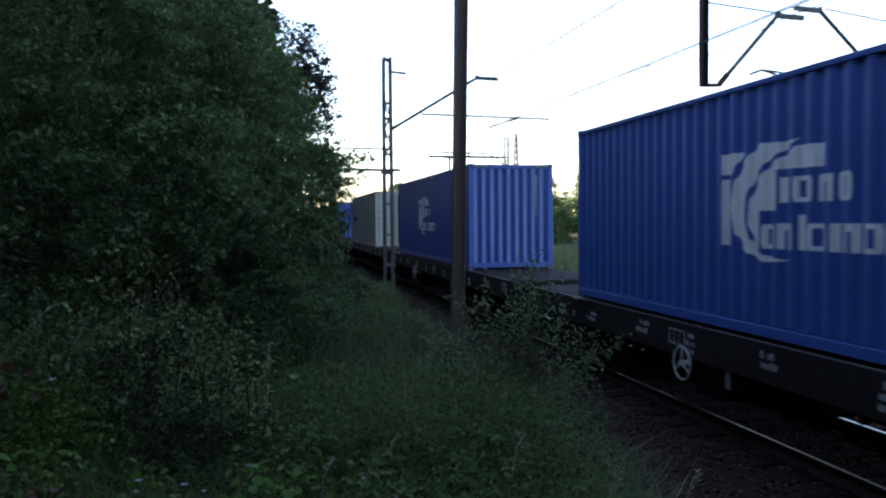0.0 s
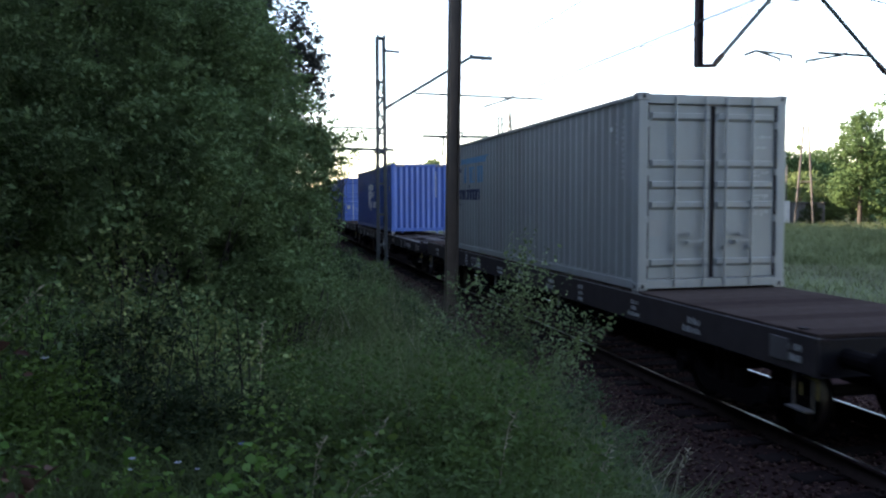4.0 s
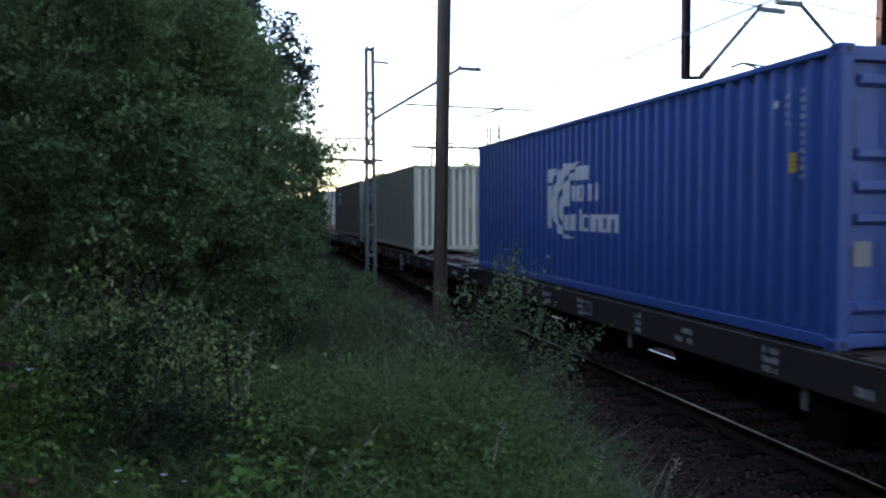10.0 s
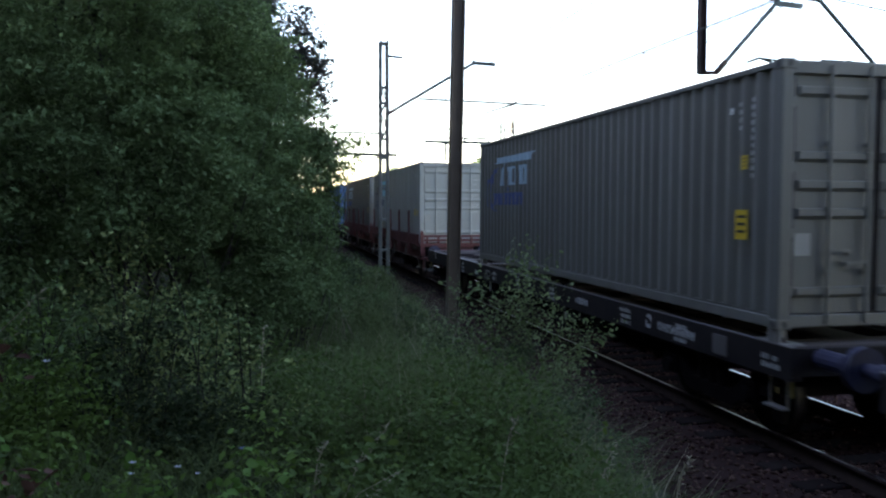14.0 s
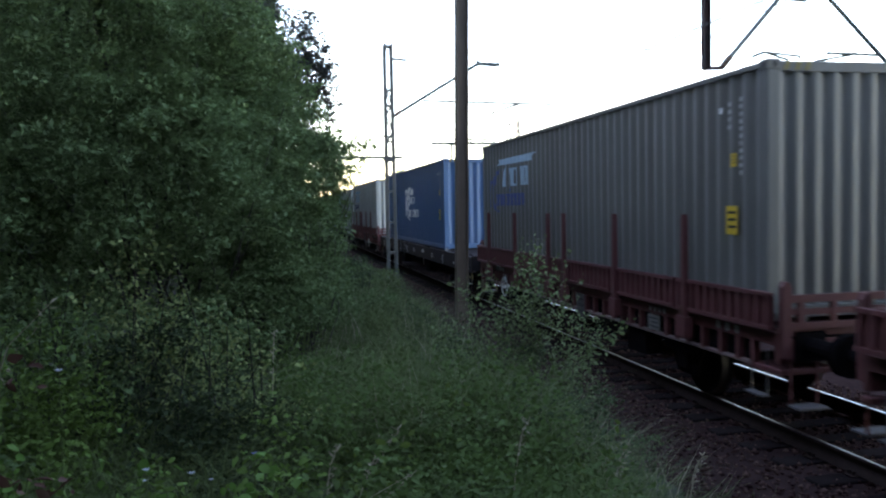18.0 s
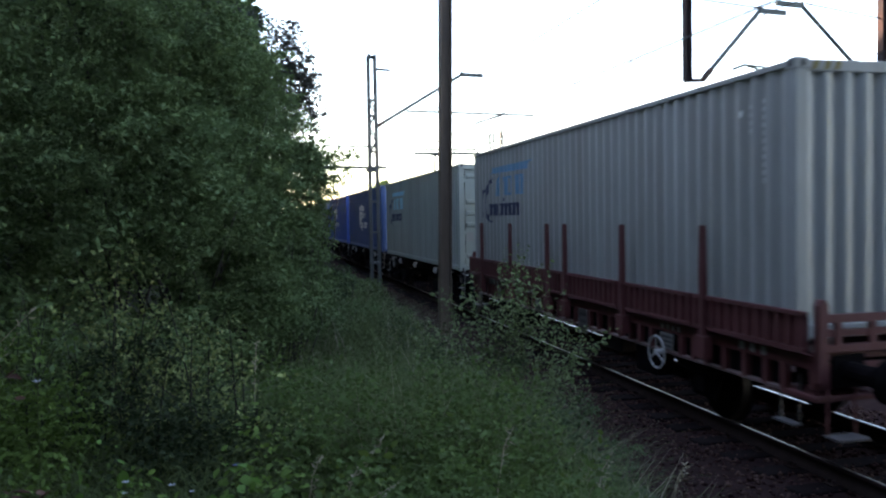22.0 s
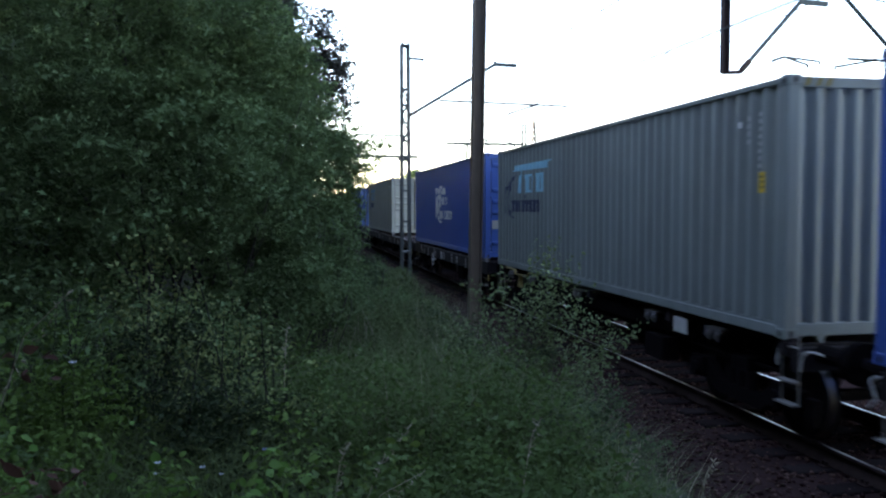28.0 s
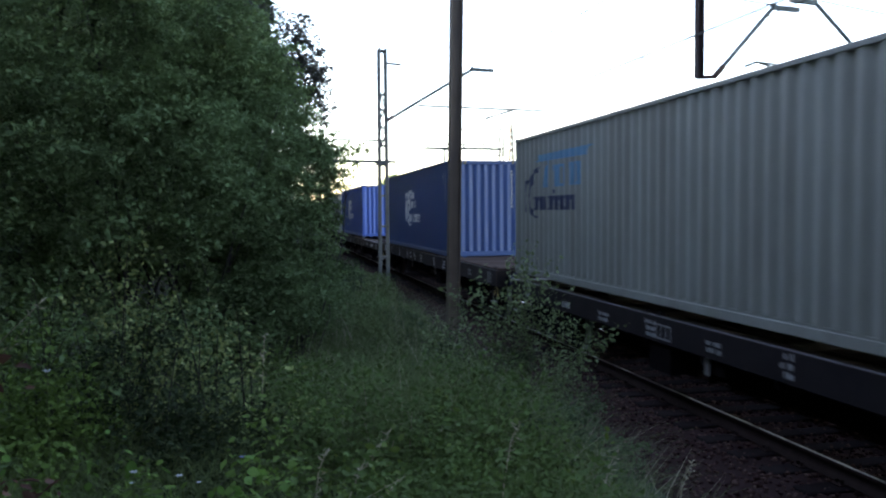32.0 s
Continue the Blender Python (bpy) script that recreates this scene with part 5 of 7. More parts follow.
LABELS = {"sheet": "black bogie flat wagon with a dull steel deck", "planks": "black bogie flat wagon with a weathered plank deck", "skeleton": "black open-framed container wagon on bogies",
          "stakes": "oxide-red two-axle wagon with ribbed side boards and stakes", "spine": "dark skeleton wagon for one container"}
TRAIN = []
for i, (kind, y0, y1) in enumerate(WAGONS):
    if kind == "stakes":
        w = stake_wagon(LABELS[kind], y1 - y0, y0, rg, {8: 10.75, 10: 3.6}.get(i), -0.19 if i == 7 else -0.04)
    elif kind == "spine":
        w = spine_wagon(LABELS[kind], y1 - y0, y0, rg, i == 14)
    else:
        w = bogie_wagon(LABELS[kind], y1 - y0, y0, kind, rg, seats_of(i)[0], handwheel={0: 13.25, 1: 12.9, 3: 8.75, 5: 9.0, 15: 8.47}.get(i), card={4: False, 5: 16.75, 15: 7.0}.get(i, True))
    TRAIN.append((w, XC, y0, 0.0))

def seat_mesh(pale, h):
    bm = bmesh.new()
    box(bm, -0.09, 0.15, -0.26, 0.26, 0.0, 0.018)
    box(bm, -0.07, 0.07, -0.06, 0.08, 0.018, h - 0.001)
    rod(bm, (-0.05, -0.10, 0.018), (-0.05, -0.10, h + 0.05), 0.028, seg=8)
    return mesh_of("container_seat", bm, pale)


BLUE = "blue corrugated steel container with white emblem, {} end leading"
GREY = "pale grey corrugated container with blue and navy emblem, {} end leading"
YP = ((0.60, 0.95, 0.24, 0.34), (0.62, 1.75, 0.12, 0.16))
# container: near end's place in the train, paint, doors at the near end, emblem, yellow plates
LOADS = [(8.99, M_BLUE, False, "white", (), BLUE.format("ribbed")), (29.15, M_BLUE, False, "white", ((0.62, 1.72, 0.10, 0.24),), BLUE.format("ribbed")),
         (49.06, M_GREY, True, "worn", (), GREY.format("door")), (72.08, M_BLUE, False, "white", ((0.62, 1.72, 0.10, 0.24),), BLUE.format("ribbed")),
         (92.30, M_BLUE, True, "white", ((0.62, 1.72, 0.10, 0.20),), BLUE.format("door")), (112.40, M_MIDGREY, False, "two_tone", (), GREY.format("ribbed")),
         (126.37, M_DARKGREY, True, "pale", YP, "dull brownish-grey corrugated container, pale emblem, door end leading"),
         (146.71, M_GREY, True, "two_tone", ((0.80, 1.0, 0.34, 0.22), (0.42, 1.0, 0.12, 0.18)), GREY.format("door")),
         (160.65, M_DARKGREY, False, "pale", YP, "dull brownish-grey corrugated container, pale emblem, ribbed end leading"),
         (177.72, M_BLUE2, False, "white", YP, "faded light-blue corrugated container with a white emblem"),
         (194.69, M_GREY, False, "worn", (), GREY.format("ribbed")), (208.48, M_COOLGREY, True, "two_tone", (), "cool grey corrugated container with a stained door end"),
         (222.14, M_BLUE3, False, "white", YP, BLUE.format("ribbed")), (235.83, M_BLUE, True, "white", (), BLUE.format("door")),
         (249.40, M_SLATE, False, "two_tone", ((0.42, 1.62, 0.12, 0.24),), "cool grey corrugated container with a blue and navy emblem"), (262.96, M_BLUE, True, "white", ((0.62, 1.72, 0.10, 0.24),), BLUE.format("door")),
         (283.13, M_MIDGREY, True, "worn", (), GREY.format("door")), (301.75, M_BLUE3, False, "white", (), BLUE.format("ribbed")),
         (323.4, M_BLUE, False, "white", (), BLUE.format("ribbed")), (337.3, M_GREY, False, "worn", (), GREY.format("ribbed"))]
for y0, paint, doors, em, yellow, label in LOADS:
    c = container(label, paint, doors, em, yellow)
    feet = DECK
    for i, (kind, w0, w1) in enumerate(WAGONS):
        if w0 < y0 + 0.1 < w1:
            zt, feet = seats_of(i)
        if kind in ("sheet", "planks", "skeleton") and w0 < y0 + 0.1 < w1:
            pale = M_SEAT
            seat = cached(("seat", pale.name, zt, feet), lambda: seat_mesh(pale, feet - zt))
            for ys, turn in ((y0 + 0.12, 0), (y0 + CL - 0.12, 180)):
                for x in (-1.13, 1.13):
                    put("container_seat", seat, TRAIN[i][0], pose(x, ys - w0, zt, 0, 0, turn), "pale worn seat under the container's corner")
    TRAIN.append((c, XC - CW / 2, y0, feet))


# ---- overhead line ----
GY = 15.6
gantry = thing("catenary_gantry", "brown steel gantry over the tracks with two hanging posts", "gantry", at=(0, GY, 0))


def h_post(name, x, z0, z1, w, material, parent, lean=0.0):
    bm = bmesh.new()
    f = w / 2
    q = [(-f, -f), (-f + 0.022, -f), (-f + 0.022, -0.008), (f - 0.022, -0.008), (f - 0.022, -f), (f, -f), (f, f), (f - 0.022, f), (f - 0.022, 0.008), (-f + 0.022, 0.008), (-f + 0.022, f), (-f, f)]
    lo = [bm.verts.new((x + u, v, z0)) for u, v in q]
    hi = [bm.verts.new((x + u + lean, v, z1)) for u, v in q]
    k = len(q)
    for i in range(k):
        bm.faces.new((lo[i], lo[(i + 1) % k], hi[(i + 1) % k], hi[i]))
    bm.faces.new(lo[::-1])
    bm.faces.new(hi)
    return part(name, bm, material, parent)


h_post("leg", 3.63, -0.6, 9.4, 0.23, M_POLE, gantry, 0.18)
h_post("leg", 17.6, -0.7, 9.4, 0.23, M_POLE, gantry)
bm = bmesh.new()
for z in (9.0, 9.6):
    for s in (-0.25, 0.25):
        beam(bm, (3.6, s, z), (17.8, s, z), 0.09)
for k in range(20):
    xa, xb = 3.7 + 0.7 * k, 3.7 + 0.7 * (k + 1)
    for s in (-0.25, 0.25):
        beam(bm, (xa, s, 9.0 if k % 2 else 9.6), (xb, s, 9.6 if k % 2 else 9.0), 0.05)
tagged(part("cross_beam", bm, M_POLE, gantry, "lattice beam over the tracks"), kind="stuff")
h_post("hanging_post", 9.05, 5.44, 9.05, 0.145, M_POLE_RED, gantry)
h_post("hanging_post", 13.96, 5.27, 9.05, 0.175, M_POLE_RED, gantry)


def cantilever(parent, foot, top, tip, reg0, reg1, drop, tie=None, thick=1.0):
    """A tube bracket: inclined tube with insulator at the foot, the top clamp bar, the registration arm and its steady arm."""
    bm = bmesh.new()
    foot, top = Vector(foot), Vector(top)
    d = (top - foot).normalized()
    rod(bm, foot + d * 0.34, top, 0.045, seg=8)
    part("bracket_tube", bm, M_TUBE, parent)
    bm = bmesh.new()
    for k in range(6):
        rod(bm, foot + d * (0.04 + 0.05 * k), foot + d * (0.06 + 0.05 * k), 0.065, seg=10)
        rod(bm, foot + d * (0.06 + 0.05 * k), foot + d * (0.09 + 0.05 * k), 0.035, seg=8)
    part("insulator", bm, M_INSUL, parent)
    bm = bmesh.new()
    beam(bm, top, tip, 0.08, 0.10)
    rod(bm, Vector(top) + Vector((0.0, 0, -0.05)), Vector(top) + Vector((0.0, 0, 0.08)), 0.05, seg=8)
    part("clamp_bar", bm, M_TUBE, parent)
    if reg0:
        bm = bmesh.new()
        rod(bm, reg0, reg1, 0.030 * thick, seg=6)
        for a, b in drop:
            rod(bm, a, b, 0.024 * thick, seg=6)
        part("registration_arm", bm, M_TUBE, parent)
    if tie:
        bm = bmesh.new()
        rod(bm, tie[0], tie[1], 0.016, seg=6)
        part("tie_wire", bm, M_WIRE, parent)


for name, a, b in (("post_stub", (9.0, 0, 5.45), (9.44, 0, 5.47)), ("post_stub", (13.96, 0, 5.32), (13.68, 0, 5.45))):
    bm = bmesh.new()
    beam(bm, a, b, 0.09, 0.07)
    part(name, bm, M_POLE_RED, gantry)
cantilever(gantry, (9.40, 0, 5.47), (10.80, 0, 7.00), (11.43, 0, 6.97), (10.14, 0, 5.72), (10.42, 0, 5.82),
           [((10.42, 0, 5.82), (11.28, 0, 5.75)), ((10.42, 0, 5.82), (11.06, 0.1, 5.69)), ((11.28, 0, 5.75), (11.28, 0, 5.68)), ((11.06, 0.1, 5.69), (11.06, 0.1, 5.62))], ((9.1, 0, 7.2), (10.9, 0, 7.05)))
cantilever(gantry, (13.70, 0, 5.43), (11.84, 0, 7.15), (11.2, 0, 7.18), (13.25, 0, 5.81), (11.95, 0, 5.83),
           [((12.55, 0, 5.80), (11.65, 0, 5.65)), ((11.65, 0, 5.65), (11.65, 0, 5.58))], ((13.9, 0, 6.95), (11.95, 0, 7.2)))

lattice = thing("catenary_mast", "slender grey lattice mast with a tube bracket over the track", "catenary mast", "masts along the line", (3.42, 23.5, 0))


def lattice_mast(parent, z0, z1, w, d, material):
    for sx in (-1, 1):
        for sy in (-1, 1):
            bm = bmesh.new()
            beam(bm, (sx * w / 2, sy * d / 2, z0), (sx * w / 2 * 0.8, sy * d / 2, z1), 0.06)
            part("mast_leg", bm, material, parent)
    bm = bmesh.new()
    for k in range(4):
        za, zb = z1 - 2.9 + 0.4 * k, z1 - 2.5 + 0.4 * k
        s = 1 if k % 2 else -1
        for sy in (-1, 1):
            beam(bm, (s * w / 2 * 0.85, sy * d / 2, za), (-s * w / 2 * 0.85, sy * d / 2, zb), 0.035)
    for k in range(6):
        z = z0 + 0.9 * k
        box(bm, -w / 2, w / 2, -d / 2, d / 2, z, z + 0.06)
    for z in (z1 - 0.04, z1 - 1.3, z1 - 1.75, z1 - 2.8):
        box(bm, -w / 2, w / 2, -d / 2, d / 2, z - 0.05, z)
    tagged(part("mast_bracing", bm, material, parent), kind="stuff")


lattice_mast(lattice, -0.5, 7.41, 0.24, 0.3, M_LATTICE)
cantilever(lattice, (0.06, 0, 5.29), (2.72, 0, 6.90), (3.38, 0, 6.88), (1.02, 0, 5.79), (5.0, 0, 5.71), [((3.98, 0, 5.70), (3.14, 0, 5.46)), ((3.14, 0, 5.46), (3.14, 0, 5.41))])
bm = bmesh.new()
rod(bm, (0.1, 0, 7.0), (0.56, 0, 6.97), 0.035, seg=6)
part("stub_arm", bm, M_LATTICE, lattice)

# wires of the two tracks
def wire(name, pts, r, label):
    cs = [a for i, a in enumerate(pts) if i == 0 or a != pts[i - 1]]
    seg = 5
    vs = [(x + r * math.cos(2 * math.pi * k / seg), y, z + r * math.sin(2 * math.pi * k / seg)) for x, y, z in cs for k in range(seg)]
    fs = [(i * seg + k, i * seg + (k + 1) % seg, (i + 1) * seg + (k + 1) % seg, (i + 1) * seg + k) for i in range(len(cs) - 1) for k in range(seg)]
    tagged(put(name, raw(name, vs, fs, M_WIRE)), label, "overhead wire", "overhead wires")


def span(y0, y1, x0, x1, z0, z1, sag, n=14):
    return [(x0 + (x1 - x0) * k / n, y0 + (y1 - y0) * k / n, z0 + (z1 - z0) * k / n - sag * 4 * (k / n) * (1 - k / n)) for k in range(n + 1)]


def tube_wire(name, pts, r):
    bm = bmesh.new()
    for a, b in zip(pts, pts[1:]):
        rod(bm, a, b, r, seg=5)
    return part(name, bm, M_WIRE, None)


for dx in (-0.03, 0.03):
    wire("contact_wire", span(-30, 23.5, 6.5 + dx, 6.56 + dx, 5.05, 5.42, 0.0, 4) + span(23.5, 80, 6.56 + dx, 6.4 + dx, 5.42, 5.45, 0.02, 4), 0.009, "thin copper contact wire over the track")
wire("messenger_wire", span(-30, 23.5, 6.4, 6.6, 6.9, 6.9, 0.25) + span(23.5, 80, 6.6, 6.4, 6.9, 6.9, 0.8), 0.011, "thin messenger wire over the track")
wire("contact_wire", span(-30, 15.6, 11.0, 11.65, 5.60, 5.60, 0.0, 4) + span(15.6, 80, 11.65, 11.1, 5.60, 5.60, 0.02, 4), 0.009, "thin copper contact wire over the far track")
wire("messenger_wire", span(-30, 15.6, 11.2, 11.2, 7.05, 7.05, 0.3) + span(15.6, 80, 11.2, 11.2, 7.05, 7.0, 0.9), 0.012, "thin messenger wire over the far track")

tagged(tube_wire("wire_dropper", [(6.50, 13.35, 5.13), (6.50, 13.30, 5.26), (6.50, 13.10, 5.30), (6.50, 12.75, 5.26), (6.50, 12.55, 5.15)], 0.010), "thin bent dropper loop on the contact wire", "wire dropper", "overhead wires")

# more masts down the line
far_mast = thing("catenary_mast", "grey lattice mast with its bracket further down the line", "catenary mast", "masts along the line", (3.3, 47.0, 0))
lattice_mast(far_mast, -0.5, 7.5, 0.24, 0.3, M_LATTICE)
cantilever(far_mast, (0.06, 0, 5.5), (0.7, 0, 6.90), (3.6, 0, 6.86), (0.06, 0, 5.66), (4.3, 0, 5.62), [((3.9, 0, 5.62), (3.1, 0, 5.46))], thick=2.8)
far_mast = thing("catenary_mast", "grey lattice mast with crossarms beyond the far track", "catenary mast", "masts along the line", (15.6, 52.0, 0))
lattice_mast(far_mast, -0.6, 8.2, 0.3, 0.3, M_LATTICE)
cantilever(far_mast, (-0.1, 0, 6.3), (-1.2, 0, 7.12), (-4.6, 0, 7.12), (-0.1, 0, 6.84), (-5.3, 0, 6.86), [((-4.2, 0, 6.80), (-3.2, 0, 6.74)), ((-2.6, 0, 7.12), (-2.6, 0, 6.85)), ((-3.6, 0, 6.86), (-3.55, 0, 5.6)), ((-3.9, 0, 6.86), (-3.95, 0, 5.6))], thick=2.8)


# ---- the far side: meadow, lamp post, hut, power pole, trees ----
def tube(name, joints, material, parent, seg=5):
    """One bent tapering stem through (place, radius) joints."""
    vs = []
    for p, g in joints:
        vs += [(p[0] + g * math.cos(2 * math.pi * k / seg), p[1] + g * math.sin(2 * math.pi * k / seg), p[2]) for k in range(seg)]
    fs = [(i * seg + k, i * seg + (k + 1) % seg, (i + 1) * seg + (k + 1) % seg, (i + 1) * seg + k) for i in range(len(joints) - 1) for k in range(seg)]
    return put(name, raw(name, vs, fs, material, True), parent)


lamp = thing("street_lamp", "tall concrete lamp post with one short arm", "street lamp", at=(42.0, 73.9, 0.1))
bm = bmesh.new()
rod(bm, (0, 0, -0.3), (0, 0, 12.3), 0.20, 0.13, 10)
part("post", bm, M_OLDPOLE, lamp)
bm = bmesh.new()
rod(bm, (0, 0, 11.3), (-0.9, 0.5, 11.6), 0.07, seg=6)
part("arm", bm, M_OLDPOLE, lamp)
bm = bbox(-0.6, 0.6, -0.16, 0.16, -0.13, 0.13, 0.05)
part("lantern", bm, M_LATTICE, lamp, at=pose(-1.35, 0.62, 11.6, 0, 8, -28))
lamp = thing("street_lamp", "slim curved street lamp far down the line", "street lamp", at=(18.0, 98, 0))
bm = bmesh.new()
rod(bm, (1.6, 0, -0.3), (1.2, 0, 7.6), 0.10, 0.06, 8)
part("post", bm, M_LATTICE, lamp)
tube("arm", [(Vector((1.2, 0, 7.6)), 0.05), (Vector((0.6, 0, 9.2)), 0.05), (Vector((-0.2, 0, 9.6)), 0.05), (Vector((-1.3, 0, 9.5)), 0.06)], M_LATTICE, lamp)


def crown_tree(x, y, h, w, seed, leaf, n=15000, size=0.21, low=0.12, name="field_tree", label="broad leafy tree beyond the meadow in low sunlight", category="tree"):
    r = random.Random(seed)
    rng = np.random.default_rng(seed)
    z0 = float(ground_z(np.array(x), np.array(y)))
    t = thing(name, label, category, "trees beyond the meadow", (x, y, z0))
    tube("trunk", [(Vector((0, 0, -0.2)), w * 0.035), (Vector((0.1, 0, h * 0.45)), w * 0.024), (Vector((0.0, 0.1, h * 0.85)), w * 0.008)], M_BARK, t, 7)
    cl, m = [], 16
    for k in range(m):
        a = 2.4 * k + r.uniform(-0.4, 0.4)
        f = low + (0.88 - low) * (k + 0.5) / m
        zz = h * f
        rad = w * 0.5 * (1.0 - max(0, f - 0.45) ** 2 * 3.0) * r.uniform(0.35, 0.72)
        c = (rad * math.cos(a), rad * math.sin(a), zz)
        tube("limb", [(Vector((0.05, 0, zz * 0.75)), w * 0.012), (Vector(c), w * 0.004)], M_BARK, t)
        s = w * r.uniform(0.17, 0.27)
        cl.append((*c, s, s, s * r.uniform(0.6, 0.85), n // m))
    cl.append((0, 0, h * 0.87, w * 0.16, w * 0.16, h * 0.12, n // 10))
    pts = np.concatenate([clump_points(*c, rng, knots=12, knot=0.2, fill=0.35) for c in cl])
    v, f = leaves(pts, size, rng, 0.2, 0.75)
    put("crown", raw("crown", v, f, leaf), t)
    return t


BUSHY = "dense pale-green bush at the edge of the meadow"
for x, y, h, w, s, leaf, low in ((41.2, 91.6, 13.4, 9.5, 1, L_FAR, 0.15), (37.5, 88, 9.0, 7, 2, L_FAR, 0.05), (42.5, 86.5, 7.6, 8, 3, L_FAR, 0.05), (47.0, 80.0, 11.4, 9.5, 4, L_FAR, 0.15), (57.0, 78.5, 7.8, 8, 5, L_FAR, 0.05), (61.5, 80, 8.2, 8, 6, L_FAR, 0.05),
                                 (54.6, 65.0, 10.9, 6.2, 7, L_FAR, 0.2), (58.8, 63.5, 8.0, 7, 8, L_FAR, 0.1), (63.0, 60, 8.6, 8, 9, L_FAR, 0.1), (33.5, 97, 8.5, 8, 10, L_FAR, 0.05), (28.5, 104, 9.5, 8, 11, L_FAR, 0.05), (52.5, 84, 8.0, 8, 12, L_FAR, 0.05),
                                 (67.0, 78, 9.0, 9, 13, L_FAR, 0.05), (69, 62, 10, 9, 14, L_FAR, 0.05), (36.5, 35.0, 19.0, 9.0, 15, L_FAR, 0.06), (44.5, 42.0, 13.0, 8, 16, L_FAR, 0.05), (40.5, 33, 17, 10, 20, L_FAR, 0.05), (53, 48, 11, 9, 21, L_FAR, 0.05), (66, 54, 9, 8, 17, L_FAR, 0.05), (23.5, 112, 9, 8, 18, L_FAR, 0.05), (19.5, 122, 9, 8, 19, L_FAR, 0.05)):
    crown_tree(x, y, h, w, 100 + s, leaf, low=low)
for x, y, h, w, s in ((39.6, 75.5, 5.4, 5.0, 1), (45.4, 71.2, 5.9, 6.0, 2), (43.0, 74.5, 4.3, 5.0, 3), (47.4, 71.5, 4.2, 4.0, 4), (48.0, 74, 5.6, 6, 5), (36.5, 82, 4.5, 5, 6), (54.5, 73.5, 5.5, 6, 7), (58, 70, 5, 6, 8), (61, 66, 5, 6, 9), (33, 90, 4.5, 6, 10), (60, 57, 4.2, 5, 11), (56.5, 60.5, 3.0, 4, 12)):
    crown_tree(x, y, h, w, 140 + s, L_FAR2, 8000, 0.17, 0.06, "meadow_bush", BUSHY, "bush")

# far belt of woods on the rising ground
rng = np.random.default_rng(31)
pieces = []
for k in range(150):
    az = radians(rng.uniform(-2, 62))
    d = rng.uniform(150, 260)
    x, y = d * math.sin(az), d * math.cos(az)
    z = float(ground_z(np.array(x), np.array(y)))
    hh = rng.uniform(7, 12) if az > radians(14) else rng.uniform(3, 5)
    pts = clump_points(x, y, z + hh * 0.5, rng.uniform(5, 8), rng.uniform(5, 8), hh * 0.55, 420, rng, 14, 0.22, 0.4)
    pieces.append(leaves(pts, 1.1, rng, 0.2, 0.8))
v, f = joined(pieces)
tagged(put("far_woods", raw("far_woods", v, f, L_FAR)), "distant belt of woods on the rising ground", "woods", kind="stuff")

hut = thing("lineside_hut", "small flat-roofed hut with flaking white plaster", "hut", at=(51.7, 71.4, 0.2))
HM = pose(0, 0, 0, 0, 0, -37)
part("wall", bbox(-1.0, 0.1, -0.9, 0.9, 0, 2.25, 0.02), M_PLASTER, hut, "white flaking plaster end", at=HM)
part("wall", bbox(0.11, 3.3, -0.5, 1.3, 0, 2.0, 0.02), M_BRICKWALL, hut, at=HM)
part("roof", bbox(0.0, 3.45, -0.7, 1.5, 2.005, 2.13, 0.02), M_ROOF, hut, at=HM)
part("window", bbox(2.3, 2.95, -0.53, -0.45, 0.95, 1.55, 0.01), M_DARK, hut, at=HM)
tagged(part("road", bbox(2, 16, -1.2, 1.2, -0.2, 0.02, 0.0), M_GRAVEL, None, at=pose(50.5, 62, 0.06, 0, 0, -35)), "pale gravel road across the meadow", "road", kind="structure")

crown_tree(52.75, 69.6, 2.3, 2.3, 171, L_DARKFAR, 2600, 0.12, 0.05, "meadow_bush", "small dark bush before the hut", "bush")
apole = thing("power_pole", "twin-legged wooden power pole with a crossarm", "power pole", at=(51.0, 68.1, 0.1))
AM = pose(0, 0, 0, 0, 0, -37)
for s in (-1, 1):
    bm = bmesh.new()
    rod(bm, (s * 0.85, 0, -0.3), (s * 0.20, 0, 9.5), 0.12, 0.09, 8)
    part("leg", bm, M_OLDPOLE, apole, at=AM)
for name, a, b, w in (("crossarm", (-1.25, 0, 9.4), (1.3, 0, 9.5), 0.12), ("brace", (-0.45, 0, 7.4), (0.45, 0, 7.4), 0.10), ("brace", (-0.62, 0, 4.2), (0.62, 0, 4.2), 0.10)):
    bm = bmesh.new()
    beam(bm, a, b, w)
    part(name, bm, M_OLDPOLE, apole, at=AM)
pole = thing("wooden_pole", "thin wooden pole among the bushes", "pole", at=(52.6, 73.1, 0.1))
bm = bmesh.new()
rod(bm, (0, 0, -0.3), (0, 0, 6.0), 0.09, 0.07, 7)
part("post", bm, M_OLDPOLE, pole)

block = thing("apartment_building", "distant grey concrete apartment block", "apartment block", at=(137.7, 266.5, 3.0))
BM = pose(0, 0, 0, 0, 0, -27)
part("wall", bbox(-6, 6, 0, 10, -4, 19.4, 0.05), M_CONCRETE, block, at=BM)
part("roof", bbox(-6.3, 6.3, -0.3, 10.3, 19.41, 20.0, 0.05), M_ROOF, block, at=BM)
wm = mesh_of("window", bbox(-0.8, 0.8, -0.05, 0.08, 0, 1.4, 0.02), M_DARK)
for fl in range(6):
    for k in range(4):
        put("window", wm, block, BM @ pose(-4.4 + 2.9 * k, 0, 1.5 + 3.0 * fl))
house = thing("house", "pale yellow house with a light roof among trees", "house", at=(114.4, 164, 3.0))
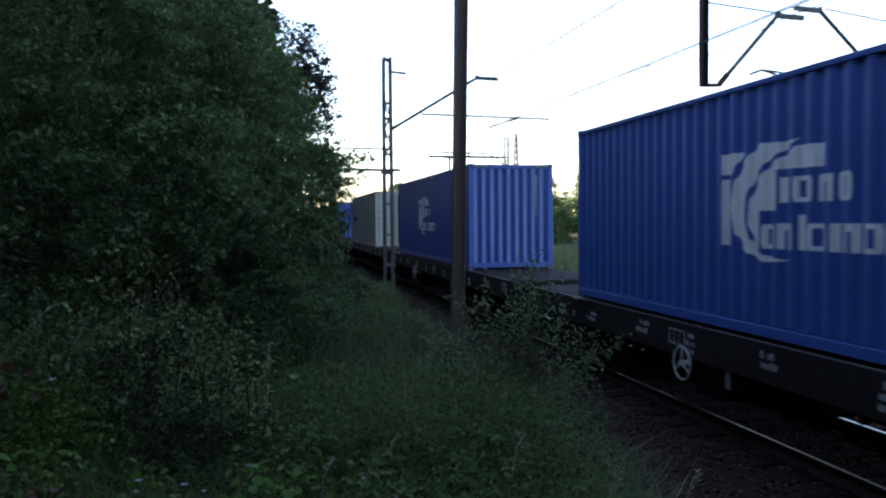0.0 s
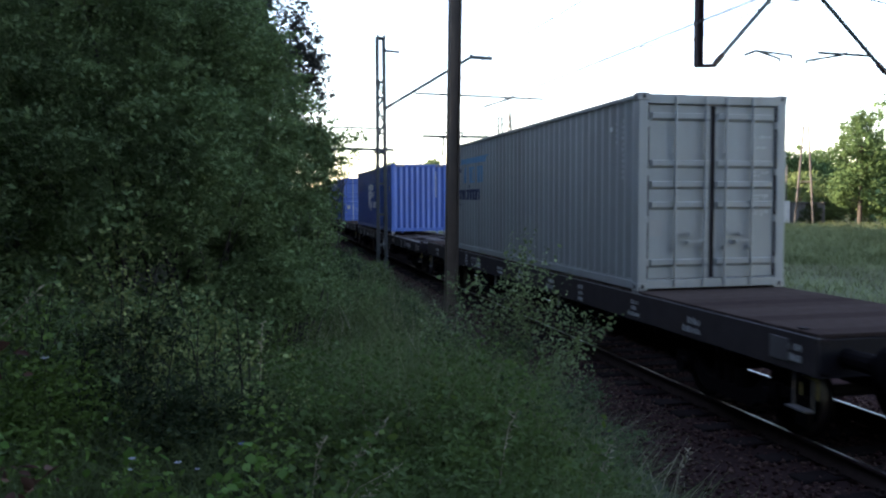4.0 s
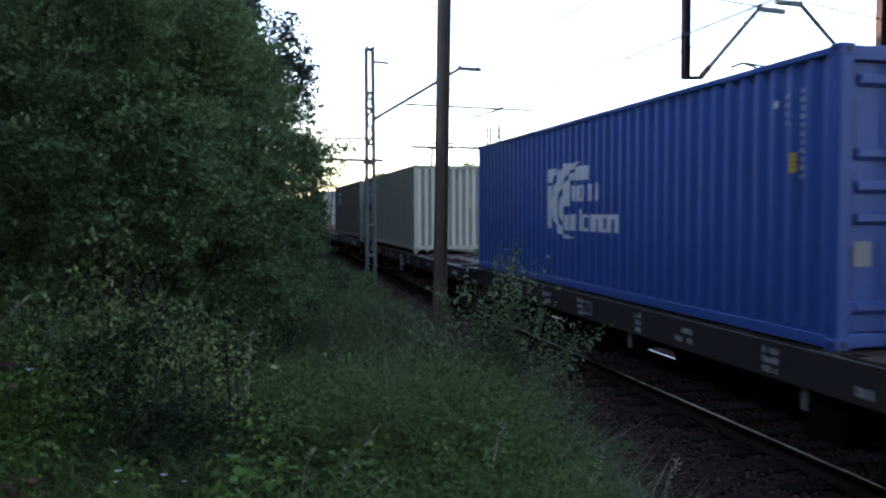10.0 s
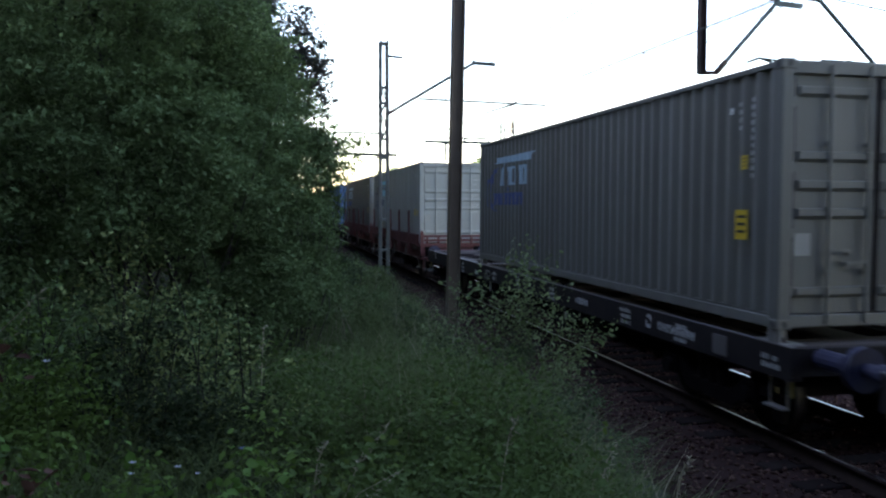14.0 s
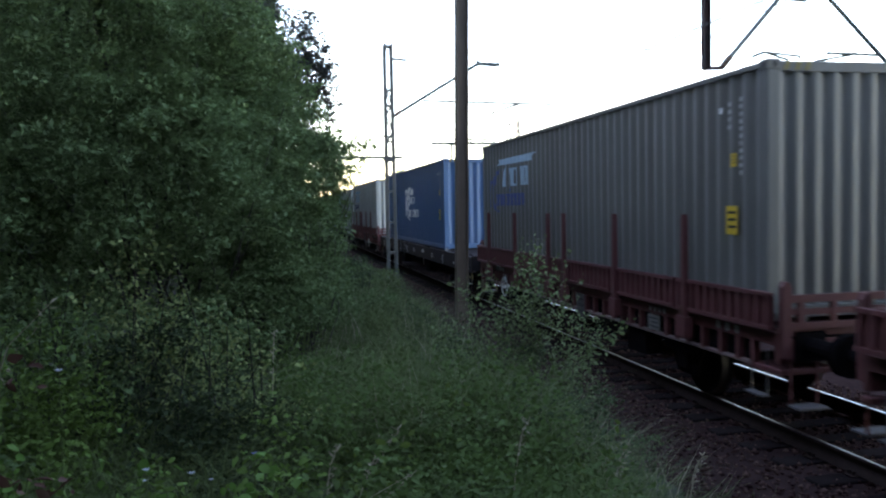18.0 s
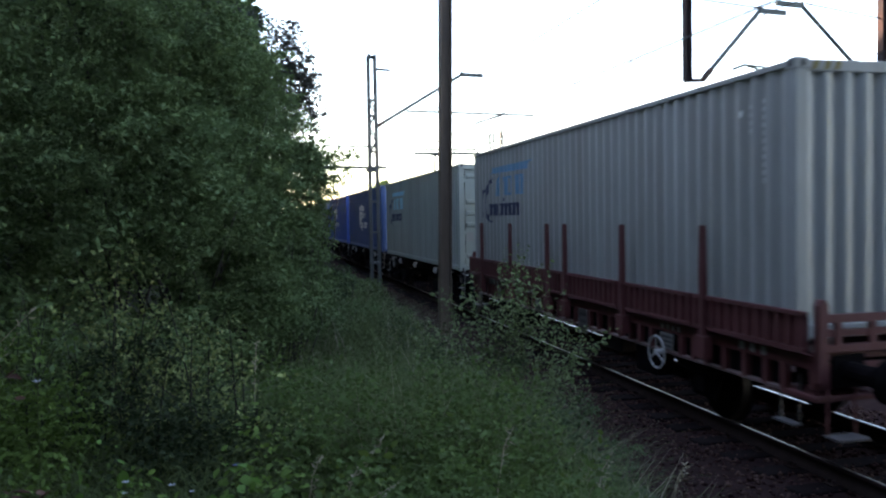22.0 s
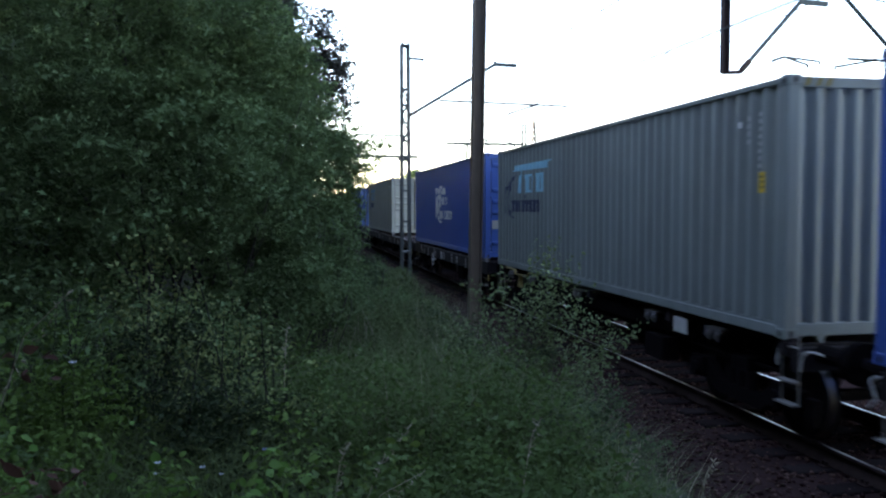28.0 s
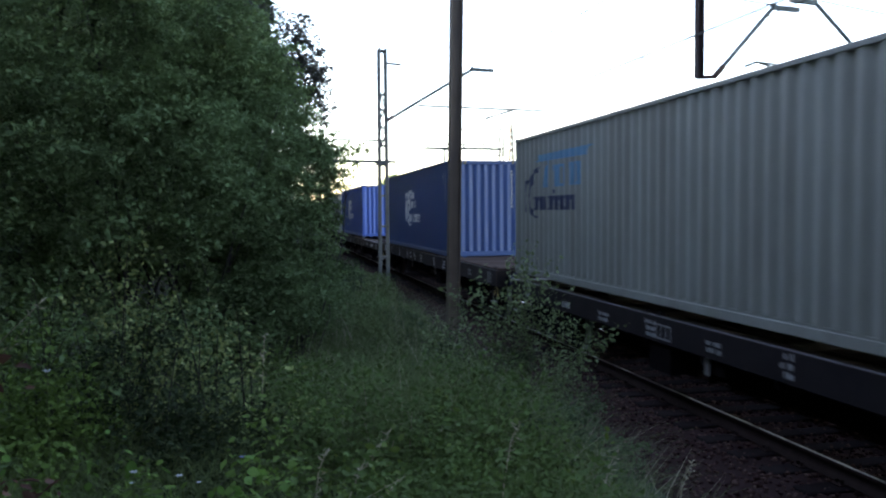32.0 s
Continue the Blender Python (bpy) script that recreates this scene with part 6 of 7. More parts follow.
part("wall", bbox(-4, 4, -3, 3, -3, 8.6, 0.05), M_PLASTER, house, at=BM)
bm = bmesh.new()
prism(bm, [(-4.4, 8.55), (4.4, 8.55), (0, 11.2)], "y", -3.4, 3.4)
part("roof", bm, M_CONCRETE, house, at=BM)
for k in (-2, 1.6):
    part("window", bbox(k - 0.6, k + 0.6, -3.06, -2.95, 5.2, 6.6, 0.02), M_DARK, house, at=BM)

tower = thing("lattice_tower", "distant slender steel lattice tower", "tower", at=(89.6, 286.3, 5))
bm = bmesh.new()
for sx in (-1, 1):
    for sy in (-1, 1):
        beam(bm, (sx * 1.5, sy * 1.5, -6), (sx * 0.35, sy * 0.35, 30), 0.30)
for k in range(12):
    za, zb = 2.4 * k, 2.4 * (k + 1)
    ra, rb = 1.5 - 1.15 * (za + 6) / 36, 1.5 - 1.15 * (zb + 6) / 36
    for sy in (-1, 1):
        beam(bm, (-ra, sy * ra, za), (rb, sy * rb, zb), 0.2)
        beam(bm, (ra, sy * ra, za), (-rb, sy * rb, zb), 0.2)
tagged(part("lattice", bm, M_LATTICE, tower), kind="stuff")

cabinet = thing("lineside_cabinet", "pale grey lineside cabinet on a low base", "cabinet", at=(2.2, 36, 0.15))
part("body", bbox(-0.3, 0.3, -0.2, 0.2, 0.3, 2.2, 0.02), M_CONCRETE, cabinet)
part("base", bbox(-0.36, 0.36, -0.26, 0.26, -0.4, 0.299, 0.02), M_CONCRETE, cabinet)

def blades(n, xs, ys, height, rng, lean=0.35, width=0.006, zf=ground_z):
    """Grass blades of three joints each, bent over."""
    h = height * rng.uniform(0.5, 1.25, n)
    a = rng.uniform(0, 2 * np.pi, n)
    d = np.stack([np.cos(a), np.sin(a), np.zeros(n)], -1)
    s = np.stack([-np.sin(a), np.cos(a), np.zeros(n)], -1)
    b = np.stack([xs, ys, zf(xs, ys) - 0.02], -1)
    bend = lean * rng.uniform(0.3, 1.6, n)
    w = width * rng.uniform(0.6, 1.5, n)
    lv = []
    for t, ww in ((0, 1.0), (0.5, 0.85), (1.0, 0.08)):
        c = b + d * (bend * h * t * t)[:, None] + np.array([0, 0, 1.0]) * (h * (t - 0.25 * bend * t * t))[:, None]
        lv += [c - s * (w * ww)[:, None], c + s * (w * ww)[:, None]]
    v = np.stack(lv, 1).reshape(-1, 3)
    i = np.arange(n)[:, None, None] * 6
    f = (i + np.array([[0, 1, 3, 2], [2, 3, 5, 4]])[None]).reshape(-1, 4)
    return v, f


# meadow grass: a straw-coloured fringe beside the line, a tall green belt beyond it
rng = np.random.default_rng(17)
n = 260000
az = np.radians(rng.uniform(14, 50, n))
d = 26 + 54 * rng.random(n)
x, y = d * np.sin(az), d * np.cos(az)
belt = np.clip((d - 36 - 2.5 * np.sin(0.35 * x)) / 7, 0.0, 1.0)
tuft = np.sin(0.9 * x + 0.4 * y) * np.sin(0.7 * y - 0.5 * x) + 0.6 * np.sin(2.1 * x + 1.3 * y)
keep = (x > 14.5) & (rng.random(n) < (0.22 + 0.78 * belt) * (0.62 + 0.38 * tuft))
v, f = blades(keep.sum(), x[keep], y[keep], (0.28 + 0.42 * belt[keep]) * (1 + 0.25 * tuft[keep]), rng, 1.0, 0.013)
tagged(put("meadow_grass", raw("meadow_grass", v, f, L_MEADOW)), "tall green meadow grass beyond the tracks", "grass", kind="stuff")
n = 70000
az = np.radians(rng.uniform(14, 50, n))
d = 24 + 50 * rng.random(n)
x, y = d * np.sin(az), d * np.cos(az)
wave = np.sin(0.33 * x + 1.2) * np.sin(0.21 * y) + 0.5 * np.sin(0.9 * x - 0.5 * y) + 0.4 * rng.standard_normal(n)
keep = (x > 14.3) & ((d < 40 + 3 * np.sin(0.4 * x)) & (wave > -0.6) | (wave > 0.85))
v, f = blades(keep.sum(), x[keep], y[keep], 0.34, rng, 1.1, 0.010)
tagged(put("dry_meadow_grass", raw("dry_meadow_grass", v, f, L_STRAWGREEN)), "patches of dry straw-coloured meadow grass", "grass", kind="stuff")


# ---- vegetation on the bank ----
def shrub(name, label, category, base, clumps, leaf, size, seed, stems=3, group="bushes on the bank", width=0.55):
    """A bush: stems from one foot, and foliage in clumps (x, y, z, rx, ry, rz, leaves)."""
    rng = np.random.default_rng(seed)
    b = thing(name, label, category, group, base)
    o = np.array(base)
    r = random.Random(seed)
    for x, y, z, rx, ry, rz, n in clumps:
        for k in range(stems):
            end = Vector((x + r.uniform(-0.7, 0.7) * rx, y + r.uniform(-0.7, 0.7) * ry, z + r.uniform(-0.3, 0.8) * rz)) - Vector(base)
            a = Vector((r.uniform(-0.5, 0.5), r.uniform(-0.35, 0.35), -0.05))
            mid = a.lerp(end, 0.5) + Vector((r.uniform(-0.2, 0.2), r.uniform(-0.2, 0.2), 0.15))
            g = (0.006 + 0.0022 * end.length)
            tube("stem", [(a, g), (mid, g * 0.65), (end, g * 0.2)], M_BARK, b)
    pts = np.concatenate([spray_points(x, y, z, rx, ry, rz, n, rng) for x, y, z, rx, ry, rz, n in clumps]) - o
    v, f = leaves(pts, size, rng, width=width)
    put("crown", raw("crown", v, f, leaf), b)
    return b


shrub("hazel_bush", "large dense dark-green leafy bush on the bank", "bush", (-0.9, 7.4, 0.95),
      [(-0.10, 8.6, 4.05, 0.48, 0.40, 0.55, 5200), (-0.02, 8.7, 3.40, 0.45, 0.40, 0.40, 4200), (0.05, 8.9, 2.75, 0.5, 0.4, 0.45, 4000), (-1.50, 7.4, 4.1, 1.4, 1.0, 1.15, 24700), (-0.62, 8.0, 4.2, 0.75, 0.8, 0.9, 15200), (-1.15, 6.9, 3.0, 1.3, 1.0, 0.9, 20900), (-0.32, 7.8, 3.3, 0.72, 0.65, 0.8, 14250),
       (-2.2, 6.9, 3.0, 1.1, 1.0, 1.6, 19000), (-1.0, 8.2, 2.3, 1.2, 0.9, 0.9, 13300), (-2.3, 6.2, 1.9, 0.9, 0.7, 0.7, 9500), (-1.5, 6.4, 1.6, 0.9, 0.6, 0.6, 7600), (-1.7, 7.6, 5.6, 1.2, 1.0, 1.0, 7600), (-0.75, 6.6, 1.55, 0.6, 0.45, 0.45, 5200), (-0.25, 7.3, 1.75, 0.55, 0.45, 0.40, 4200)], L_BUSH, 0.043, 21)
shrub("plum_tree", "plum tree with dark purplish leaves standing against the sky", "tree", (-0.6, 9.6, 0.95),
      [(0.38, 9.4, 4.16, 0.32, 0.25, 0.27, 1178), (0.56, 9.4, 3.92, 0.20, 0.20, 0.20, 558), (0.34, 9.4, 4.52, 0.26, 0.22, 0.22, 713), (0.40, 9.4, 4.75, 0.22, 0.2, 0.22, 496), (0.54, 9.4, 4.36, 0.22, 0.2, 0.18, 496), (0.58, 9.4, 4.10, 0.22, 0.2, 0.16, 496), (0.46, 9.4, 3.70, 0.28, 0.2, 0.16, 527), (0.70, 9.4, 4.28, 0.10, 0.10, 0.07, 55), (0.05, 9.5, 4.70, 0.40, 0.40, 0.40, 1240), (0.40, 9.55, 4.22, 0.28, 0.28, 0.32, 930), (0.10, 9.4, 3.90, 0.42, 0.35, 0.38, 1178), (-0.45, 9.5, 5.2, 0.5, 0.5, 0.5, 1240)], L_PURPLE, 0.042, 22)
shrub("dogwood_bush", "mid-green bush with small leaves overhanging the track side", "bush", (-0.1, 8.6, 0.9),
      [(0.25, 9.0, 3.80, 0.36, 0.35, 0.30, 2600), (0.55, 9.1, 3.38, 0.30, 0.30, 0.24, 2100), (0.05, 8.9, 4.25, 0.28, 0.30, 0.28, 1700), (0.92, 9.2, 3.34, 0.16, 0.16, 0.08, 150), (1.10, 9.2, 3.36, 0.11, 0.12, 0.05, 60), (0.72, 9.2, 3.00, 0.22, 0.25, 0.20, 1300), (0.66, 9.3, 2.62, 0.22, 0.30, 0.24, 1500), (0.56, 8.96, 3.20, 0.38, 0.35, 0.28, 3000), (0.24, 8.6, 2.92, 0.50, 0.44, 0.44, 4600), (-0.19, 8.0, 2.46, 0.66, 0.54, 0.48, 6400), (0.44, 9.0, 2.45, 0.32, 0.35, 0.42, 3400),
       (-0.1, 7.8, 1.95, 0.66, 0.6, 0.36, 4800), (0.2, 8.4, 1.95, 0.5, 0.5, 0.42, 3800), (0.52, 9.1, 2.02, 0.36, 0.36, 0.36, 2800), (0.62, 9.5, 1.66, 0.36, 0.36, 0.34, 2400), (0.25, 8.5, 1.62, 0.34, 0.3, 0.26, 1400)], L_BUSH, 0.042, 23)


def twig_bush(name, label, category, base, tips, foot, leaf, size, seed, extra=2, n=18, arch=0.25, group="bushes on the bank"):
    """A bush of arching twigs with leaves set along them in pairs: each twig ends at a tip."""
    r = random.Random(seed)
    rng = np.random.default_rng(seed)
    b = thing(name, label, category, group, base)
    o = Vector(base)
    pts = []
    for x, y, z in tips:
        for k in range(1 + extra):
            e = Vector((x, y, z)) + (Vector((r.gauss(0, 0.10), r.gauss(0, 0.18), r.gauss(0, 0.08))) if k else Vector((0, 0, 0))) - o
            a = Vector((r.uniform(-foot, foot) + e.x * 0.35, r.uniform(-foot, foot) * 0.6, max(-0.05, e.z * 0.35 - 0.25)))
            m = a.lerp(e, 0.55) + Vector((0, 0, arch * (e - a).length))
            path = [(1 - t) ** 2 * a + 2 * t * (1 - t) * m + t * t * e for t in [i / 6 for i in range(7)]]
            if k < 1:
                tube("twig", [(p, 0.0055 * (1 - i / 7.5)) for i, p in enumerate(path)], M_BARK, b, 4)
            for i in range(n):
                t = 0.32 + 0.68 * (i + r.random()) / n
                p = (1 - t) ** 2 * a + 2 * t * (1 - t) * m + t * t * e
                q = 0.045 * (1.1 - t)
                pts.append((p.x + r.gauss(0, q + 0.012), p.y + r.gauss(0, q + 0.012), p.z + r.gauss(0, q * 0.6 + 0.008)))
    v, f = leaves(np.array(pts), size, rng, 0.15, 0.6, fine=True)
    put("crown", raw("crown", v, f, leaf), b)
    return b


rs = random.Random(77)
SPRAYS = [(-1.0, 2.24), (-0.93, 2.33), (-0.8, 2.42), (-0.66, 2.44), (-0.6, 2.3), (-0.83, 2.19), (-0.7, 2.12), (-0.55, 2.18), (-0.47, 2.1), (-0.3, 1.92), (-0.2, 1.87), (-0.96, 2.02), (-0.8, 1.95), (-1.1, 1.91), (-0.7, 1.8), (-0.6, 1.72), (-0.5, 1.88), (-1.18, 2.11), (-0.85, 1.5), (-0.7, 1.45), (-0.55, 1.42)]
twig_bush("spindle_bush", "low arching bush with small pale leaves before the thicket", "bush", (-0.75, 5.5, 1.0), [(x, 5.2 + rs.uniform(-0.2, 0.15), z) for x, z in SPRAYS], 0.35, L_LIGHT, 0.029, 24, 2, 22)
twig_bush("spindle_bush", "low arching bush with small pale leaves before the thicket", "bush", (-0.45, 4.9, 1.0), [(0.42 + 0.9 * x + rs.uniform(-0.06, 0.06), 4.75 + rs.uniform(-0.25, 0.2), z - 0.34) for x, z in SPRAYS], 0.35, L_LIGHT, 0.027, 31, 1, 20)
twig_bush("spindle_bush", "low arching bush with small pale leaves before the thicket", "bush", (-1.35, 5.1, 1.0), [(-0.55 + 0.9 * x + rs.uniform(-0.06, 0.06), 4.95 + rs.uniform(-0.25, 0.2), z - 0.10) for x, z in SPRAYS], 0.35, L_BUSH, 0.029, 32, 1, 20)

# trees added along the near side of the line and behind, to block sun and sky
def light_block_tree(x, y, h, seed):
    r = random.Random(seed)
    rng = np.random.default_rng(seed)
    z0 = float(ground_z(np.array(x), np.array(y)))
    t = thing("light_blocking_tree", "tall leafy tree added beside the line to block sun and sky", "tree", "trees of the wood", (x, y, z0))
    tube("trunk", [(Vector((0, 0, -0.1)), 0.20), (Vector((0.1, 0.1, h * 0.5)), 0.13), (Vector((0, 0, h * 0.9)), 0.04)], M_BARK, t, 7)
    cl = []
    for k in range(13):
        a, zz = r.uniform(0, 6.28), h * (0.10 + 0.83 * k / 12)
        q = r.uniform(0.3, 1.5)
        c = (q * math.cos(a), q * math.sin(a), zz)
        tube("limb", [(Vector((0, 0, zz * 0.7)), 0.06), (Vector(c), 0.02)], M_BARK, t)
        cl.append((*c, r.uniform(1.3, 1.9), r.uniform(1.8, 2.6), r.uniform(0.9, 1.3), 560))
    pts = np.concatenate([clump_points(*c, rng, knots=18, knot=0.25) for c in cl])
    v, f = leaves(pts, 0.50, rng, 0.2, 0.8)
    put("crown", raw("crown", v, f, L_DARK), t)


k = 0
for y in np.arange(-44, 112, 4.3):
    for row, x in enumerate((-5.2 if y < 12 else (-3.0 if y < 24 else -1.8), -9.6 if y < 12 else (-7.6 if y < 24 else -6.0))):
        light_block_tree(x + 0.9 * math.sin(3.1 * k), float(y) + 2.4 * row, (13.0 if y >= 24 else (9.6 if row == 0 else 11.5)) + 1.0 * math.sin(1.7 * k), 300 + k)
        k += 1

# unseen trees added behind the camera, to dim the sky on the end faces
for j, (x, y) in enumerate(((1.4, -9), (1.9, -15), (1.6, -22), (2.1, -29), (14.9, -4), (14.8, -11), (15.2, -17), (14.6, -24), (14.9, -31), (2.2, -37), (14.7, -39), (4.5, -76), (8.0, -78), (11.5, -76), (6.2, -81), (10.0, -82), (14.0, -79), (2.0, -79), (15.5, -7), (17.5, -13), (16, -20), (18, -27), (16.5, -35), (-1.6, -7.5), (-0.5, -13), (-1.2, -19), (0.2, -26), (15, -44), (20, -10), (21, -22), (1.0, -33), (-2.5, -10.5), (1.2, -40), (2.0, -48), (14.6, -52))):
    light_block_tree(x, y, 17.5 + math.sin(j), 500 + j)

rng = np.random.default_rng(7)
n = 120000
y = 2.2 + 26 * rng.random(n) ** 1.5
x = rng.uniform(-1.6, 4.0, n)
edge = 2.75 + 0.35 * np.sin(0.8 * y) + 0.025 * y
keep = (x < edge + 0.5 * (rng.random(n) - 0.7)) & (np.sin(2.1 * x + 0.7 * y) + np.sin(1.4 * y - 1.1 * x) + 2.2 * rng.random(n) > 0.5 + 0.6 * np.clip((4.6 - y) / 1.5, 0, 1))
lush = 1.0 + 0.35 * np.sin(1.1 * x + 0.6 * y) * np.sin(0.8 * y - 0.9 * x + 1.0)
v, f = blades(keep.sum(), x[keep], y[keep], 0.50 * lush[keep], rng, 1.1, 0.0034)
tagged(put("bank_grass", raw("bank_grass", v, f, L_GRASS)), "tall uncut grass on the bank", "grass", kind="stuff")
n = 1300
y = 4.6 + 16 * rng.random(n) ** 1.3
x = rng.uniform(0.5, 3.3, n) + 0.25 * np.sin(1.3 * y)
v, f = blades(n, x, y, 0.62, rng, 0.7, 0.0028)
tagged(put("dry_grass", raw("dry_grass", v, f, L_STRAW)), "thin dry grass stems among the green", "grass", kind="stuff")

# nettles, brambles and low weeds in the foreground, in patches
rng = np.random.default_rng(8)


def weeds(name, label, spots, leaf, size, width, per=120, hmax=0.6):
    pts = []
    for x, y, r in spots:
        m = int(per * (r / 0.4) ** 2)
        q = rng.standard_normal((m, 2)) * r * 0.6
        px, py = x + q[:, 0], y + q[:, 1]
        hh = hmax * rng.uniform(0.35, 1.35) * np.exp(-(q ** 2).sum(1) / (r * r)) * rng.random(m) ** 0.6
        pts.append(np.stack([px, py, ground_z(px, py) + hh], -1))
    v, f = leaves(np.concatenate(pts), size, rng, 0.15, width, fine=True)
    tagged(put(name, raw(name, v, f, leaf)), label, "weeds", kind="stuff")


sp = [(rng.uniform(-2.6, 0.3), 2.6 + 3.0 * rng.random(), rng.uniform(0.18, 0.42)) for _ in range(46)]
sp = [q for q in sp if not (-1.0 < q[0] < 0.4 and q[1] > 3.9)]
weeds("nettle_patch", "patch of nettles at the foot of the bushes", sp, L_NETTLE, 0.030, 0.60, 1150, 0.9)
sp = [(rng.uniform(-1.5, 0.1), 2.75 + 0.8 * rng.random(), rng.uniform(0.10, 0.20)) for _ in range(16)]
weeds("broadleaf_patch", "clumps of broad bright-green leaves among the nettles", sp, L_BRIGHT, 0.040, 0.75, 400, 0.7)
sp = [(rng.uniform(0.1, 1.9), 3.1 + 1.0 * rng.random(), rng.uniform(0.08, 0.18)) for _ in range(14)]
weeds("vetch_patch", "yellowish-green low leafy clumps in the grass", sp, L_YELLOWISH, 0.034, 0.6, 500, 0.6)
shrub("elder_bush", "low leafy elder at the foot of the thicket", "bush", (-2.2, 4.6, 1.0), [(-2.2, 4.6, 1.6, 0.7, 0.5, 0.5, 5950), (-1.7, 4.2, 1.3, 0.5, 0.4, 0.3, 2550)], L_BUSH, 0.040, 28)
# leaves dark by colour, standing in for the shaded hollow under the thicket
shrub("hollow_shade_bush", "dark-leaved bush with the thicket's shade put into its leaf colour", "bush", (-0.35, 4.7, 1.0), [(-0.55, 4.6, 1.30, 0.40, 0.35, 0.36, 3000), (-0.10, 4.9, 1.22, 0.40, 0.35, 0.30, 2600), (-0.30, 4.1, 1.12, 0.36, 0.32, 0.24, 2000), (-0.75, 5.2, 1.6, 0.45, 0.35, 0.4, 2600)], L_DARK, 0.036, 30)
sp = [(rng.uniform(0.0, 1.9), 2.9 + 3.2 * rng.random(), rng.uniform(0.16, 0.38)) for _ in range(84)]
weeds("bramble_patch", "low brambles in the grass", sp, L_BRAMBLE, 0.030, 0.64, 950, 0.62)
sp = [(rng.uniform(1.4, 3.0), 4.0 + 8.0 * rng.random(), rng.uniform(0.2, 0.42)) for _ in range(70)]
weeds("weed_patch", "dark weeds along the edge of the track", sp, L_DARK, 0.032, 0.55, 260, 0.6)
sp = [(rng.uniform(-0.5, 2.6), 4.5 + 9.0 * rng.random(), rng.uniform(0.25, 0.5)) for _ in range(80)] + [(rng.uniform(0.3, 1.2), 4.3 + 3.6 * rng.random(), rng.uniform(0.2, 0.4)) for _ in range(34)]
weeds("herb_patch", "soft leafy herbs among the grass", sp, L_GRASS, 0.030, 0.4, 420, 0.55)
SHOOTS = [(2.39, 2.21), (2.5, 1.94), (2.19, 1.84), (1.94, 2.0), (3.06, 1.47), (2.71, 1.69), (1.63, 1.58), (1.44, 1.47), (2.04, 1.6), (2.37, 1.63), (1.83, 1.36), (2.64, 1.37), (2.3, 1.2), (2.0, 1.05), (2.6, 1.0), (2.2, 0.8), (2.75, 1.15), (1.75, 1.1), (2.46, 2.32), (2.28, 2.12), (2.60, 2.06), (2.12, 1.76), (2.86, 1.62), (3.20, 1.52), (2.96, 1.34), (1.74, 1.86), (1.54, 1.70), (2.42, 1.82), (2.95, 1.05), (3.05, 0.85)]
SCRUB = ((0.95, 9.9, 0.55, 0.50), (1.25, 11.2, 0.55, 0.50), (1.75, 11.0, 0.40, 0.36), (1.55, 12.6, 0.55, 0.50), (2.2, 13.2, 0.45, 0.36), (1.9, 14.8, 0.6, 0.5), (2.6, 15.2, 0.45, 0.40), (2.3, 17.2, 0.6, 0.5), (2.9, 18.8, 0.5, 0.45), (2.5, 20.5, 0.7, 0.6), (1.2, 14.0, 0.8, 0.7), (0.9, 12.2, 0.6, 0.8))
for k, (x, y, r, h) in enumerate(SCRUB):
    z = float(ground_z(np.array(x), np.array(y)))
    shrub("low_scrub", "knee-high leafy scrub on the edge of the bank", "scrub", (x, y, z), [(x, y, z + 0.5 * h, r, r * 0.9, h * 0.62, int(5200 * r * h)), (x + 0.2, y - 0.2, z + 0.7 * h, r * 0.5, r * 0.5, h * 0.5, int(2200 * r * h))], (L_GRASS, L_BUSH, L_DARK)[k % 3], 0.034, 600 + k, 2)


def weed_stand(n, xs, ys, seed):
    """Dry branching weeds on the ballast shoulder: a thin stem with side twigs each."""
    r = random.Random(seed)
    w = bmesh.new()
    for _ in range(n):
        x, y = r.uniform(*xs), r.uniform(*ys)
        x += 0.03 * (y - ys[0])
        z = float(ground_z(np.array(x), np.array(y)))
        a, h = Vector((x, y, z - 0.03)), r.uniform(0.30, 0.75)
        d = Vector((r.gauss(0.05, 0.28), r.gauss(0, 0.2), 1.0)) * h
        rod(w, a, a + d * 0.6, 0.006, 0.005, 3, False)
        rod(w, a + d * 0.6, a + d + Vector((d.x * 0.4, 0, -0.05)), 0.005, 0.002, 3, False)
        for k in range(5):
            p = a + d * r.uniform(0.35, 0.9)
            rod(w, p, p + Vector((r.uniform(-0.16, 0.16), r.uniform(-0.1, 0.1), r.uniform(0.04, 0.16))), 0.004, 0.002, 3, False)
    return w


tagged(part("dry_weeds", weed_stand(420, (2.5, 3.7), (7.0, 21.0), 5), L_DRYWEED, None), "thin brown dry weeds on the edge of the ballast", "weeds", kind="stuff")
twig_bush("rose_sapling", "young wild rose with sparse small pale leaves", "sapling", (2.2, 7.2, 0.25), [(x, 7.2 + rs.uniform(-0.15, 0.15), z) for x, z in SHOOTS], 0.22, L_SAPLING, 0.034, 27, 4, 40, 0.10)
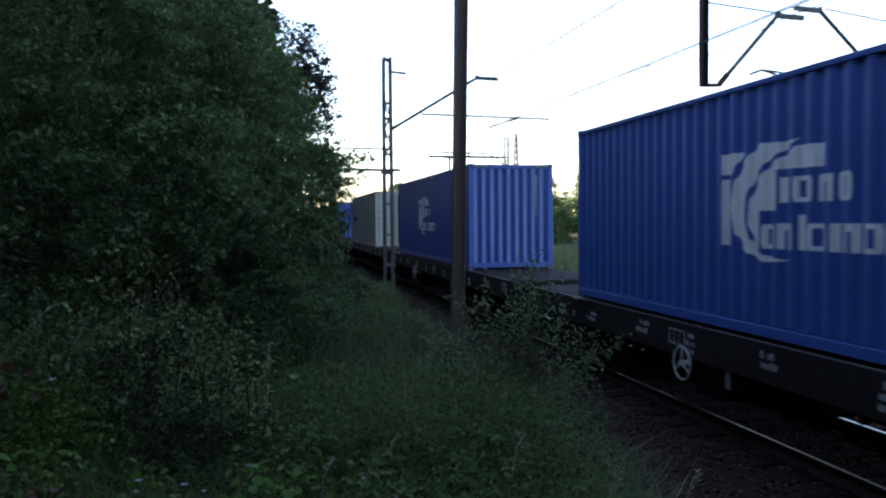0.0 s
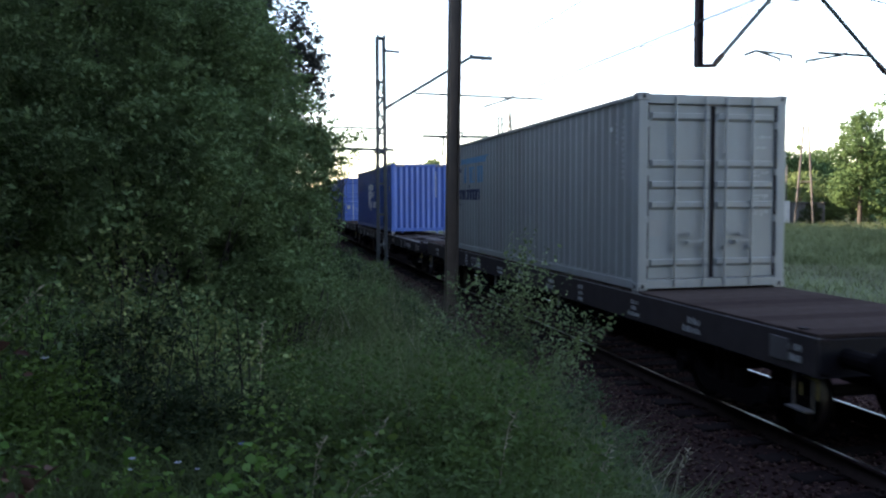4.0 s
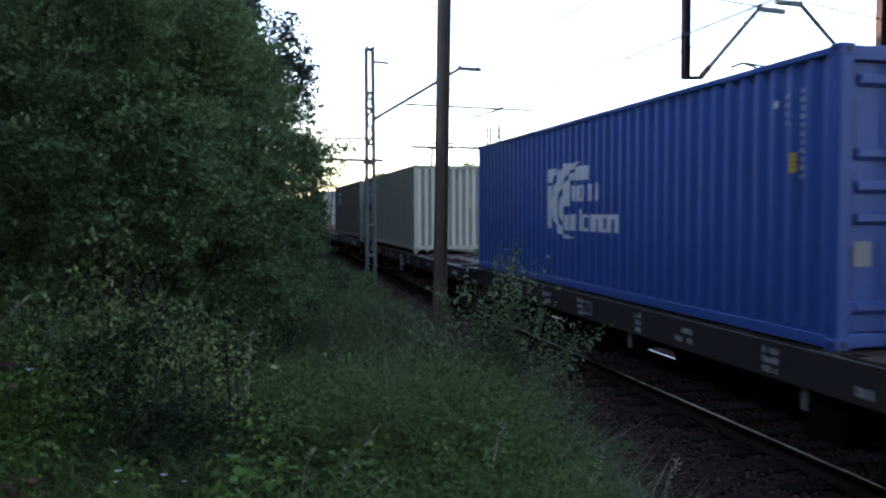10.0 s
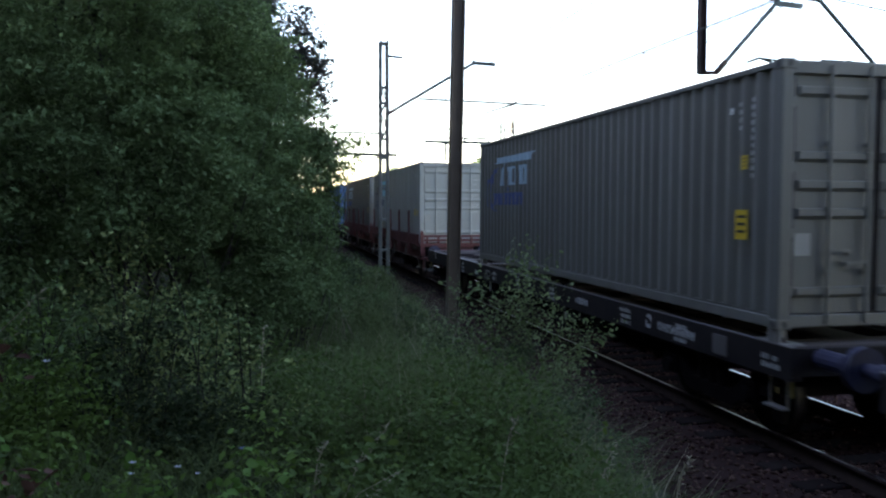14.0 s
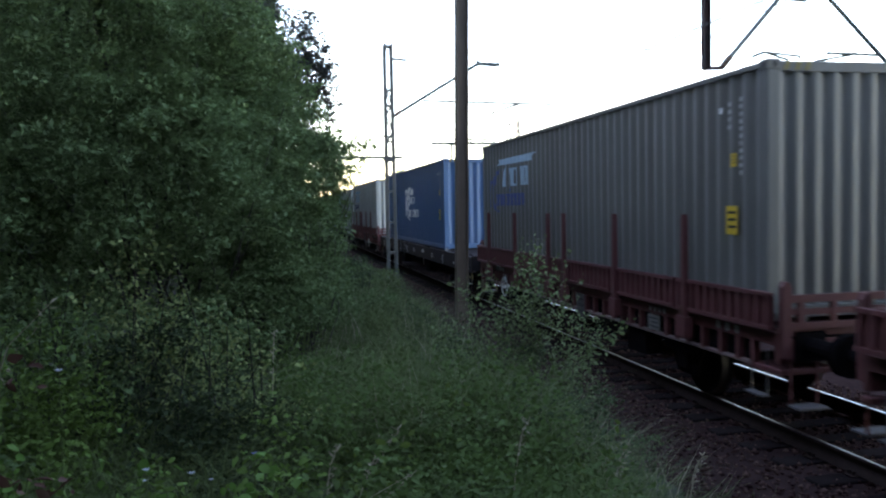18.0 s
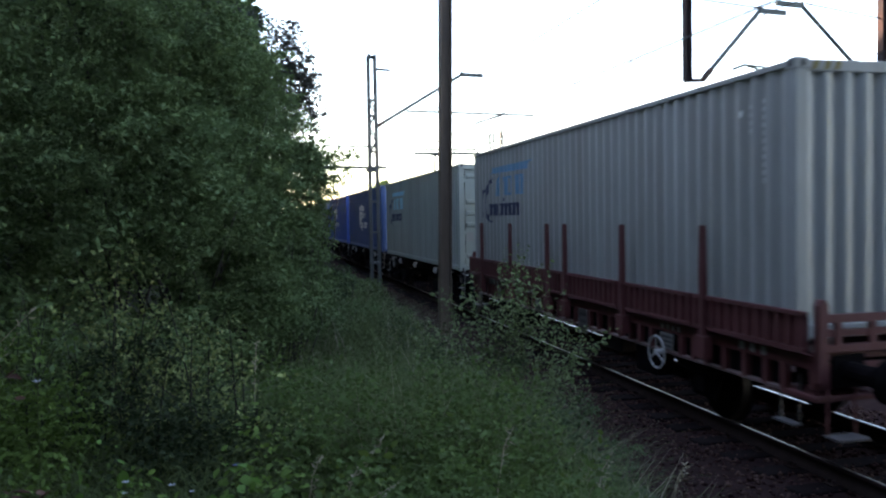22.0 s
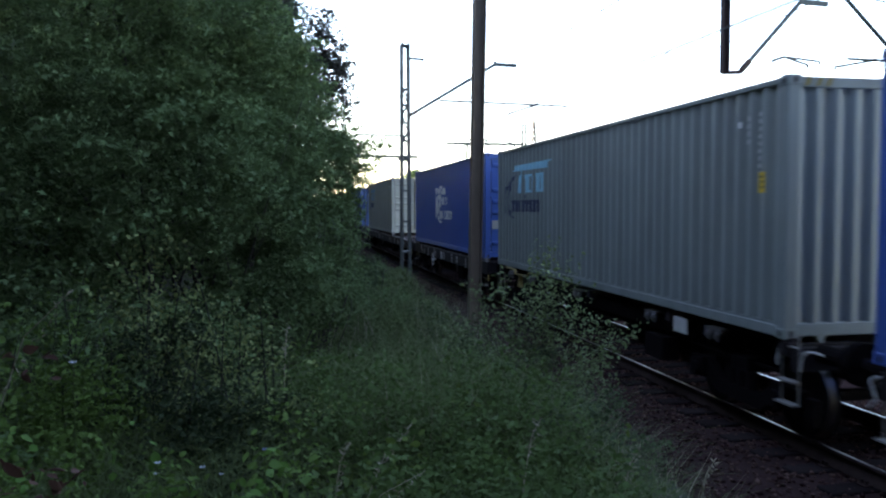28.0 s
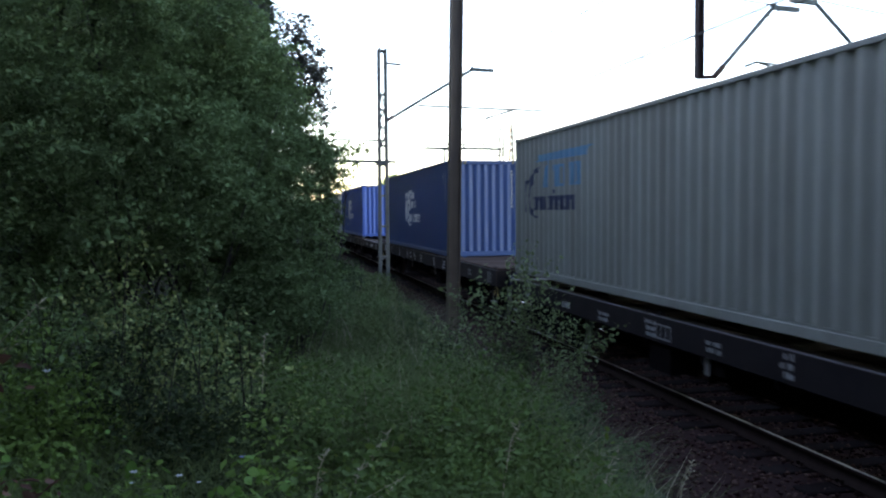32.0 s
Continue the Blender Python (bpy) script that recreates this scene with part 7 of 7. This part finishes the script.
shrub("bramble_bush", "dark leafy tangle at the foot of the sapling", "bush", (2.15, 7.2, 0.25), [(2.1, 7.2, 0.85, 0.42, 0.35, 0.40, 2400), (2.45, 7.0, 0.60, 0.42, 0.35, 0.32, 2000), (1.75, 7.0, 0.95, 0.30, 0.3, 0.30, 1300), (2.25, 7.2, 1.30, 0.22, 0.2, 0.26, 600), (2.75, 6.9, 0.70, 0.32, 0.3, 0.32, 1300), (2.95, 6.5, 0.40, 0.36, 0.4, 0.28, 1300), (2.4, 6.1, 0.65, 0.40, 0.4, 0.34, 1700)], L_HERB, 0.032, 29, 3)
# dry stalks: foot, tip
for k, (a, b) in enumerate((((1.15, 3.84, 0.9), (1.28, 3.95, 1.53)), ((1.60, 3.66, 0.85), (1.73, 3.74, 1.41)), ((-0.04, 5.06, 1.0), (-0.01, 5.14, 1.88)), ((2.02, 3.70, 0.7), (2.15, 3.73, 1.34)), ((0.30, 3.55, 1.0), (0.54, 3.62, 1.60)), ((0.12, 2.99, 1.0), (0.51, 2.99, 1.62)), ((-1.25, 3.40, 1.0), (-0.88, 3.47, 2.28)), ((0.15, 3.17, 1.0), (0.23, 3.25, 1.67)))):
    s = thing("dry_stalk", "tall dry bleached grass stalk", "grass stalk", "dry stalks on the bank", a)
    d = Vector(b) - Vector(a)
    bend = Vector((-d.x * 0.35, 0, d.z * 0.10))
    tube("stem", [(Vector((0, 0, -0.05)), 0.0055), (d * 0.4 + bend * 0.8, 0.0048), (d * 0.8 + bend * 0.7, 0.0035), (d, 0.002)], L_STRAW, s)
    q = np.linspace(0, 1, 34)[:, None]
    dv, bv = np.array(d), np.array(bend)
    pts = dv * (0.62 + 0.38 * q) + bv * 0.75 * (1 - q) + rng.standard_normal((34, 3)) * 0.006
    v, f = leaves(pts, 0.028, rng, -0.4, 0.3)
    tagged(put("seed_head", raw("seed_head", v, f, L_STRAW), s), kind="stuff")
for k, (x, y, z, leaf, r) in enumerate(((-1.0, 4.01, 1.90, L_PETAL, 0.030), (-0.49, 3.12, 1.67, L_PETAL, 0.020), (-0.50, 3.15, 1.62, L_PETAL, 0.016), (-0.33, 3.13, 1.64, L_PETAL, 0.020), (-0.26, 3.13, 1.61, L_PETAL, 0.015), (-0.1, 3.25, 1.66, L_BLUEPETAL, 0.020))):
    fl = thing("wild_flower", "small white wild flower on a thin stem" if leaf is L_PETAL else "small violet wild flower on a thin stem", "flower", "flowers on the bank", (x, y, z))
    g = float(ground_z(np.array(x), np.array(y))) - z
    tube("stem", [(Vector((0, 0, g)), 0.003), (Vector((0, 0, 0)), 0.002)], L_GRASS, fl)
    for j in range(6):
        a = math.pi / 3 * j
        bm = bmesh.new()
        q = [(0.1, 0, 0), (0.7, 0.35, 0.12), (1.1, 0.1, 0.2), (1.1, -0.1, 0.2), (0.7, -0.35, 0.12)]
        vs = [bm.verts.new((r * 0.7 * (u * math.cos(a) - w * math.sin(a)), r * 0.7 * (u * math.sin(a) + w * math.cos(a)), r * 1.8 * c)) for u, w, c in q]
        bm.faces.new(vs)
        part("petal", bm, leaf, fl)
pts = np.concatenate([np.array(c) + rng.standard_normal((m, 3)) * np.array([0.055, 0.05, 0.03]) for c, m in (((-0.78, 2.72, 1.76), 14), ((-0.99, 3.32, 2.02), 9), ((-0.72, 2.80, 1.74), 8))])
v, f = leaves(pts, 0.060, rng, 0.1, 0.45, fine=True)
tagged(put("reddish_leaves", raw("reddish_leaves", v, f, L_RED)), "a few reddish bramble leaves among the nettles", "leaves", kind="stuff")


# ---- what moves: the wagons, their loads and the turning wheelsets ----
def motions():
    times = [2.0 * k for k in range(17)]
    for ob, x, y0, z in TRAIN:
        walk(ob, [(t, pose(x, y0 + ride(t), z)) for t in times])
    for ws, y, y0 in WHEELS:
        near = [k / 15 for k in range(481) if -5 < y0 + y + ride(k / 15) < 42]
        if not near:
            near = [0.0]
        turn = lambda t: pose(0, y, 0.46, math.degrees(-ride(t) / 0.46) % 360)
        rows = [(t, turn(t)) for t in near]
        if near[0] > 0:
            rows.insert(0, (0.0, turn(near[0])))
        if near[-1] < 32:
            rows.append((32.0, turn(near[-1])))
        walk(ws, rows)


motions()
